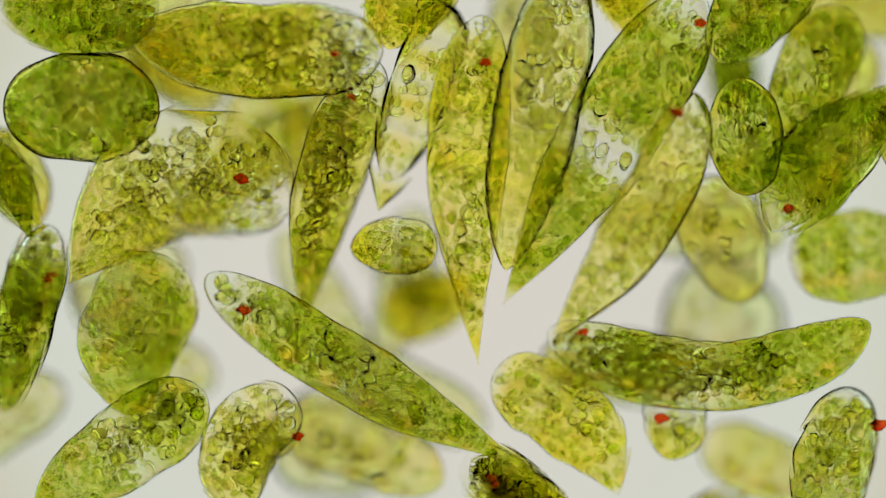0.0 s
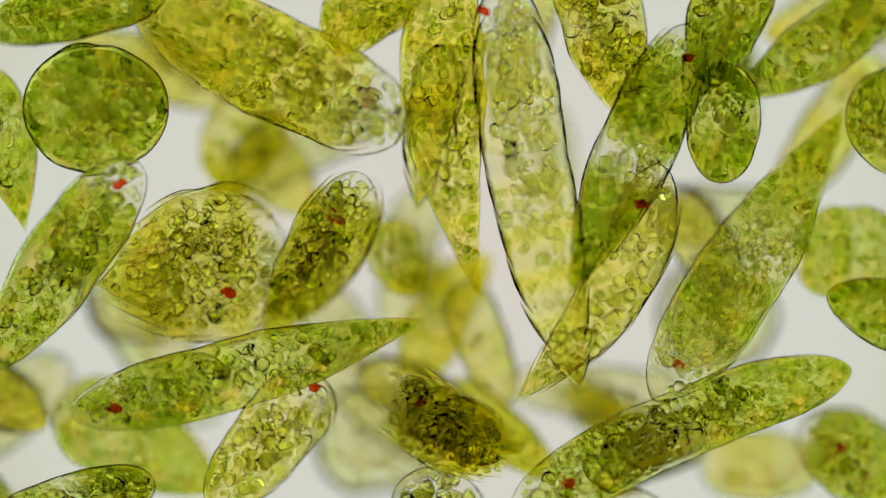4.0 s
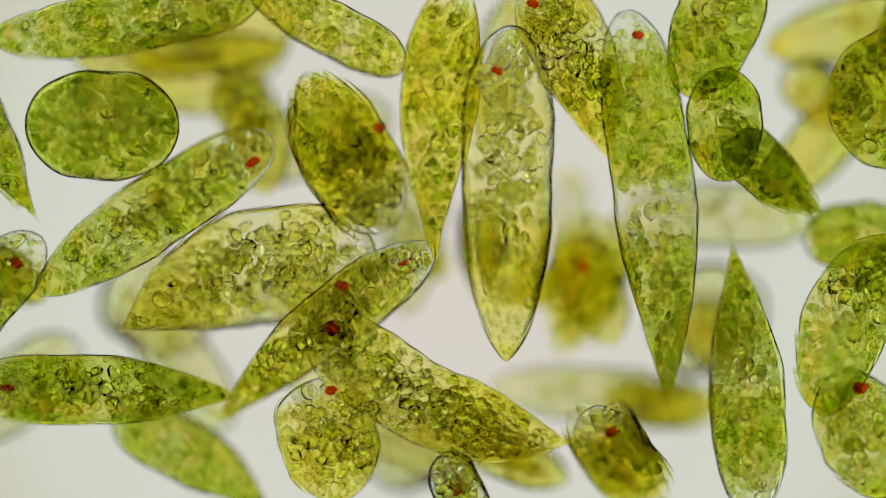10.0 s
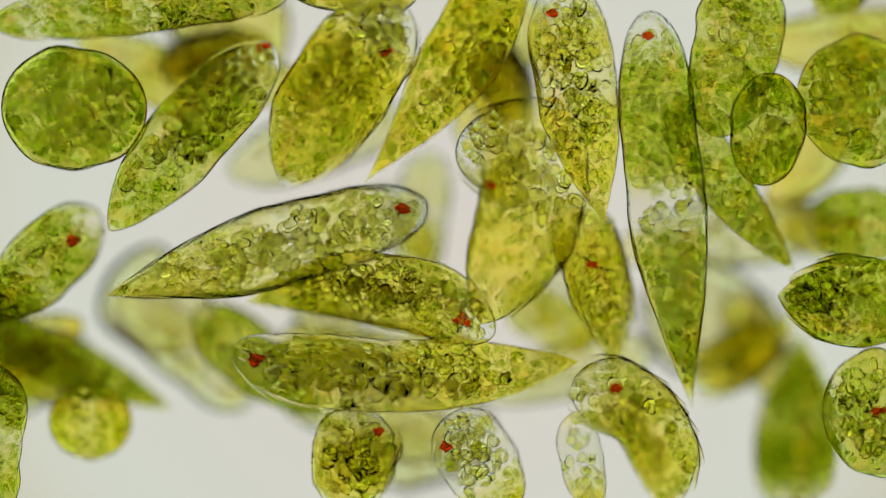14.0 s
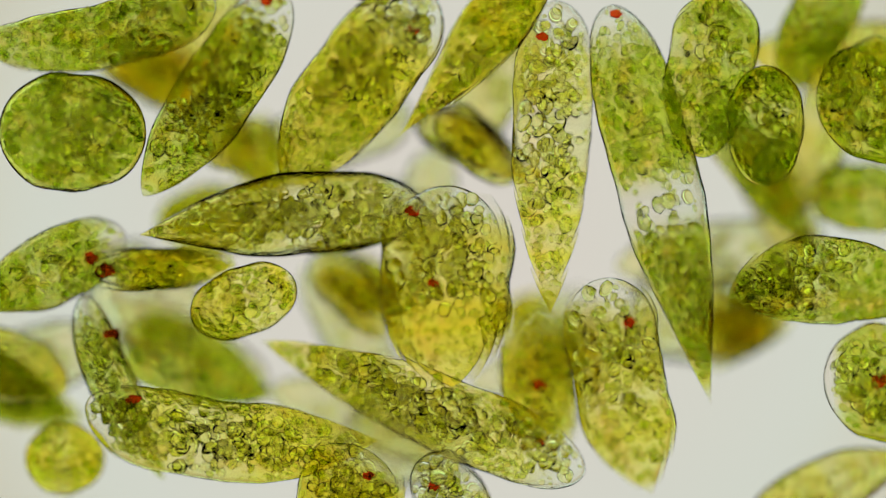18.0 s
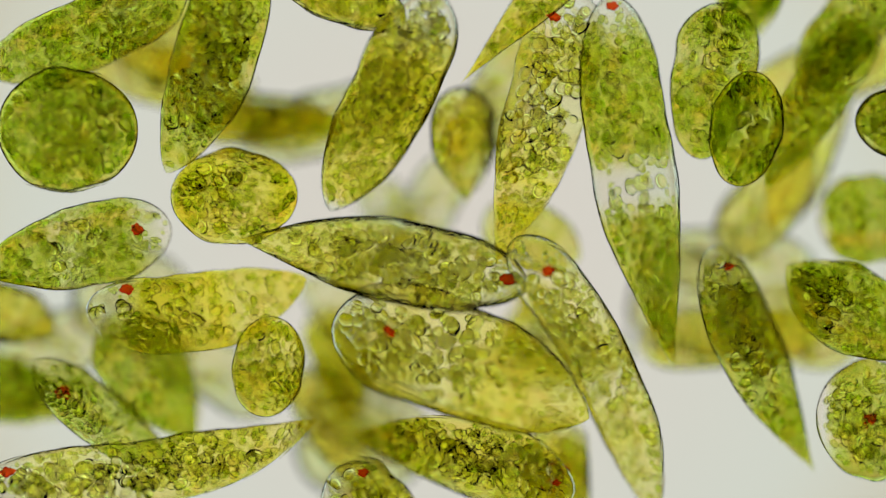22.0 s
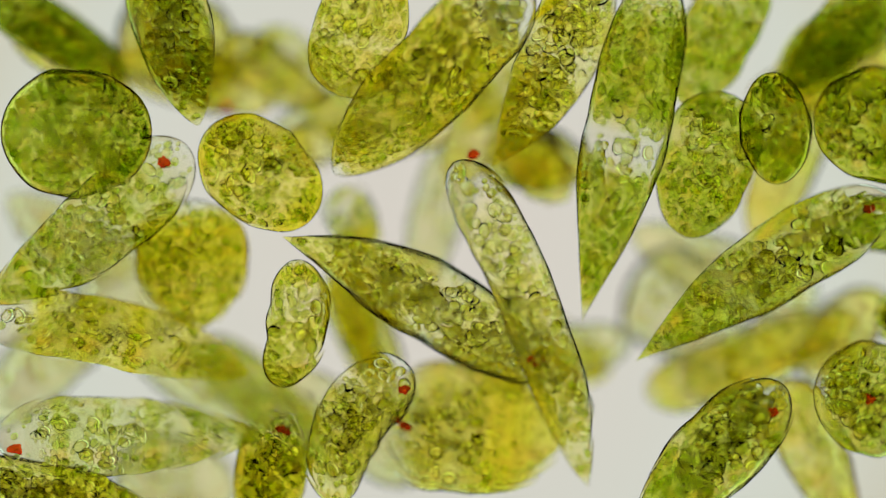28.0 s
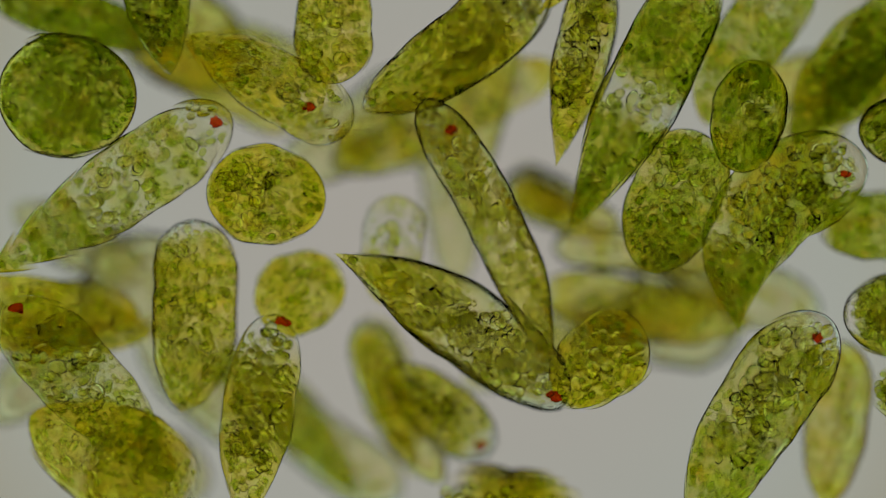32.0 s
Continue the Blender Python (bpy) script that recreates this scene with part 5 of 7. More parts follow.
    swim(cell_x, [
        (0, -14.3, 39.7, -24.5, 13.3, -29.3, -15.5, 14.4, -6),
        (1.5, -16.7, 28.9, -26.3, 4.9, -28.1, -20.3, 13.2, -7),
        (3, -20.9, 16.9, -26.9, 0.1, -33.5, -20.3, 16.8, -8),
        (6, -11.3, 12.7, -23.3, -3.5, -42.5, -15.5, 15, -6),
        (7.5, -9.5, 6.1, -29.3, -17.9, -52.7, -40.1, 13.2, -6),
        (9, -5.3, 4.9, -29.3, -20.3, -50.3, -46.7, 14.4, -5),
        (11, 2.5, -4.1, -23.3, -12.5, -45.5, -23.3, 13.2, -5),
        (13, 10.3, -16.7, -12.5, -7.1, -40.7, -15.5, 15.6, -6),
        (15.5, 18.7, -26.3, -10.1, -17.9, -48.5, -8.3, 16.2, -3),
        (16, 26.5, -34.1, -10.1, -20.9, -47.3, -9.5, 16.8, -3),
        (17.5, 30.1, -46.7, -4.1, -32.3, -38.9, -17.9, 16.8, -3),
        (19, 32.5, -49.7, -1.7, -34.7, -41.3, -20.5, 15.6, -3),
        (21, 21.1, -50.3, -4.1, -37.1, -30.5, -29.9, 21.6, -3),
        (22, 27.1, -51.5, 5.5, -44.3, -19.7, -39.5, 16.8, -4),
        (23, 33.1, -62.3, 13.9, -59.9, -5.3, -57.5, 13.2, -6),
        (25, 30.7, -71.9, 13.9, -69.5, -2.9, -67.1, 12, -3),
        (28, 25.9, -67.1, 13.9, -64.7, 1.9, -62.3, 12, -3)],
        eyes=[(0, -18.8, 32.4), (1.5, -19.8, 22.7), (3, -22.1, 13.2), (6, -25, -1.6), (7.5, -13.8, 2.4), (9, -11.3, 0.2), (11, -4.5, -5.9), (13, 3.7, -12.3), (15.5, 9, -24.8), (16, 15.6, -29.8), (17.5, 19.6, -39.3), (19, 24.7, -42.8), (21, 14.5, -43.1), (22, 23.5, -49.4), (23, 31.9, -62.9), (25, 28, -72.3), (28, 22.2, -67.3), (32, 19.9, -67.1)])
    swim(cell_z, [
        (0, 27.1, 60.1, 19.9, 28.9, 13.3, -4.7, 18, 1),
        (1.5, 22.3, 62.5, 21.1, 25.3, 19.9, -12.7, 16.6, 1),
        (3, 17.5, 60.1, 20.5, 13.3, 28.6, -33.7, 17.4, 1),
        (6, 7.9, 55.3, 12.7, 22.9, 24.1, -16.7, 19.2, 1),
        (7.5, 9.7, 57.7, 11.5, 22.9, 21.7, -10.7, 18, 1),
        (9, 11.5, 49.9, 12.7, 16.9, 19.3, -19.1, 18.6, 1),
        (11, 19.9, 48.1, 16.3, 10.9, 7.3, -26.3, 19.8, 1),
        (12, 21.1, 38.5, 21.1, 12.1, 6.7, -21.5, 19.8, 1),
        (12.5, 12.7, 28.9, 21.1, 12.1, 7.9, -19.1, 22.2, 1),
        (13, 2.5, 18.1, 22.3, 18.1, 9.1, -17.9, 21.6, 1),
        (16, 5.5, 21.5, 6.1, 6.1, 4.9, -14.9, 28.8, 1),
        (17.5, 1.9, 14.5, 0.7, -4.7, 1.9, -25.7, 28.8, 1),
        (19, 3.1, 7.6, 0.7, -10.7, 1.9, -30.5, 28.8, 1),
        (20, -14.9, -23.9, -1.7, -15.5, 13.3, -4.7, 26.4, 1),
        (21, -28.7, -26.9, -1.7, -19.1, 27.7, -14.5, 18.6, 1),
        (22, -23.3, -16.1, 1.9, -22.9, 30.7, -35.9, 24.0, 1),
        (23, -18.5, -25.1, -0.5, -28.7, 18.7, -31.1, 32.4, 1),
        (24, -16.7, -38.3, -1.7, -35.3, 13.9, -31.1, 31.2, 1),
        (25, -17.3, -41.9, 0.7, -34.7, 20.5, -28.7, 27.6, -8),
        (28, -11.3, -37.1, 6.7, -38.3, 24.1, -40.7, 27.6, -13.3),
        (30, -0.5, -38.3, 13.9, -40.7, 29.5, -43.1, 22.8, -15.9),
        (31, -2.9, -45.5, 12.7, -46.7, 28.3, -47.9, 22.8, -14.2),
        (32, 0.7, -55.1, 13.9, -58.1, 28.3, -55.7, 22.8, -8)],
        eyes=[(0, 25.8, 58.5), (1.5, 19.3, 58.2), (3, 12.5, 51.6), (6, 4.3, 48.4), (7.5, 6.7, 47.1), (9, 8.5, 41), (11, 16.3, 37.2), (12, 19.4, 31.4), (12.5, 14.5, 23.2), (13, 11.9, 18.1), (16, -2.9, 6.3), (17.5, -0.8, -4.7), (19, -5.2, -10.5), (20, -6, -20.7), (21, -23.3, -23.9), (23, -11.2, -25.7), (24, -12.8, -37.7), (25, -14.8, -41.9), (28, -8, -37.4), (30, 2.6, -38.5), (31, 0.9, -45.2), (32, 4.3, -55.7)])
    swim(cell_ka, [
        (0, 10.3, -26.9, 28.3, -37.1, 37.3, -52.7, 18, -5),
        (1.5, 0.7, -32.9, 21.1, -38.3, 43.9, -47.9, 13.2, -6),
        (3, 0.7, -28.7, 11.5, -38.3, 25.9, -49.1, 12, -14.2),
        (6, -0.5, -27.5, 11.5, -38.3, 29.5, -51.5, 10.8, -21.2),
        (7.5, 0.7, -28.7, 13.9, -39.5, 29.5, -51.5, 10.8, -21.2),
        (9, -7.7, -33.5, 5.5, -39.5, 19.9, -43.1, 10.8, -26.5),
        (11, 1.9, -31.1, 13.9, -41.9, 25.9, -52.7, 12, -24.7),
        (13, -34.1, -31.1, -17.3, -34.7, 1.9, -35.9, 12, -28.3),
        (16, -26.9, -7.1, -17.3, -7.1, -2.9, -7.1, 10.8, -30),
        (19, -26.9, -4.7, -17.3, -9.5, -10.1, -19.1, 12, -31.8),
        (23, -26.9, -14.3, -22.1, -25.1, -19.7, -40.7, 12, -31.8),
        (28, -20.9, -1.1, -17.3, -16.7, -14.9, -31.1, 12, -31.8),
        (32, -16.1, -14.3, -11.3, -31.1, -5.3, -49.1, 12, -28.3)])
    swim(cell_kb, [
        (0, 1.9, -67.1, 1.9, -76.7, 1.9, -86.3, 18, -2),
        (3, -0.5, -55.1, -1.7, -64.7, -2.9, -74.3, 18, -2),
        (6, 5.5, -35.6, 1.9, -45.5, -0.5, -56.3, 20.4, -2),
        (7.5, 3.7, -37.3, 6.7, -46.7, 11.5, -56.3, 11.4, -2),
        (9, 3.7, -39.7, 6.7, -49.1, 12.7, -59.9, 9.6, -2),
        (11, -2.9, -46.1, 0.7, -53.9, 5.5, -62.3, 10.8, -2),
        (13, 0.7, -36.8, 5.5, -46.7, 13.9, -58.7, 14.4, -2),
        (16, 1.9, -33.2, 7.9, -43.1, 15.1, -56.3, 16.8, -3),
        (17.5, -3.5, -42.5, 1.9, -51.5, 10.3, -59.9, 14.4, -2),
        (19, -4.7, -46.1, 1.9, -53.9, 10.3, -62.3, 13.2, -2),
        (21, -10.1, -67.1, 1.9, -73.1, 13.9, -79.1, 13.2, -2)],
        eyes=[(0, 1.9, -67.7), (3, -0.3, -60.2), (6, 3.7, -45.8), (7.5, 2.8, -46.4), (9, 3.7, -50.2), (11, 0.7, -50.3), (13, -0.1, -45.3), (16, 0.3, -39.4), (17.5, -1.6, -49.1), (19, -2.9, -51.5), (21, -9.4, -67.4), (32, -9.4, -67.4)])
    swim(cell_kc, [
        (0, 13.9, -79.1, 17.5, -91.1, 21.1, -103.1, 9.6, -4),
        (11, 7.9, -55.1, 12.7, -64.7, 17.5, -74.3, 9.6, -4),
        (12.5, 17.5, -33.5, 21.1, -43.1, 25.9, -55.1, 9.6, -4),
        (13, 22.6, -31.3, 25.9, -43.1, 31.3, -56.3, 9.6, -4),
        (13.5, 25.9, -33.5, 28.3, -45.5, 31.9, -57.5, 9.6, -4),
        (16, 32.5, -43.1, 34.3, -55.1, 36.7, -67.1, 9.6, -4),
        (17.5, 31.9, -67.1, 34.3, -76.7, 36.7, -86.3, 9.6, -4)])
    swim(cell_kd, [
        (0, -1.1, 0.1, -10.7, 0.7, -19.7, 0.1, 12, -5),
        (1.5, -2.3, 4.9, -11.3, 2.5, -21.5, 0.1, 13.2, -4),
        (3, -12.5, 7.3, -8.9, -1.1, -6.5, -9.5, 12.6, -12.4),
        (6, -14.9, 1.3, -11.3, -4.7, -7.7, -11.9, 13.2, -17.7),
        (7.5, -12.5, -7.1, -5.3, -11.9, 1.9, -15.5, 12, -19.5),
        (9, -7.7, -8.3, 0.7, -12.5, 7.9, -17.9, 14.4, -17.7),
        (11, 13.9, 1.3, 23.5, 0.1, 31.9, -3.5, 12, -31.8),
        (13, 13.9, -9.5, 23.5, -14.3, 31.9, -19.1, 12, -31.8),
        (32, 13.9, -14.3, 25.9, -21.5, 37.9, -26.3, 12, -37.1)])
    swim(cell_ke, [
        (0, 1.9, 54.1, -7.7, 26.5, -14.3, 6.1, 13.2, -6),
        (1.5, 1.9, 48.1, -5.9, 24.1, -15.5, 11.5, 13.2, -6),
        (3, 1.3, 43.3, -5.3, 26.5, -10.3, 8.8, 12.6, -6),
        (6, 5.5, 45.7, 5.5, 22.9, 5.5, 4.9, 9.6, -19.5),
        (9, 7.9, 7.3, 6.7, -4.7, 5.5, -19.1, 9.6, -28.3),
        (13, 11.5, 45.7, 13.9, 37.3, 16.3, 27.7, 13.2, -24.7),
        (16, -2.9, 32.5, 7.9, 27.7, 19.9, 18.1, 10.8, -19.5),
        (17.5, -6.5, 27.7, 5.5, 22.9, 19.9, 13.3, 10.8, -19.5),
        (19, -2.9, 25.3, 6.7, 24.1, 13.9, 13.3, 13.2, -19.5),
        (21, 5.5, 37.3, 5.5, 26.5, 5.5, 15.1, 15.6, -15.1),
        (23, 1.9, 27.7, 1.9, 15.7, 3.1, 3.7, 13.2, -15.9),
        (25, -5.3, 22.9, -5.9, 12.1, -5.3, 1.3, 20.4, -17.7),
        (28, 9.1, 19.3, 19.9, 19.3, 33.1, 15.7, 14.4, -24.7),
        (32, 13.9, 14.5, 21.1, 10.9, 31.9, 6.1, 12, -31.8)])
    swim(cell_kf, [
        (0, -61.7, 51.7, -77.9, 50.5, -93.5, 52.9, 18.6, -3),
        (1.5, -59.3, 52.9, -79.7, 51.7, -100.1, 49.3, 14.4, -3),
        (3, -58.1, 57.7, -79.7, 51.1, -100.1, 46.3, 12.6, -3),
        (6, -59.9, 53.5, -79.7, 48.1, -100.1, 45.1, 13.8, -3),
        (7.5, -56.9, 51.7, -78.5, 45.7, -98.9, 42.7, 13.8, -3),
        (9, -35.3, 56.5, -66.5, 48.1, -97.7, 43.9, 13.8, -3),
        (11, -38.9, 55.3, -70.1, 48.1, -98.9, 45.1, 13.2, -3),
        (13, -25.7, 57.7, -64.1, 52.3, -98.9, 47.5, 12.6, -3),
        (16, -42.5, 55.3, -71.3, 48.1, -97.7, 46.3, 13.8, -3),
        (17.5, -44.9, 52.9, -72.5, 44.5, -98.9, 45.1, 13.8, -3),
        (19, -54.5, 56.5, -77.3, 45.7, -100.1, 39.7, 14.4, -3),
        (21, -54.5, 57.7, -74.9, 45.1, -97.7, 36.1, 15.6, -3),
        (23, -58.7, 58.3, -79.7, 46.9, -101.3, 41.5, 15, -3),
        (25, -71.3, 58.9, -86.9, 51.1, -102.5, 46.3, 11.4, -3),
        (28, -97.7, 55.3, -82.1, 45.7, -66.5, 36.1, 12, -17.7),
        (30, -97.7, 56.5, -83.3, 45.7, -66.5, 34.9, 12, -19.5),
        (32, -96.5, 55.3, -76.1, 49.3, -56.9, 43.3, 12, -19.5)])
    swim(cell_kg, [
        (0, -0.5, 60.1, -7.7, 52.9, -11.3, 43.6, 18, -1),
        (1.5, -1.7, 61.3, -8.3, 52.9, -10.1, 43.6, 17.4, -1),
        (3, -4.1, 61.3, -11.3, 52.9, -10.1, 43.3, 16.8, -1),
        (6, -16.1, 33.7, -28.1, 45.7, -41.3, 57.7, 15, -1),
        (7.5, -14.3, 36.7, -29.3, 46.9, -49.7, 55.3, 15.6, -1),
        (9, -10.7, 37.3, -25.7, 45.7, -41.3, 54.1, 13.2, -8),
        (11, -4.7, 41.5, -24.5, 49.3, -43.7, 54.1, 10.8, -1),
        (13, -5.3, 51.1, -20.9, 52.9, -37.7, 54.7, 7.2, -1),
        (16, -5.3, 57.7, -20.9, 60.1, -37.7, 62.5, 7.2, -1),
        (21, -7.7, 51.7, -19.7, 55.3, -34.1, 58.9, 8.4, -1),
        (23, -10.7, 46.3, -22.1, 51.7, -35.3, 57.7, 8.4, -1),
        (25, -26.3, 38.8, -22.1, 50.5, -16.1, 62.5, 16.8, -1),
        (28, -20.9, 32.3, -17.3, 48.1, -13.7, 63.7, 20.4, -1),
        (30, -23.9, 25.3, -23.3, 44.5, -22.1, 63.7, 16.8, -1),
        (32, -23.3, 35.5, -23.3, 49.3, -23.3, 63.7, 16.8, -1)])
    swim(cell_kh, [
        (0, 36.7, 74.5, 37.9, 60.1, 39.1, 45.7, 18, -8),
        (1.5, 36.7, 68.5, 36.7, 52.9, 36.7, 38.5, 18, -8),
        (3, 34.9, 61.3, 35.5, 44.5, 36.1, 29.5, 18, -4),
        (6, 18.1, 66.1, 33.4, 46.3, 48.1, 25.6, 19.2, -2),
        (7.5, 22.3, 58.9, 31.9, 40.9, 40.9, 19.9, 18, -2),
        (9, 17.5, 57.7, 27.1, 40.9, 33.7, 19.9, 16.8, -2),
        (11, 19.9, 57.7, 29.5, 39.7, 36.1, 18.1, 18, -2),
        (13, 22.9, 57.7, 28.3, 33.7, 34.9, 7.3, 18, -2),
        (16, 29.5, 56.5, 29.5, 31.3, 32.5, 4.3, 17.4, -2),
        (17.5, 25.9, 51.7, 24.7, 18.1, 23.5, -11.3, 16.8, -2),
        (19, 24.7, 56.5, 21.1, 21.7, 24.7, -17.9, 18, -2),
        (21, 28.9, 57.7, 22.3, 25.3, 14.5, -5.9, 18, -2),
        (23, 25.9, 55.3, 18.7, 26.5, 8.9, -1.7, 18, -2),
        (25, 24.1, 58.9, 17.5, 32.5, 6.5, 10.3, 18, -2),
        (28, 32.5, 60.1, 23.5, 38.5, 10.3, 17.5, 16.8, -2),
        (30, 35.5, 58.9, 23.5, 39.7, 10.9, 19.9, 16.8, -2),
        (32, 33.7, 60.1, 29.5, 40.9, 24.1, 18.1, 12, -5)])
    swim(cell_la, [
        (0, 22.3, -17.3, 58.3, -26.9, 90.7, -15.5, 15, 2),
        (1.5, 9.7, -22.9, 48.7, -29.9, 86.5, -23.9, 15.6, 2),
        (3, 13.3, -50.3, 49.9, -32.9, 91.9, -23.9, 15.6, 2),
        (6, 13.9, -68.3, 47.5, -51.5, 75.1, -38.9, 11.4, -3),
        (7.5, 19.9, -77.9, 49.9, -62.3, 77.5, -50.3, 11.4, -3),
        (9, 43.9, -79.1, 61.9, -71.9, 79.9, -64.7, 11.4, 2)],
        eyes=[(0, 29.4, -17.8), (1.5, 20.3, -21.6), (3, 20.9, -45.6), (6, 40.2, -53.9), (7.5, 34.8, -68.8), (9, 47.5, -76.7), (32, 47.5, -76.7)])
    swim(cell_lb, [
        (0, 45.7, -28.7, 49.3, -35.9, 47.5, -44.3, 13.8, -8),
        (1.5, 47.5, -34.7, 49.9, -43.1, 49.9, -53.9, 12, -8),
        (3, 43.9, -41.3, 43.9, -49.1, 43.9, -57.5, 14.4, -9.6),
        (6, 37.9, -67.1, 37.9, -76.7, 37.9, -86.3, 14.4, -8)],
        eyes=[(0, 46.3, -36.2), (1.5, 48.7, -41.9), (3, 43.9, -46.7), (6, 37.9, -67.7), (32, 37.9, -67.7)])
    swim(cell_lc, [
        (0, -34.1, 34.9, -38.9, 24.1, -43.7, 12.1, 18, -24.7),
        (3, -36.5, 30.1, -42.5, 24.1, -47.3, 14.5, 18, -23),
        (6, -38.9, 31.3, -42.5, 21.7, -43.7, 10.9, 18, -24.7),
        (9, -46.1, 37.3, -42.5, 30.1, -37.7, 21.7, 14.4, -26.5),
        (11, -44.9, 37.3, -42.5, 32.5, -37.7, 26.5, 12, -28.3),
        (13, -58.1, 37.3, -42.5, 39.7, -26.9, 43.3, 10.8, -24.7),
        (16, -41.3, 34.9, -37.7, 19.3, -36.5, 12.1, 10.8, -30),
        (19, -42.5, 25.3, -40.1, 20.5, -36.5, 16.9, 13.2, -24.7),
        (23, -43.7, 28.9, -31.7, 28.9, -17.3, 31.3, 10.8, -26.5),
        (28, -41.3, 45.7, -26.9, 34.9, -19.7, 19.3, 12, -31.8),
        (32, -48.5, 45.7, -36.5, 40.9, -22.1, 34.9, 10.8, -31.8)])
    swim(cell_ld, [
        (0, -12.5, -14.3, -2.9, -11.9, 5.5, -7.1, 13.2, -31.8),
        (3, 1.9, -31.1, -2.9, -14.3, -0.5, 0.1, 13.2, -26.5),
        (6, 1.9, 16.9, 6.7, 4.9, 11.5, -7.1, 12, -28.3),
        (9, -64.1, 40.9, -48.5, 39.7, -34.1, 39.7, 8.4, -28.3),
        (11, -68.9, 40.9, -53.3, 41.5, -31.7, 44.5, 9.6, -21.2),
        (13, -60.5, 37.3, -50.9, 40.9, -34.1, 45.7, 9.6, -24.7),
        (19, -70.1, 40.9, -62.9, 34.9, -56.9, 28.9, 12, -28.3),
        (23, -46.1, 24.1, -26.9, 26.5, -10.1, 28.9, 10.8, -28.3),
        (28, -37.7, 24.1, -12.5, 24.1, 25.9, 38.5, 10.8, -24.7),
        (30, -24.5, 19.9, -4.1, 21.7, 13.9, 25.9, 9.6, -21.2),
        (32, -24.5, 19.3, 1.9, 29.5, 25.9, 39.7, 13.8, -23)])
    swim(cell_lf, [
        (0, -17.3, 2.5, -7.7, -4.7, 1.9, -14.3, 10.8, -35.3),
        (23, -16.1, 13.3, -11.3, 7.3, -7.7, 0.1, 10.8, -35.3),
        (28, -20.9, 12.1, -19.7, 7.3, -16.1, 0.1, 10.8, -21.2),
        (30, -11.3, 13.3, -7.7, 7.3, -5.3, 0.1, 10.8, -24.7),
        (32, -9.5, 11.5, -10.7, 1.3, -12.5, -11.9, 13.8, -12.4)])
    swim(cell_lg, [
        (0, 61.9, -73.1, 61.9, -81.5, 61.9, -91.1, 13.2, -10.7),
        (28, 55.9, -64.7, 55.9, -74.3, 55.9, -83.9, 13.2, -10.7),
        (30, 51.7, -29.9, 49.3, -41.9, 45.7, -55.1, 14.4, -15.1),
        (30.5, 37.3, -22.1, 46.3, -32.5, 55.3, -48.5, 14.4, -6),
        (31, 32.5, -7.1, 37.9, -21.5, 48.1, -31.1, 13.8, 0),
        (32, 43.3, -19.1, 33.1, -23.9, 25.9, -33.5, 18, 0)])
    swim(cell_lh, [
        (0, -58.1, 76.9, -64.1, 82.9, -70.1, 88.9, 13.2, -31.8),
        (25, -54.5, 64.9, -64.1, 70.9, -73.7, 76.9, 13.2, -31.8),
        (28, -43.7, 30.1, -54.5, 39.7, -66.5, 49.3, 13.2, -28.3),
        (30, -34.1, 24.1, -46.1, 33.7, -58.1, 45.7, 13.8, -12.4),
        (31, -20.3, 18.1, -37.7, 30.1, -55.7, 42.1, 14.4, -6),
        (32, -19.1, 24.7, -37.7, 36.1, -56.3, 45.7, 15.6, -3)],
        eyes=[(0, -60.5, 78.1), (25, -56.6, 64.4), (28, -46, 30.1), (30, -35.2, 25), (31, -28.9, 23.4), (32, -28.7, 30.1)])
    swim(cell_li, [
        (0, 73.9, 76.9, 71.5, 70.9, 69.1, 64.9, 15.6, -12.4),
        (19, 71.5, 74.5, 67.9, 67.3, 65.5, 60.1, 15.6, -12.4),
        (23, 69.1, 61.3, 65.5, 50.5, 64.3, 40.9, 14.4, -12.4),
        (25, 73.9, 57.7, 66.7, 45.7, 55.9, 38.5, 16.8, -17.7),
        (28, 66.7, 58.9, 57.1, 43.3, 52.3, 28.9, 16.8, -12.4),
        (30, 71.5, 60.1, 60.7, 42.1, 55.9, 25.9, 16.8, -12.4),
        (32, 77.5, 60.1, 63.1, 40.9, 55.9, 24.7, 15.6, -12.4)])
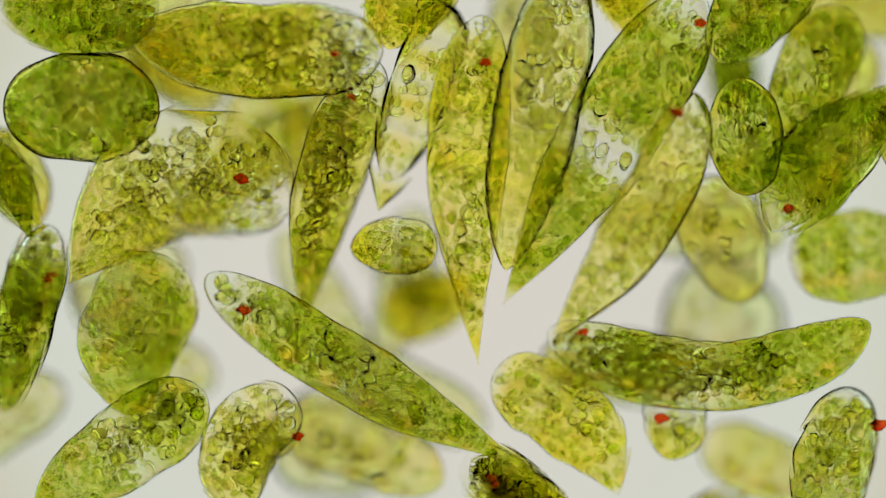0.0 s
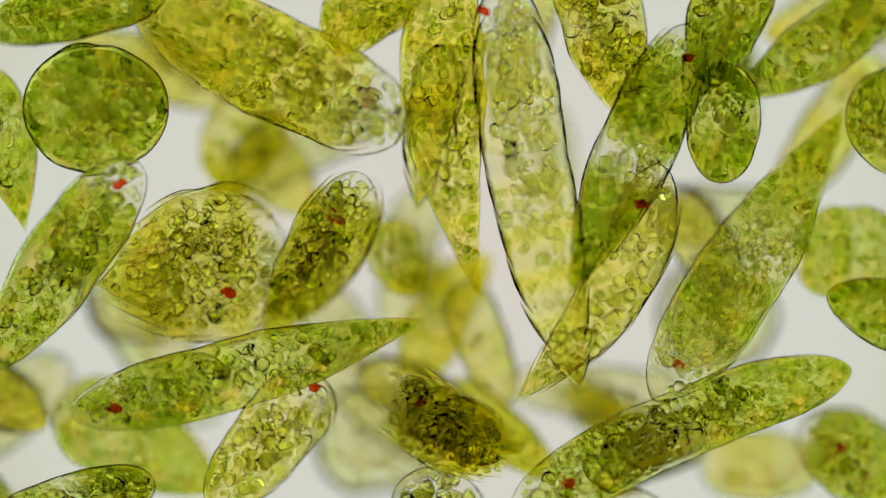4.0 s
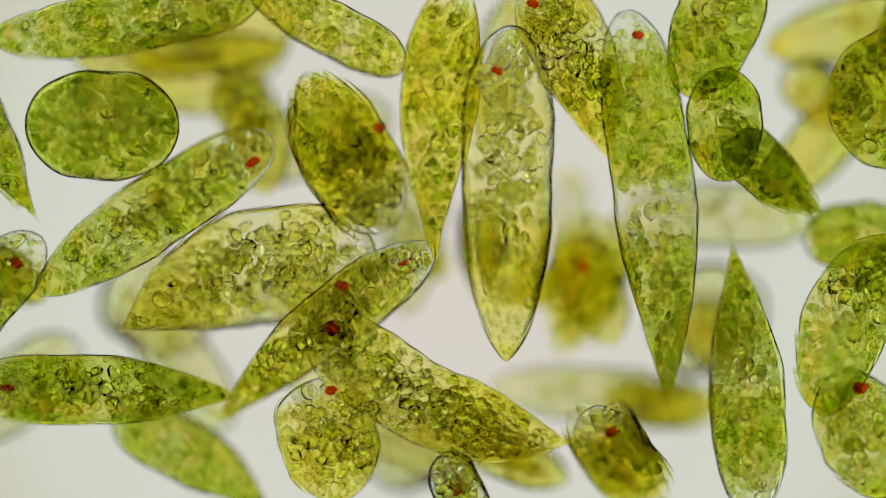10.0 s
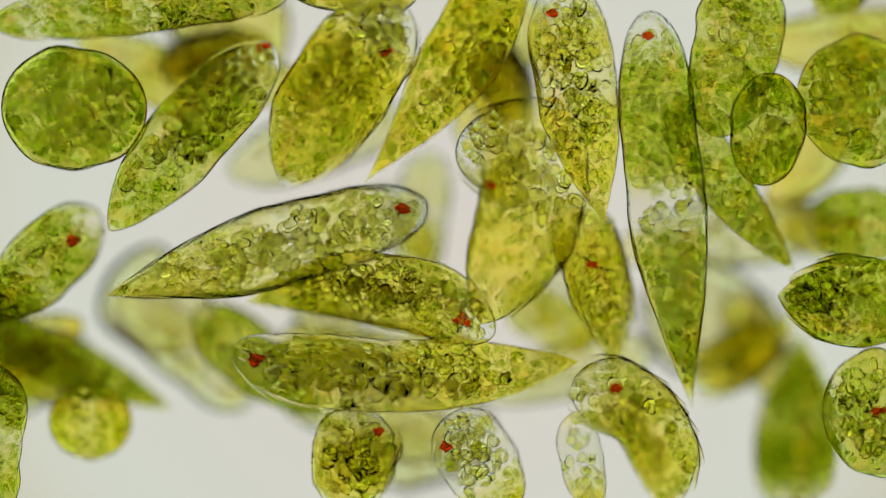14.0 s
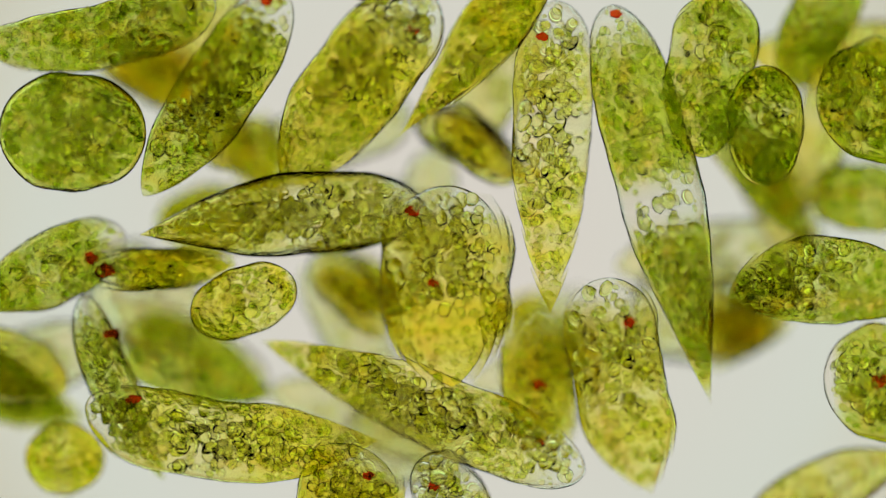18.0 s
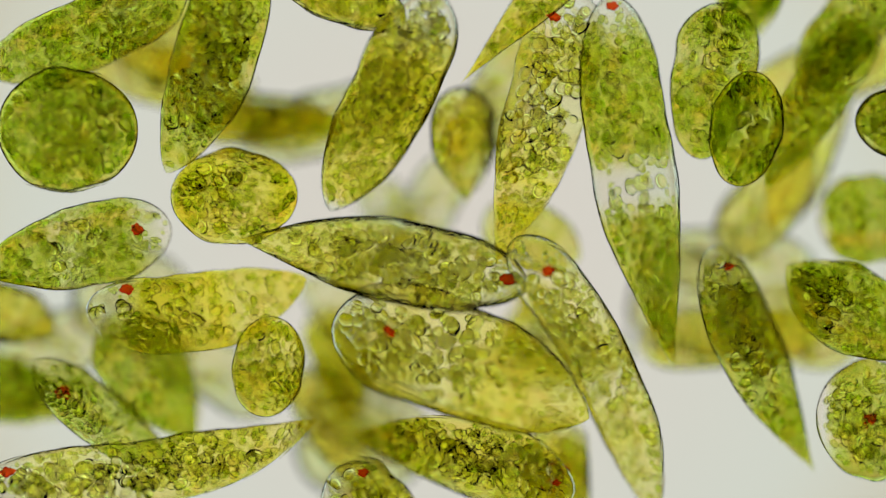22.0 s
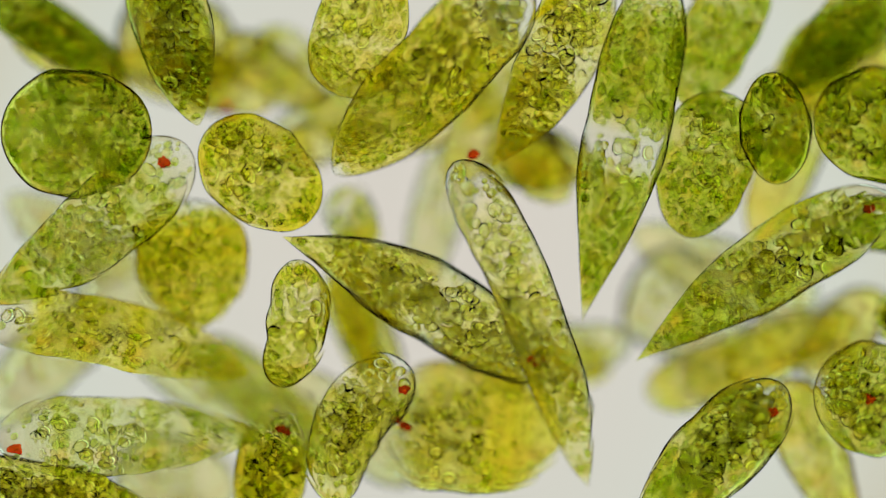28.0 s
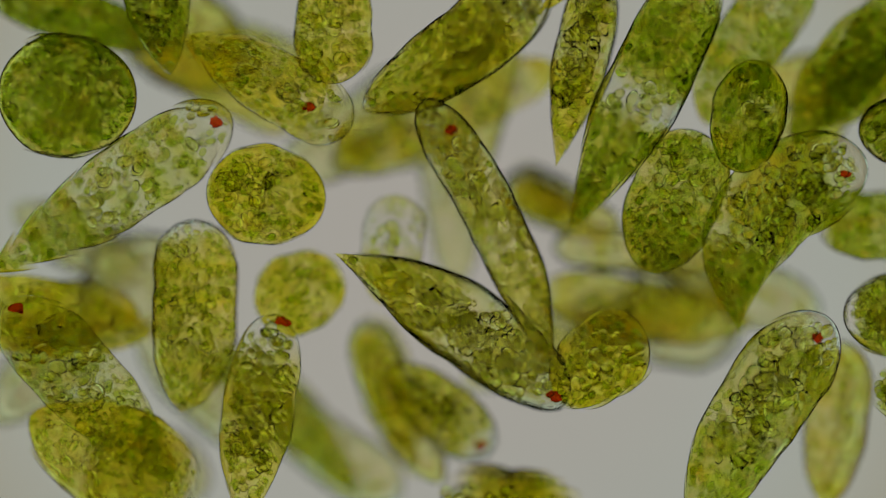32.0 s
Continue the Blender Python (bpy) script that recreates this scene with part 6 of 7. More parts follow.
    swim(cell_ra, [
        (0, 63.1, 36.4, 64.3, 24.1, 64.9, 11.3, 16.2, 1),
        (1.5, 63.7, 37, 63.5, 24.4, 63.1, 11.9, 17.4, 1),
        (3, 60.1, 40, 60.7, 26.8, 61.3, 13.6, 17, 1),
        (6, 63.1, 37.3, 58.9, 25.3, 55.3, 13.9, 15.6, 1),
        (7.5, 60.1, 35.2, 59.5, 24.1, 58.9, 13.1, 16.2, 1),
        (9, 59.5, 37, 59.5, 25.6, 59.3, 14.3, 17, 1),
        (11, 61.3, 38.8, 61.3, 26.5, 61.6, 14.5, 16.8, 1),
        (13, 69.1, 37.3, 67.3, 25.3, 65.5, 14.3, 16.8, 1),
        (16, 69.1, 37.6, 69.7, 25.3, 69.4, 13, 16.2, 1),
        (17.5, 69.7, 39.7, 70.1, 26.5, 69.7, 13, 16.4, 1),
        (19, 64.9, 37.6, 64.1, 25.3, 63.4, 13.1, 17.2, 1),
        (21, 66.1, 36.4, 65.3, 24.4, 64.3, 12.7, 16.4, 1),
        (23, 66.7, 38.8, 63.4, 26.5, 60.1, 14.3, 15.6, 1),
        (25, 66.1, 38.2, 63.7, 25.6, 61.3, 13, 15.8, 1),
        (28, 69.7, 37, 70.6, 25.6, 71.3, 14.3, 15.2, 1),
        (30, 67.9, 37.9, 69.4, 27.4, 70.9, 16.7, 16.6, 1),
        (32, 67.3, 39.7, 64.9, 28.3, 62.5, 16.7, 16.6, 1)])
    swim(cell_rb, [
        (0, 77.5, 61.3, 66.7, 51.7, 58.9, 40.1, 18, -3),
        (1.5, 79.9, 58.9, 69.1, 49.3, 60.1, 38.8, 16.8, -3),
        (3, 69.1, 61.3, 60.7, 50.5, 55.3, 37.3, 16.8, -3),
        (6, 65.5, 62.5, 60.1, 46.9, 57.1, 30.1, 16.2, -3),
        (7.5, 65.5, 60.1, 60.7, 45.7, 60.7, 32.3, 16.2, -3),
        (9, 60.7, 61.3, 57.1, 45.7, 51.7, 32.8, 18, -3),
        (11, 64.3, 61.3, 58.3, 45.7, 52.9, 32.3, 19.2, -3),
        (13, 65.5, 58.9, 61.9, 40.9, 57.7, 24.7, 19.2, -3),
        (16, 63.1, 57.7, 60.1, 39.7, 55.9, 22.7, 19.8, -3),
        (17.5, 61.9, 54.1, 57.1, 34.9, 55.9, 17.9, 18.6, -3),
        (19, 60.7, 55.3, 55.3, 38.5, 54.7, 22.7, 19.8, -3),
        (21, 63.1, 54.1, 58.9, 37.3, 54.7, 20.8, 19.8, -3),
        (23, 57.1, 49.3, 54.1, 32.5, 52.9, 16.3, 16.2, -7),
        (25, 55.9, 40.3, 52.3, 24.1, 50.5, 7.6, 18, -6),
        (28, 61.9, 32.5, 55.9, 18.1, 52.3, 2.5, 20.4, -5),
        (30, 58.3, 28.3, 51.7, 13.3, 48.7, -2.3, 19.8, -3),
        (32, 54.7, 24.7, 48.7, 9.7, 43.9, -4.9, 20.4, -4)])
    swim(cell_rc, [
        (0, 87.1, 50.5, 77.5, 34.9, 73.3, 16.9, 16.8, -8),
        (1.5, 94.3, 48.1, 83.5, 42.1, 72.7, 34.9, 15.6, -8),
        (3, 95.5, 50.5, 79.9, 42.1, 66.1, 36.1, 13.8, -8),
        (6, 90.7, 57.7, 77.5, 42.1, 60.7, 20.5, 15, -8),
        (7.5, 95.5, 51.7, 78.7, 36.1, 67.3, 22.3, 14.4, -8),
        (9, 102.7, 60.1, 88.3, 45.7, 77.5, 31.3, 14.4, -10.7),
        (11, 121.9, 64.9, 109.9, 52.9, 97.9, 40.9, 14.4, -10.7)])
    swim(cell_rd, [
        (0, 73.3, -2.9, 84.7, -1.7, 100.3, 0.1, 19.2, -12.4),
        (3, 73.9, -1.7, 84.7, -1.7, 100.3, -1.1, 20.4, -12.4),
        (6, 73.3, 1.3, 84.7, 1.3, 99.1, 1.3, 16.8, -15.1),
        (7.5, 75.7, 0.1, 85.9, 0.1, 99.1, 1.3, 16.8, -17.7),
        (9, 78.7, 1.3, 87.1, 1.3, 100.3, 1.3, 16.8, -15.9),
        (11, 73.9, 2.5, 84.7, 3.7, 100.3, 4.9, 13.2, -14.2),
        (13, 77.5, 4.9, 87.1, 4.9, 100.3, 4.9, 15.6, -15.9),
        (16, 76.3, 7.3, 87.1, 7.3, 100.3, 7.3, 14.4, -19.5),
        (19, 78.7, 13.3, 87.1, 12.1, 100.3, 10.9, 14.4, -23),
        (21, 79.9, 7.3, 88.3, 7.3, 100.3, 7.3, 19.2, -17.7),
        (23, 79.9, 4.9, 88.3, 6.1, 100.3, 7.3, 16.8, -17.7),
        (25, 78.7, 12.1, 88.3, 12.1, 100.3, 12.1, 14.4, -17.7),
        (28, 83.5, 7.3, 90.7, 6.1, 102.7, 4.9, 13.2, -14.2),
        (32, 79.9, 4.9, 89.5, 4.9, 102.7, 4.9, 14.4, -14.2)])
    swim(cell_re, [
        (0, 93.1, 19.3, 105.1, 24.1, 119.5, 26.5, 25.2, -2),
        (3, 88.3, 26.5, 102.7, 26.5, 117.1, 26.5, 25.2, -2),
        (6, 81.4, 28.9, 93.1, 28.3, 106.3, 27.7, 26.4, -2),
        (7.5, 83.5, 27.1, 95.5, 26.5, 108.7, 26.5, 24.6, -2),
        (9, 82.9, 31.9, 95.5, 31.9, 108.7, 31.9, 30, -2),
        (11, 78.7, 32.5, 91.9, 31.9, 106.3, 31.9, 30, -2),
        (13, 72.7, 33.7, 85.9, 33.1, 100.3, 32.5, 28.2, -2),
        (16, 81.1, 27.1, 93.7, 27.1, 107.5, 27.1, 28.8, -2),
        (17.5, 79, 31.9, 91.9, 31.3, 105.1, 31.3, 28.2, -2),
        (19, 81.1, 32.5, 93.1, 31.9, 107.5, 31.3, 22.8, -2),
        (21, 85.9, 27.7, 97.9, 27.1, 111.1, 26.5, 16.8, -2),
        (23, 89.5, 26.5, 101.5, 26.5, 114.7, 26.5, 16.8, -2),
        (25, 91.3, 21.7, 103.9, 21.7, 117.1, 21.7, 16.8, -2),
        (28, 78.7, 26.5, 91.9, 26.5, 105.1, 26.5, 25.2, -2),
        (30, 89.5, 24.1, 102.7, 24.1, 114.7, 24.1, 16.8, -2),
        (32, 88.3, 25.3, 102.7, 25.3, 114.7, 25.3, 12, -2)])
    swim(cell_rf, [
        (0, 121.9, -19.1, 109.9, -19.1, 97.9, -19.1, 18, 1),
        (3, 119.5, -21.5, 107.5, -14.3, 95.5, -7.1, 16.8, 1),
        (6, 99.1, -2.9, 76.3, -19.1, 57.7, -31.7, 14.4, 1),
        (7.5, 99.1, -2.3, 83.5, -16.7, 70.9, -36.5, 15.6, 1),
        (9, 100.3, 2.5, 84.7, -19.1, 74.5, -40.1, 16.8, 1),
        (11, 93.1, 3.1, 87.1, -11.9, 91.3, -27.7, 20.4, 1),
        (13, 78.7, -6.5, 89.5, -11.9, 103.9, -16.1, 20.4, 1),
        (16, 56.3, -9.7, 76.3, -7.1, 100.3, -7.1, 16.8, 1),
        (17.5, 63.1, -12.5, 79.9, -7.7, 102.7, -9.5, 19.2, 1),
        (19, 53, -4.1, 73.9, -2.9, 100.3, -11.9, 16.8, 1),
        (21, 63.4, 0.1, 78.7, -7.1, 100.3, -14.9, 15.6, 1),
        (23, 81.1, -7.1, 89.5, -14.3, 102.7, -21.5, 20.4, -8),
        (25, 82.9, -3.5, 90.7, -4.7, 102.7, -5.9, 16.8, -8),
        (28, 93.1, -14.3, 102.7, -14.3, 114.7, -14.3, 18, -8),
        (30, 84.1, -25.1, 90.7, -27.5, 102.7, -29.9, 18, 1),
        (32, 93.1, -29.9, 102.7, -31.1, 114.7, -33.5, 18, 1)])
    swim(cell_rg, [
        (0, 85.9, -67.1, 88.3, -81.5, 90.7, -95.9, 14.4, -14.2),
        (19, 78.7, -53.9, 82.3, -68.3, 85.9, -82.7, 13.2, -14.2),
        (20, 76.3, -17.9, 77.5, -38.3, 79.9, -57.5, 12, -12.4),
        (21, 60.1, -16.1, 72.7, -33.5, 87.1, -55.1, 13.2, -12.4),
        (22, 57.1, 0.1, 65.5, -21.5, 78.7, -46.7, 14.4, -8),
        (22.5, 58.9, 7.3, 60.7, -14.3, 70.3, -47.9, 15.6, -4),
        (23, 60.7, 14.5, 57.7, -16.7, 63.1, -52.7, 16.8, -1),
        (24, 65.5, 13.6, 54.1, -15.5, 55.3, -46.9, 17.4, -1),
        (25, 78.1, 9.1, 52.9, -7.1, 48.7, -37.7, 18, -1),
        (27.5, 88.3, 12.1, 60.7, -7.1, 36.7, -29.9, 18, -1),
        (28, 95.5, 10.9, 67.9, -4.7, 40.9, -23.9, 17.4, -1),
        (30, 85.9, 14.5, 65.5, -1.1, 63.1, -30.5, 20.4, -1),
        (32, 89.5, 18.1, 66.7, 6.1, 63.1, -17.3, 21.6, -1)],
        eyes=[(0, 86.1, -67.9), (19, 78.6, -55.7), (20, 75.8, -20.4), (21, 63.7, -16.4), (22, 60.8, -3.6), (22.5, 61.5, 2.3), (23, 62.2, 3.4), (24, 60.4, 3.9), (25, 65.4, 4.6), (27.5, 76.1, 7.2), (28, 90.5, 8.4), (30, 85.3, 10.5), (32, 85.5, 15.8)])
    swim(cell_rh, [
        (0, 88.3, -28.1, 83.5, -43.1, 79.9, -61.1, 18, -4),
        (1.5, 84.7, -44.3, 93.1, -50.3, 103.9, -57.5, 13.2, -6),
        (3, 73.9, -45.5, 84.7, -47.9, 95.5, -50.3, 20.4, -23),
        (6, 93.1, -20.3, 92.5, -37.1, 91.9, -53.9, 12, -1),
        (7.5, 94.3, -25.1, 89.5, -39.5, 88.3, -53.9, 14.4, -1),
        (9, 97.9, -25.1, 85.9, -41.9, 77.5, -58.7, 18, -1),
        (11, 81.7, -38.3, 91.9, -37.7, 103.9, -37.1, 22.8, -1),
        (13, 79.9, -38.3, 91.9, -38.3, 105.1, -38.3, 27.6, -1),
        (16, 82.3, -23.9, 94.3, -24.5, 107.5, -25.1, 22.8, -1),
        (17.5, 81.4, -27.5, 93.1, -27.5, 106.3, -27.5, 22.2, -1),
        (19, 79.6, -28.7, 91.9, -28.7, 105.1, -28.7, 28.2, -1),
        (21, 78.1, -29.9, 89.5, -31.1, 102.7, -32.3, 24.6, -1),
        (23, 80.5, -39.5, 91.9, -39.5, 105.1, -39.5, 25.8, -1),
        (25, 79.9, -35.3, 91.9, -35.6, 105.1, -35.9, 23.4, -1),
        (28, 78.7, -31.7, 90.7, -31.7, 103.9, -31.7, 24, -1),
        (30, 84.1, -31.1, 94.3, -29.9, 106.3, -29.9, 18, -1),
        (32, 85.6, -14.3, 95.5, -14.3, 107.5, -14.3, 18, -1)],
        eyes=[(0, 92.6, -37.4), (1.5, 92.6, -46.1), (3, 85.1, -46.4), (6, 91.3, -25.9), (7.5, 96.8, -29.8), (9, 102.4, -30.9), (11, 91.9, -37.6), (13, 91.9, -38.3), (16, 94.3, -24.5), (17.5, 93.1, -27.5), (19, 91.9, -28.7), (21, 89.5, -31.1), (23, 91.9, -39.5), (25, 91.9, -35.6), (28, 90.7, -31.7), (30, 94.3, -29.9), (32, 95.5, -14.3)])
    swim(cell_ri, [
        (0, 57.1, -79.1, 57.1, -88.7, 57.1, -98.3, 18, 1),
        (23, 57.1, -55.1, 57.1, -79.1, 57.1, -103.1, 18, 1),
        (25, 57.1, -45.5, 56.9, -68.3, 55.9, -94.7, 18, -7),
        (27.5, 71.5, -33.5, 60.7, -46.7, 47.5, -62.3, 18, 1),
        (28, 72.1, -29.3, 59.5, -41.9, 42.1, -58.7, 18, 1),
        (29, 76.3, -11.9, 69.1, -34.7, 58.3, -58.7, 19.8, 1),
        (30, 89.5, -4.4, 71.5, -28.7, 60.7, -56.3, 20.4, 1),
        (32, 82.9, -14.9, 67.3, -33.5, 53.5, -59.9, 19.8, 1)],
        eyes=[(0, 57.1, -79.7), (23, 57.1, -58.7), (25, 57.1, -48.9), (27.5, 70.2, -38.4), (28, 70.4, -34.6), (29, 74.4, -15.6), (30, 84.8, -14.1), (32, 79.8, -18.8)])
    swim(cell_rj, [
        (0, 93.1, -67.1, 97.9, -76.7, 102.7, -86.3, 13.2, -17.7),
        (25, 83.5, -55.1, 88.3, -64.7, 93.1, -74.3, 13.2, -17.7),
        (28, 72.7, -27.5, 78.7, -43.1, 87.1, -58.7, 14.4, -17.7),
        (30, 85.9, -33.5, 87.1, -43.1, 90.7, -57.5, 14.4, -17.7),
        (32, 84.7, -19.1, 83.5, -35.9, 81.1, -55.1, 14.4, -17.7)])
    swim(cell_jd, [
        (0, 52.9, 33.7, 43.9, 8.5, 22.3, -20.3, 15.6, 7),
        (1.5, 55.3, 25.3, 46.3, 1.3, 24.1, -26.3, 16.8, 9),
        (3, 54.7, 24.1, 45.1, -5.9, 12.7, -33.5, 15.6, 9),
        (6, 25.9, 2.5, 21.1, -9.5, 18.7, -23.9, 13.2, -23),
        (7.5, 30.7, 2.5, 21.1, -4.7, 1.9, 0.1, 13.2, -23),
        (9, 27.1, 12.1, 29.5, -1.1, 25.9, -13.1, 13.2, -23),
        (11, 36.7, -3.5, 30.7, -15.5, 23.5, -27.5, 20.4, -17.7),
        (13, 27.1, 9.1, 33.1, -5.9, 37.3, -22.7, 14.4, -8),
        (16, 26.5, 4.9, 28.3, -10.7, 32.5, -29.3, 15.6, -12.4),
        (17.5, 21.1, -10.1, 19.9, -23.9, 25.3, -38.9, 16.2, -14.2),
        (19, 21.1, -23.3, 22.9, -35.9, 24.7, -50.3, 16.8, -14.2),
        (21, 24.7, -25.7, 24.1, -37.1, 22.9, -51.5, 16.2, -15.1),
        (22, 23.5, -38.3, 24.1, -49.1, 24.7, -62.3, 15, -14.2),
        (23, 21.1, -53.9, 23.5, -62.3, 25.9, -71.9, 15.6, -15.9),
        (25, 9.1, -46.7, 13.9, -57.5, 18.7, -68.3, 14.4, -19.5),
        (27, 1.9, -67.1, 13.9, -71.9, 28.3, -77.9, 14.4, -19.5),
        (32, -2.9, -69.5, 13.9, -74.3, 28.3, -80.3, 14.4, -19.5)],
        eyes=[(0, 49.4, 29.1), (1.5, 51.5, 19.5), (3, 51.7, 13.7), (6, 21.8, -2.4), (7.5, 25.8, -1.8), (9, 28.1, 3.6), (11, 31.3, -11.3), (13, 31.3, -3), (16, 27.7, -9.6), (17.5, 19.7, -23.9), (19, 23.2, -35.8), (21, 25.5, -35.3), (22, 25.6, -46.5), (23, 24.8, -59.2), (25, 14.4, -51.7), (27, 8, -65.6), (32, -0.5, -64.1)])
    swim(cell_na, [
        (0, 52.9, 14.5, 59.5, 2.5, 64.3, -11.3, 18, -12.4),
        (1.5, 53.5, 13.3, 58.3, 2.5, 61.9, -4.7, 14.4, -14.2),
        (3, 52.3, 12.1, 54.7, 1.3, 55.9, -9.5, 13.2, -19.5),
        (6, 39.1, 0.1, 55.9, 0.1, 76.3, 0.1, 13.2, -23),
        (7.5, 43.9, -7.1, 52.3, -9.5, 61.9, -9.5, 14.4, -26.5),
        (9, 47.5, -14.3, 54.7, -19.1, 61.9, -23.9, 14.4, -31.8),
        (13, 65.5, -4.7, 67.3, -19.1, 67.9, -33.5, 12, -37.1),
        (16, 60.7, -19.1, 66.7, -21.5, 73.9, -23.9, 13.2, -37.1),
        (19, 66.7, 43.3, 72.7, 22.9, 76.3, 2.5, 13.2, -28.3),
        (21, 55.9, 1.3, 66.7, 9.7, 76.3, 19.3, 14.4, -24.7),
        (23, 61.9, 2.5, 71.5, 13.3, 79.9, 26.5, 14.4, -23),
        (25, 64.3, 38.5, 72.7, 45.7, 81.1, 52.9, 14.4, -23),
        (28, 78.7, -28.7, 84.7, -17.9, 93.1, -9.5, 13.2, -26.5),
        (32, 25.9, -17.9, 41.5, -14.3, 61.9, -9.5, 13.2, -31.8)])
    swim(cell_nb, [
        (0, -34.1, -35.9, -17.3, -41.9, 0.7, -50.3, 16.8, -15.9),
        (1.5, -29.3, -37.1, -14.9, -40.7, 0.7, -46.7, 15.6, -17.7),
        (3, -29.3, -34.7, -14.9, -35.9, 0.7, -38.3, 13.2, -17.7),
        (6, 13.9, -14.3, 21.1, -22.7, 27.1, -33.5, 9.6, -24.7),
        (9, -1.7, -34.7, 7.9, -38.3, 21.1, -39.5, 9.6, -23),
        (11, 11.5, -38.3, 19.9, -45.5, 30.7, -55.1, 13.2, -21.2),
        (13, -36.5, -23.9, -19.7, -33.5, 9.1, -38.3, 12, -26.5),
        (16, -26.9, -7.1, -14.9, -5.9, 0.7, -3.5, 10.8, -28.3),
        (19, -29.3, -9.5, -23.3, -16.7, -19.7, -28.7, 12, -21.2),
        (21, -31.7, -31.1, -25.7, -39.5, -16.1, -49.1, 13.2, -28.3),
        (23, -26.9, -19.1, -22.1, -31.1, -20.9, -43.1, 10.8, -26.5),
        (25, -25.7, -14.3, -22.1, -28.7, -17.3, -38.3, 9.6, -24.7),
        (28, -23.3, -4.7, -16.1, -17.9, -10.1, -29.9, 12, -26.5),
        (30, -19.7, 16.9, -16.1, -1.1, -13.7, -23.9, 8.4, -28.3),
        (32, -17.3, -14.3, -10.1, -33.5, 0.7, -50.3, 10.8, -21.2)])
    swim(cell_nc, [
        (0, 54.7, -40.7, 66.7, -45.5, 81.1, -52.7, 14.4, -24.7),
        (3, 49.9, -47.9, 61.9, -46.7, 76.3, -41.9, 14.4, -26.5),
        (6, 71.5, -31.1, 81.1, -39.5, 90.7, -47.9, 15.6, -24.7),
        (9, 69.1, 46.9, 76.3, 42.1, 85.9, 37.3, 13.2, -24.7),
        (11, 76.3, 22.9, 85.9, 16.9, 93.1, 12.1, 12, -31.8),
        (16, 61.9, 2.5, 71.5, -1.1, 82.3, 0.1, 10.8, -31.8),
        (19, 54.7, -11.9, 60.7, -17.9, 67.9, -21.5, 12, -33.5),
        (23, 71.5, -7.1, 78.7, -17.9, 93.1, -19.1, 13.2, -26.5),
        (25, 65.5, -10.7, 78.7, -14.3, 93.1, -16.7, 13.2, -26.5),
        (28, 49.9, -29.9, 69.1, -21.5, 89.5, -14.3, 13.2, -21.2),
        (30, 30.7, -9.5, 45.1, -14.3, 60.7, -19.1, 12, -24.7),
        (32, 22.3, 0.1, 35.5, 0.1, 59.5, -3.5, 9.6, -24.7)])
    swim(cell_nd, [
        (0, -29.3, 33.7, -26.9, 21.7, -26.9, 8.5, 13.2, -23),
        (1.5, -43.7, 26.5, -35.3, 21.7, -24.5, 24.1, 13.2, -24.7),
        (3, -36.5, 28.9, -31.7, 20.5, -29.3, 10.9, 14.4, -24.7),
        (6, -56.9, 13.3, -47.3, 9.7, -31.7, 9.7, 12, -33.5),
        (9, -42.5, 37.3, -41.3, 26.5, -40.1, 13.3, 13.2, -21.2),
        (11, -43.7, 26.5, -37.7, 19.3, -34.1, 10.9, 13.2, -19.5),
        (13, -53.3, 34.9, -43.7, 39.7, -31.7, 44.5, 12, -21.2),
        (16, -64.1, 40.9, -56.9, 36.1, -49.7, 31.3, 12, -24.7),
        (19, -44.9, 27.7, -40.1, 20.5, -34.1, 15.7, 13.2, -17.7),
        (21, -43.7, 33.7, -35.3, 31.3, -26.9, 32.5, 9.6, -26.5),
        (23, -68.9, 27.7, -46.1, 25.3, -22.1, 26.5, 10.8, -21.2),
        (25, -46.1, 28.9, -35.3, 27.1, -24.5, 25.9, 10.8, -21.2),
        (28, -46.1, 45.7, -36.5, 37.3, -24.5, 31.3, 10.8, -28.3),
        (30, -53.3, 40.9, -40.1, 33.7, -26.9, 27.7, 10.8, -23),
        (32, -24.5, 18.1, -7.7, 21.7, 6.7, 24.1, 9.6, -26.5)])
    swim(cell_ne, [
        (0, -98.9, 22.9, -91.7, 15.7, -86.9, 4.9, 14.4, -12.4),
        (3, -101.3, -21.5, -94.1, -26.3, -86.9, -31.1, 12, -12.4),
        (6, -97.7, -26.3, -89.3, -33.5, -79.7, -41.9, 13.2, -24.7),
        (9, -98.9, 2.5, -92.9, -3.5, -88.1, -9.5, 10.8, -14.2),
        (13, -101.3, -26.3, -91.7, -20.3, -77.3, -9.5, 10.8, -28.3),
        (16, -103.7, -26.3, -91.7, -23.9, -78.5, -29.9, 14.4, -14.2),
        (17.5, -103.7, -23.9, -91.7, -25.1, -80.9, -29.9, 14.4, -14.2),
        (19, -101.3, -21.5, -89.3, -25.1, -78.5, -29.9, 15.6, -14.2),
        (21, -101.3, 6.1, -90.5, 3.7, -82.1, 0.1, 14.4, -14.2),
        (23, -101.3, -28.7, -91.7, -31.1, -83.3, -34.7, 10.8, -24.7),
        (25, -94.1, 49.3, -80.9, 40.9, -62.9, 31.3, 10.8, -23),
        (28, -91.7, 49.3, -79.7, 40.9, -66.5, 30.1, 12, -23),
        (32, -92.9, -20.3, -83.3, -14.3, -64.1, -14.3, 14.4, -15.9)])
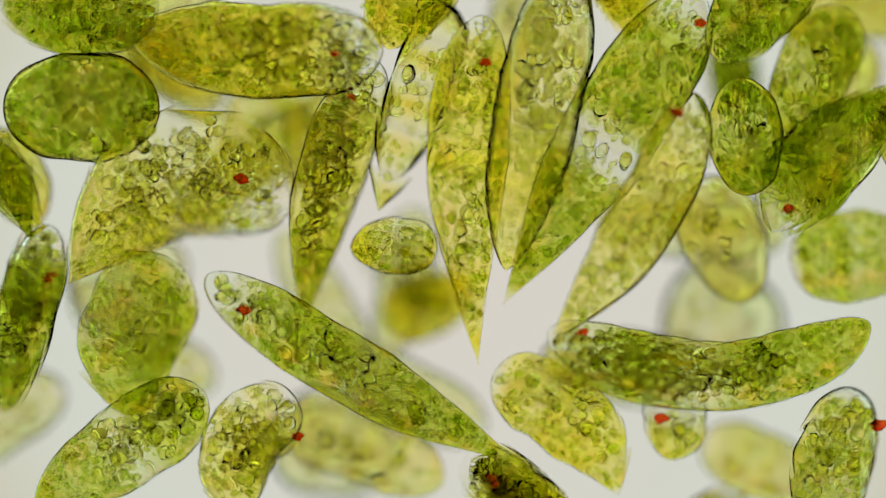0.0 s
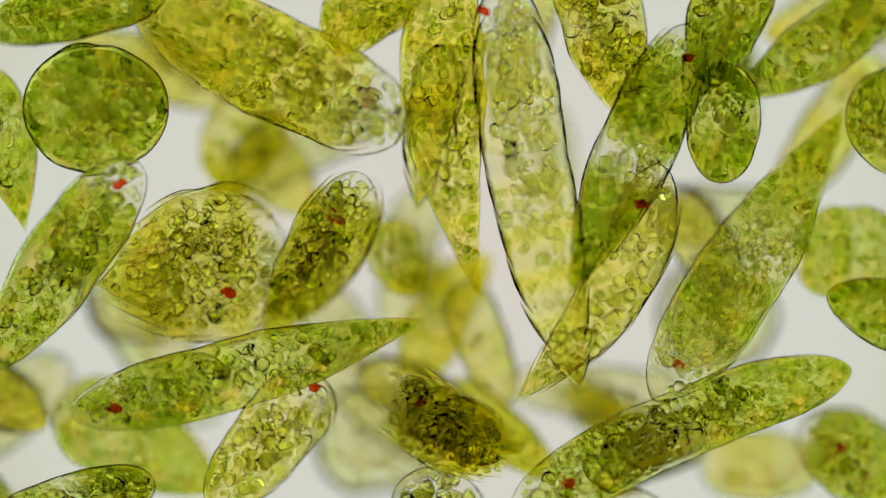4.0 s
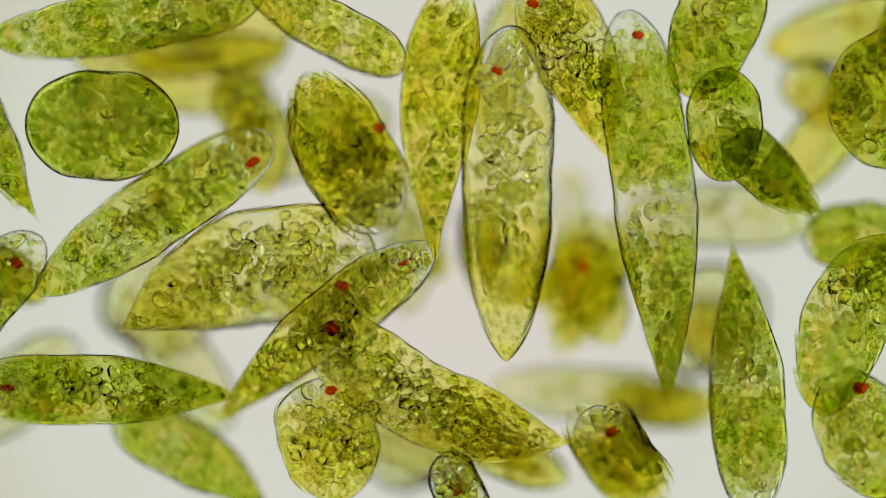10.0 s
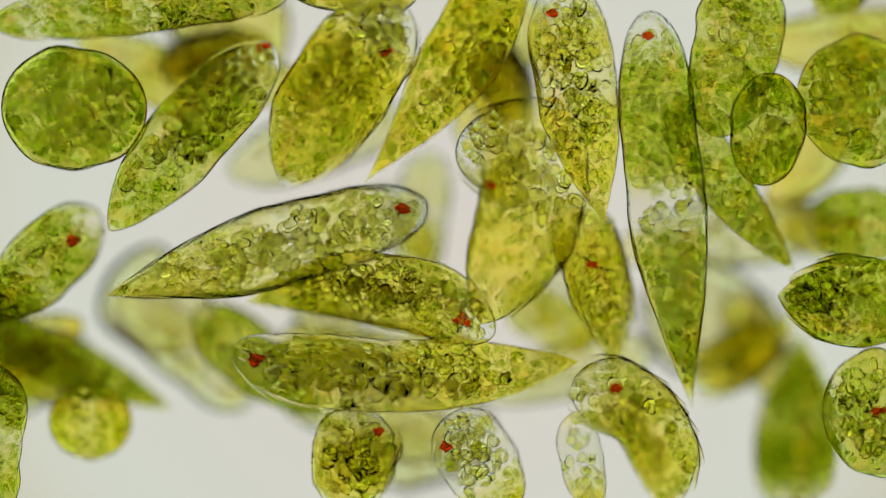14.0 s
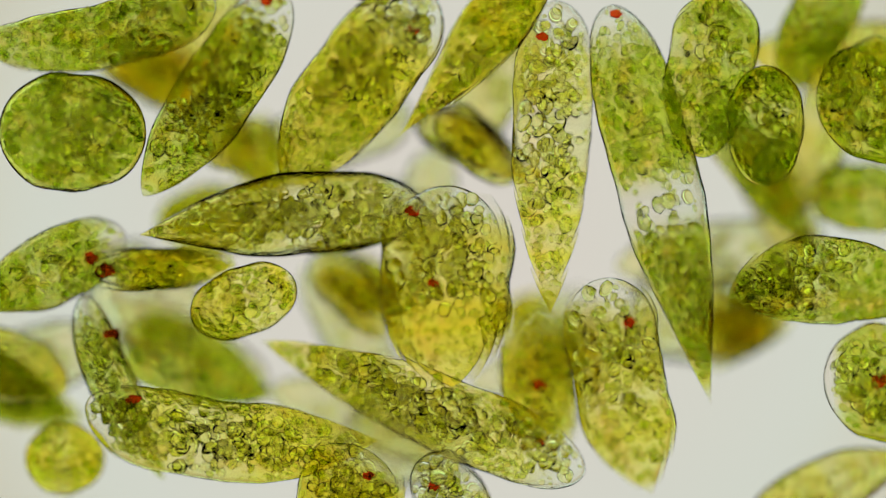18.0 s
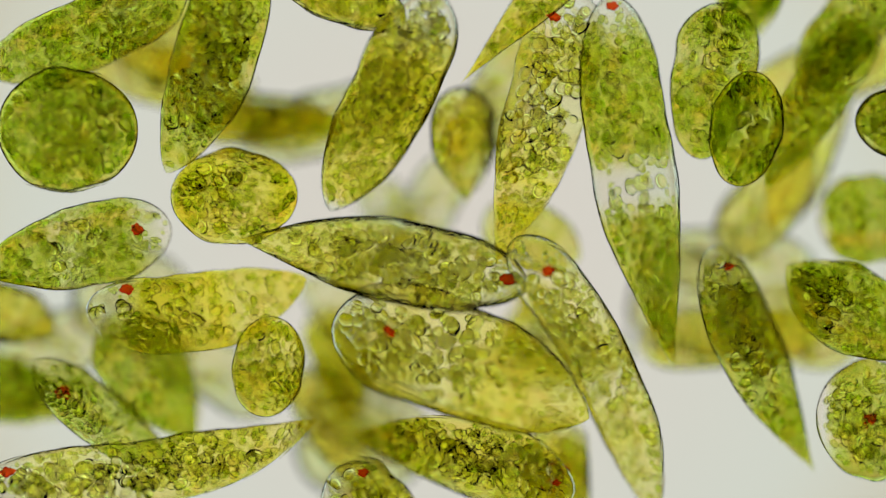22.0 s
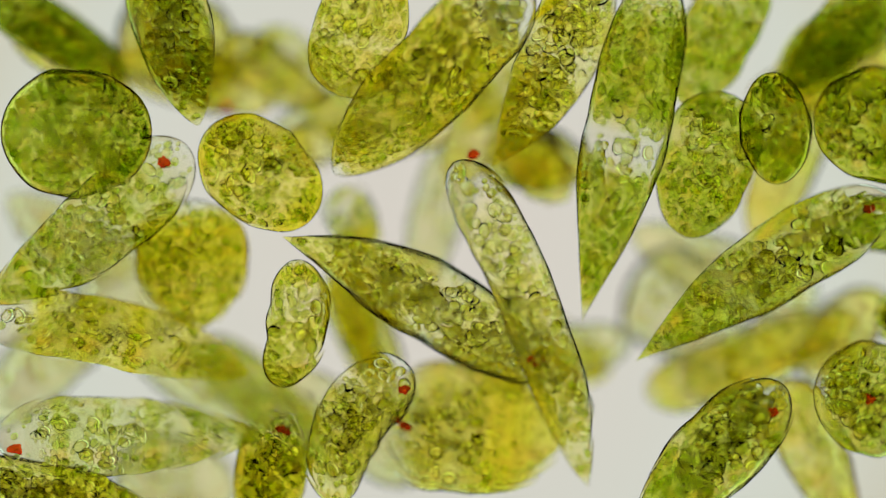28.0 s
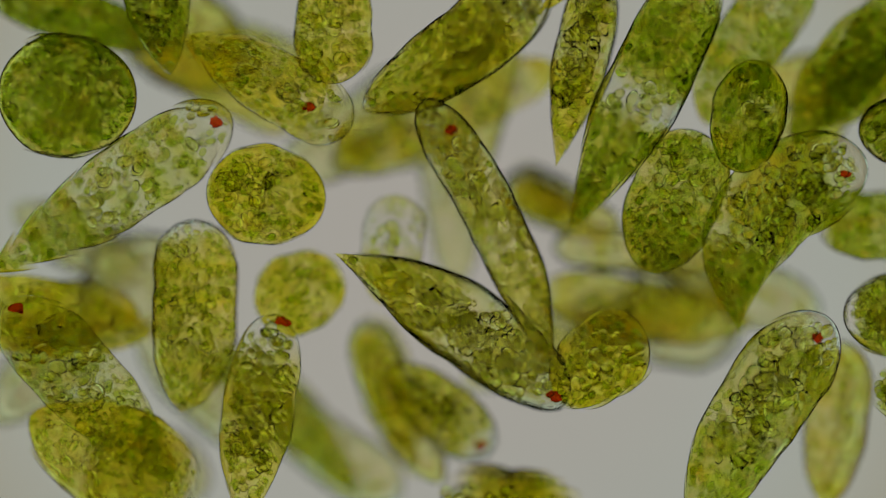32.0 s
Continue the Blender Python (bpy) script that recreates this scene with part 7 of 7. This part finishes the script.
    swim(cell_nf, [
        (0, 21.1, -23.9, 30.7, -23.9, 42.7, -26.3, 10.8, -21.2),
        (3, -0.5, -19.1, 6.7, -28.7, 17.5, -43.1, 12, -19.5),
        (6, 9.1, 22.9, 9.1, 13.3, 10.3, -2.3, 10.8, -21.2),
        (9, 25.9, 13.3, 28.3, -1.1, 27.1, -15.5, 13.2, -21.2),
        (11, 27.1, -4.7, 31.9, -11.9, 40.3, -19.1, 14.4, -21.2),
        (13, 7.9, 45.7, 12.7, 37.3, 17.5, 26.5, 14.4, -19.5),
        (16, 0.7, 33.7, 9.1, 27.7, 19.9, 19.3, 10.8, -17.7),
        (19, -0.5, 24.1, 5.5, 16.9, 12.7, 8.5, 10.8, -14.2),
        (21, 13.9, 4.9, 23.5, 1.3, 33.1, -2.3, 14.4, -21.2),
        (25, -17.3, 21.7, -6.5, 14.5, 1.9, 2.5, 14.4, -19.5),
        (28, 13.9, 24.1, 19.9, 18.1, 25.9, 10.9, 13.2, -21.2),
        (30, -22.1, 21.7, -5.3, 21.7, 13.9, 24.1, 9.6, -26.5),
        (32, 13.9, 14.5, 25.9, 8.5, 37.9, 4.9, 10.8, -24.7)])
    swim(cell_rk, [
        (0, 60.7, 45.7, 61.9, 34.9, 63.1, 24.1, 10.8, -37.1),
        (7.5, 60.7, 45.7, 61.9, 34.9, 65.5, 24.1, 10.8, -31.8),
        (9, 65.5, 34.9, 73.9, 24.1, 84.1, 19.1, 13.2, -3),
        (11, 53.5, 22.9, 64.3, 12.1, 74.5, 1.3, 12, -4),
        (13, 47.5, 36.1, 61.9, 12.1, 79.3, -8.9, 12, -6),
        (16, 49.9, 26.5, 57.1, 15.7, 64.3, 6.1, 10.8, -14.2),
        (17.5, 47.5, 28.9, 61.9, 12.1, 76.3, -3.5, 10.8, -23),
        (19, 71.5, 45.7, 76.3, 28.9, 79.9, 9.7, 13.2, -23),
        (21, 89.5, 50.5, 79.9, 34.9, 72.7, 13.3, 14.4, -12.4),
        (23, 91.9, 48.1, 78.7, 30.1, 65.5, 9.7, 13.2, -8),
        (25, 94.3, 45.7, 81.1, 28.9, 69.1, 10.9, 15.6, -8),
        (28, 95.5, 50.5, 82.3, 43.3, 69.1, 33.7, 14.4, -19.5),
        (30, 95.5, 45.7, 85.9, 33.7, 77.5, 19.3, 14.4, -10.7),
        (32, 95.5, 50.5, 83.5, 36.1, 73.9, 21.7, 15.6, -12.4)])
    swim(cell_vb, [
        (0, -118.1, -40.7, -130.1, -38.3, -142.1, -35.9, 15.6, 0),
        (11, -101.3, -41.9, -118.1, -39.5, -134.9, -35.9, 15.6, 0),
        (12, -59.9, -39.7, -82.1, -37.7, -104.9, -35.3, 13.2, 0),
        (12.5, -79.7, -31.1, -86.9, -38.3, -101.3, -43.1, 16.8, 0),
        (13, -91.7, -25.7, -96.5, -41.9, -90.5, -61.1, 19.2, 0),
        (13.5, -92.9, -23.9, -98.9, -40.7, -94.1, -61.1, 19.2, 0),
        (15.5, -90.5, -35.9, -95.3, -49.1, -92.9, -64.7, 18, 0),
        (16, -85.7, -41.3, -91.7, -52.7, -92.9, -65.9, 18, 0),
        (17.5, -91.7, -55.1, -98.9, -64.7, -103.7, -76.7, 18, 0)])
    swim(cell_ll, [
        (0, 33.1, -21.5, 45.1, -23.9, 59.5, -25.1, 10.8, -31.8),
        (6, 25.9, -31.1, 35.5, -38.3, 45.1, -43.1, 10.8, -37.1),
        (16, 59.5, -23.9, 66.7, -19.1, 73.9, -11.9, 12, -31.8),
        (19, 54.7, -19.1, 61.9, -16.7, 70.3, -14.3, 12, -33.5),
        (21, 48.7, -19.1, 60.7, -17.9, 77.5, -16.7, 13.2, -28.3),
        (23, 35.5, -21.5, 59.5, -19.1, 83.5, -17.9, 13.2, -24.7),
        (25, 33.1, -21.5, 57.1, -19.7, 83.5, -15.5, 14.4, -23),
        (28, 42.7, -31.1, 64.3, -23.9, 85.9, -14.3, 13.2, -26.5),
        (30, 21.1, -7.1, 43.9, -13.1, 64.3, -16.7, 13.2, -26.5),
        (32, 21.1, -8.3, 43.9, -13.1, 65.5, -15.5, 13.2, -24.7)])
    swim(cell_fa, [
        (0, -13.4, 32.8, -30.7, 23.2, -46.8, 11.6, 15.6, -28.3),
        (8, -11.3, 28.7, -30.1, 22.7, -48.4, 14.9, 15.6, -28.3),
        (16, -7.7, 29.4, -26.4, 22.8, -45.1, 16.3, 15.6, -28.3),
        (24, -3.6, 30.6, -23.2, 27.6, -42.4, 22.2, 15.6, -28.3),
        (32, -2.9, 38.4, -18.1, 25.4, -35.4, 15.7, 15.6, -28.3)])
    swim(cell_fb, [
        (0, -46.3, 30.2, -62.6, 40.3, -80.2, 48.4, 13.2, -29.1),
        (8, -43.4, 33.8, -62.4, 37.4, -80.5, 43.8, 13.2, -29.1),
        (16, -44.2, 27, -60.7, 36.8, -77.6, 46, 13.2, -29.1),
        (24, -38.4, 35.8, -57.6, 36.6, -76.6, 39.5, 13.2, -29.1),
        (32, -30.7, 25.7, -47.3, 35.8, -65.6, 41.8, 13.2, -29.1)])
    swim(cell_fc, [
        (0, 22.1, 63.5, 15.8, 46.4, 13.6, 28.4, 14.4, -26.5),
        (8, 20.3, 55.8, 13.8, 39, 9.2, 21.6, 14.4, -26.5),
        (16, 20.2, 51.8, 10.7, 36.4, 4.2, 19.4, 14.4, -26.5),
        (24, 18.7, 46.3, 11, 29.9, -0.6, 16, 14.4, -26.5),
        (32, 12.5, 46.7, 7.1, 29.5, 3.8, 11.8, 14.4, -26.5)])
    swim(cell_fd, [
        (0, -16.3, -26.6, -25.8, -11.4, -34.6, 4.4, 13.2, -30.9),
        (8, -12.7, -23.6, -26.4, -11.9, -37.9, 2, 13.2, -30.9),
        (16, -11.9, -33.8, -21.1, -18.4, -30.6, -3.1, 13.2, -30.9),
        (24, -2.6, -29.2, -15.8, -16.8, -31.1, -7.1, 13.2, -30.9),
        (28, -66.5, -4.7, -79.7, 2.5, -91.7, 10.9, 13.2, -30.9),
        (32, -64.1, -5.9, -77.3, 1.3, -90.5, 8.5, 13.2, -30.9)])
    swim(cell_fe, [
        (0, 51.1, -29, 31.9, -27.6, 12.7, -29.4, 12, -29.1),
        (8, 49.2, -31.9, 30, -31.4, 11, -28.1, 12, -29.1),
        (16, 43.6, -18.8, 25.1, -24.2, 7.3, -31.7, 12, -29.1),
        (24, 40.3, -21.6, 21.1, -23, 1.9, -20.4, 12, -29.1),
        (32, 39.6, -14.9, 21.2, -20.8, 4, -29.3, 12, -29.1)])
    swim(cell_ff, [
        (0, 74, 4.7, 52.3, 4.7, 31.1, 8.9, 14.4, -28.3),
        (8, 78.2, 7.2, 56.6, 7.9, 35, 8.3, 14.4, -28.3),
        (16, 79.4, 1.2, 57.8, 0.7, 36.5, -3.4, 14.4, -28.3),
        (24, 79.8, -6.7, 58.6, -2.9, 37.4, 1.7, 14.4, -28.3),
        (32, 80.5, -14.5, 60.5, -6.4, 42.2, 5.4, 14.4, -28.3)])
    swim(cell_fg, [
        (0, 89, 45.2, 83.2, 26.9, 79.4, 8, 14.4, -26.5),
        (8, 94, 39, 81.8, 24, 67.8, 10.8, 14.4, -26.5),
        (16, 88.6, 41, 80.4, 23.5, 69.7, 7.6, 14.4, -26.5),
        (24, 80.2, 39.2, 75.5, 20.6, 69.1, 2.5, 14.4, -26.5),
        (32, 84.4, 33, 72.1, 18.1, 61.8, 1.9, 14.4, -26.5)])
    swim(cell_fh, [
        (0, -80, -29.2, -96.1, -37.4, -109.9, -49.2, 15.6, -26.5),
        (8, -78.4, -20.2, -91.9, -32, -105.4, -43.9, 15.6, -26.5),
        (16, -73.2, -21.4, -90.5, -26.6, -106.2, -35.6, 15.6, -26.5),
        (24, -71.2, -14.3, -86.3, -24.1, -99.8, -36.1, 15.6, -26.5),
        (32, -70.2, -11.8, -83.4, -24, -95.8, -37, 15.6, -26.5)])
    swim(cell_fi, [
        (0, 9.2, -39, -9, -29.6, -26.2, -18.7, 14.4, -28.3),
        (8, 1, -48.1, -15, -35.3, -32.5, -24.8, 14.4, -28.3),
        (16, 2.2, -40.8, -17.5, -35.5, -37.2, -30.4, 14.4, -28.3),
        (24, -0.8, -46.3, -17.6, -34.7, -35.8, -25.3, 14.4, -28.3),
        (32, -8.4, -52.4, -25.8, -41.6, -40.9, -27.7, 14.4, -28.3)])
    swim(cell_fj, [
        (0, -48.1, -29.5, -64.7, -19.6, -79.1, -6.7, 14.4, -29.1),
        (8, -47.6, -39.7, -57.7, -23.3, -70.9, -9.2, 14.4, -29.1),
        (16, -38.9, -31.6, -54.7, -20.6, -71, -10.7, 14.4, -29.1),
        (24, -35.4, -36, -51.6, -25.6, -69.4, -18.1, 14.4, -29.1),
        (32, -37.1, -40.9, -52.2, -28.9, -64.6, -14, 14.4, -29.1)])
    swim(cell_fk, [
        (0, 102.2, 50.7, 84.2, 51.3, 66.4, 49, 14.4, -28.3),
        (8, 104.3, 49.4, 86.4, 47.4, 69, 42.3, 14.4, -28.3),
        (16, 101.6, 44.8, 83.8, 42.4, 65.6, 44.4, 14.4, -28.3),
        (24, 99.1, 42.9, 82.1, 36.9, 64.8, 31.8, 14.4, -28.3),
        (32, 101.4, 33.5, 83.4, 35.1, 65.5, 36.2, 14.4, -28.3)])
    swim(cell_fl, [
        (0, -5.2, 9.2, -8.6, -7.2, -11.9, -23.6, 12, -30.9),
        (8, -3.7, 17.4, -6.5, 0.8, -9.4, -15.7, 12, -30.9),
        (16, -1.9, 21.7, -4.4, 5, -5, -11.8, 12, -30.9),
        (24, 5.4, 20.2, -3.6, 5.9, -8.6, -10.3, 12, -30.9),
        (32, -1.1, 25.4, 1.7, 8.9, 3.2, -7.9, 12, -30.9)])
    swim(cell_kp, [
        (0, 23.5, 31.3, 24.1, 20.5, 24.7, 9.7, 8.4, -40.6),
        (6, 23.5, 30.1, 24.1, 19.3, 25.3, 8.5, 8.4, -31.8),
        (7, 24.1, 28.3, 24.7, 16.9, 25.9, 3.7, 9, -10.7),
        (7.5, 25.9, 25.6, 26.5, 12.7, 29.5, -0.5, 10.2, -8),
        (8.5, 27.1, 24.1, 27.7, 11.5, 30.7, -1.1, 10.2, -28.3),
        (10, 27.1, 16.9, 27.1, 4.9, 28.3, -7.1, 10.2, -40.6),
        (26, 25.9, -31.1, 22.3, -21.5, 19.3, -11.9, 10.2, -20),
        (27.5, 28.3, -35.9, 24.1, -26.9, 20.5, -17.3, 10.2, -8),
        (28.5, 33.6, -42.8, 27.1, -34.1, 21.7, -23.9, 10.2, -3),
        (29, 41.3, -50.3, 31.3, -39.5, 23.3, -29.3, 10.2, -2),
        (29.5, 45.7, -55.7, 37.9, -44.9, 31.3, -34.7, 10.2, -9),
        (30.2, 57.1, -62.3, 48.7, -53.9, 41.5, -46.7, 10.2, -14),
        (31, 73.9, -71.9, 65.5, -65.9, 57.1, -59.9, 10.2, -20),
        (32, 73.9, -74.3, 65.5, -68.3, 57.1, -62.3, 10.2, -20)])
    swim(cell_rm, [
        (0, 114.7, 76.9, 107.5, 67.3, 100.3, 57.7, 15, -13.3),
        (13, 97.9, 72.1, 90.7, 62.5, 83.5, 52.9, 15, -13.3),
        (17.5, 85.9, 60.1, 78.7, 48.1, 72.7, 34.9, 14.4, -17.7),
        (21, 94.3, 56.5, 85.9, 45.7, 76.3, 34.9, 15, -13.3),
        (24, 91.9, 57.7, 83.5, 45.7, 73.9, 31.3, 15, -13.3),
        (28, 95.5, 57.7, 84.7, 45.7, 72.7, 32.5, 15, -13.3),
        (30, 99.1, 56.5, 88.3, 44.5, 78.7, 30.1, 15, -13.3),
        (32, 100.3, 54.1, 91.3, 42.1, 82.3, 25.3, 15, -13.3)])
    swim(cell_fm, [
        (0, -64.9, 53.9, -55.3, 43.1, -48.1, 31.1, 22.8, -31.8),
        (12, -55.3, 58.7, -44.5, 49.1, -36.1, 37.1, 24, -31.8),
        (24, -69.7, 47.9, -57.7, 44.3, -45.7, 38.3, 22.8, -31.8),
        (32, -64.9, 51.5, -54.1, 44.3, -43.3, 35.9, 22.8, -31.8)])
    swim(cell_fn, [
        (0, 47.5, -9.5, 59.5, -14.3, 72.7, -17.9, 22.8, -33.5),
        (12, 43.9, -19.1, 55.9, -14.3, 67.9, -9.5, 24, -33.5),
        (24, 40.3, -4.7, 52.3, -11.9, 64.3, -20.3, 22.8, -33.5),
        (32, 37.9, -9.5, 49.9, -14.3, 63.1, -19.1, 22.8, -33.5)])
    swim(cell_fo, [
        (0, -77.3, -14.3, -66.5, -7.1, -54.5, -1.1, 21.6, -31.8),
        (12, -70.1, -4.7, -60.5, -11.9, -50.9, -20.3, 22.8, -31.8),
        (24, -79.7, -7.1, -66.5, -9.5, -53.3, -14.3, 22.8, -31.8),
        (32, -76.1, -9.5, -64.1, -7.1, -52.1, -3.5, 22.8, -31.8)])
    swim(cell_fp, [
        (0, -36.5, -38.3, -22.1, -41.9, -7.7, -43.1, 21.6, -34.4),
        (12, -17.3, -43.1, -2.9, -39.5, 11.5, -38.3, 22.8, -34.4),
        (24, -41.3, -39.5, -28.1, -43.1, -14.9, -46.7, 22.8, -34.4),
        (28, -70.1, -49.1, -56.9, -50.3, -43.7, -51.5, 22.8, -34.4),
        (32, -76.1, -46.7, -62.9, -47.9, -49.7, -49.1, 22.8, -34.4)])
    swim(cell_fr, [
        (0, 85.9, -74.3, 97.9, -67.1, 109.9, -59.9, 13.2, -15.9),
        (14, 83.5, -74.3, 97.9, -67.1, 109.9, -59.9, 13.2, -15.9),
        (16.4, 64.3, -55.1, 79.9, -44.9, 97.9, -36.5, 13.8, -15.9),
        (17.2, 63.1, -55.1, 78.7, -45.5, 97.9, -37.1, 13.8, -15.9),
        (18.2, 66.7, -62.3, 81.1, -53.9, 97.9, -46.7, 13.2, -15.9),
        (20, 85.9, -76.7, 97.9, -69.5, 109.9, -62.3, 13.2, -15.9),
        (32, 85.9, -76.7, 97.9, -69.5, 109.9, -62.3, 13.2, -15.9)])
    swim(cell_gs, [
        (0, -124.1, -55.1, -130.1, -64.7, -136.1, -74.3, 21.6, -12),
        (26.5, -101.3, -62.3, -109.7, -70.7, -118.1, -79.1, 21.6, -12),
        (28, -79.7, -62.3, -95.3, -67.1, -110.9, -74.3, 21.6, -9),
        (28.6, -54.5, -39.5, -68.9, -46.7, -86.9, -53.9, 20.4, -8),
        (29, -41.3, -29.9, -55.7, -37.1, -72.5, -44.3, 18.0, -8),
        (30, -46.1, -50.3, -60.5, -38.9, -80.9, -29.9, 19.8, -8),
        (31, -54.5, -50.3, -68.3, -41.9, -83.3, -31.1, 22.8, -8),
        (32, -52.7, -49.1, -69.5, -44.3, -86.9, -35.9, 22.8, -7)])


motions()
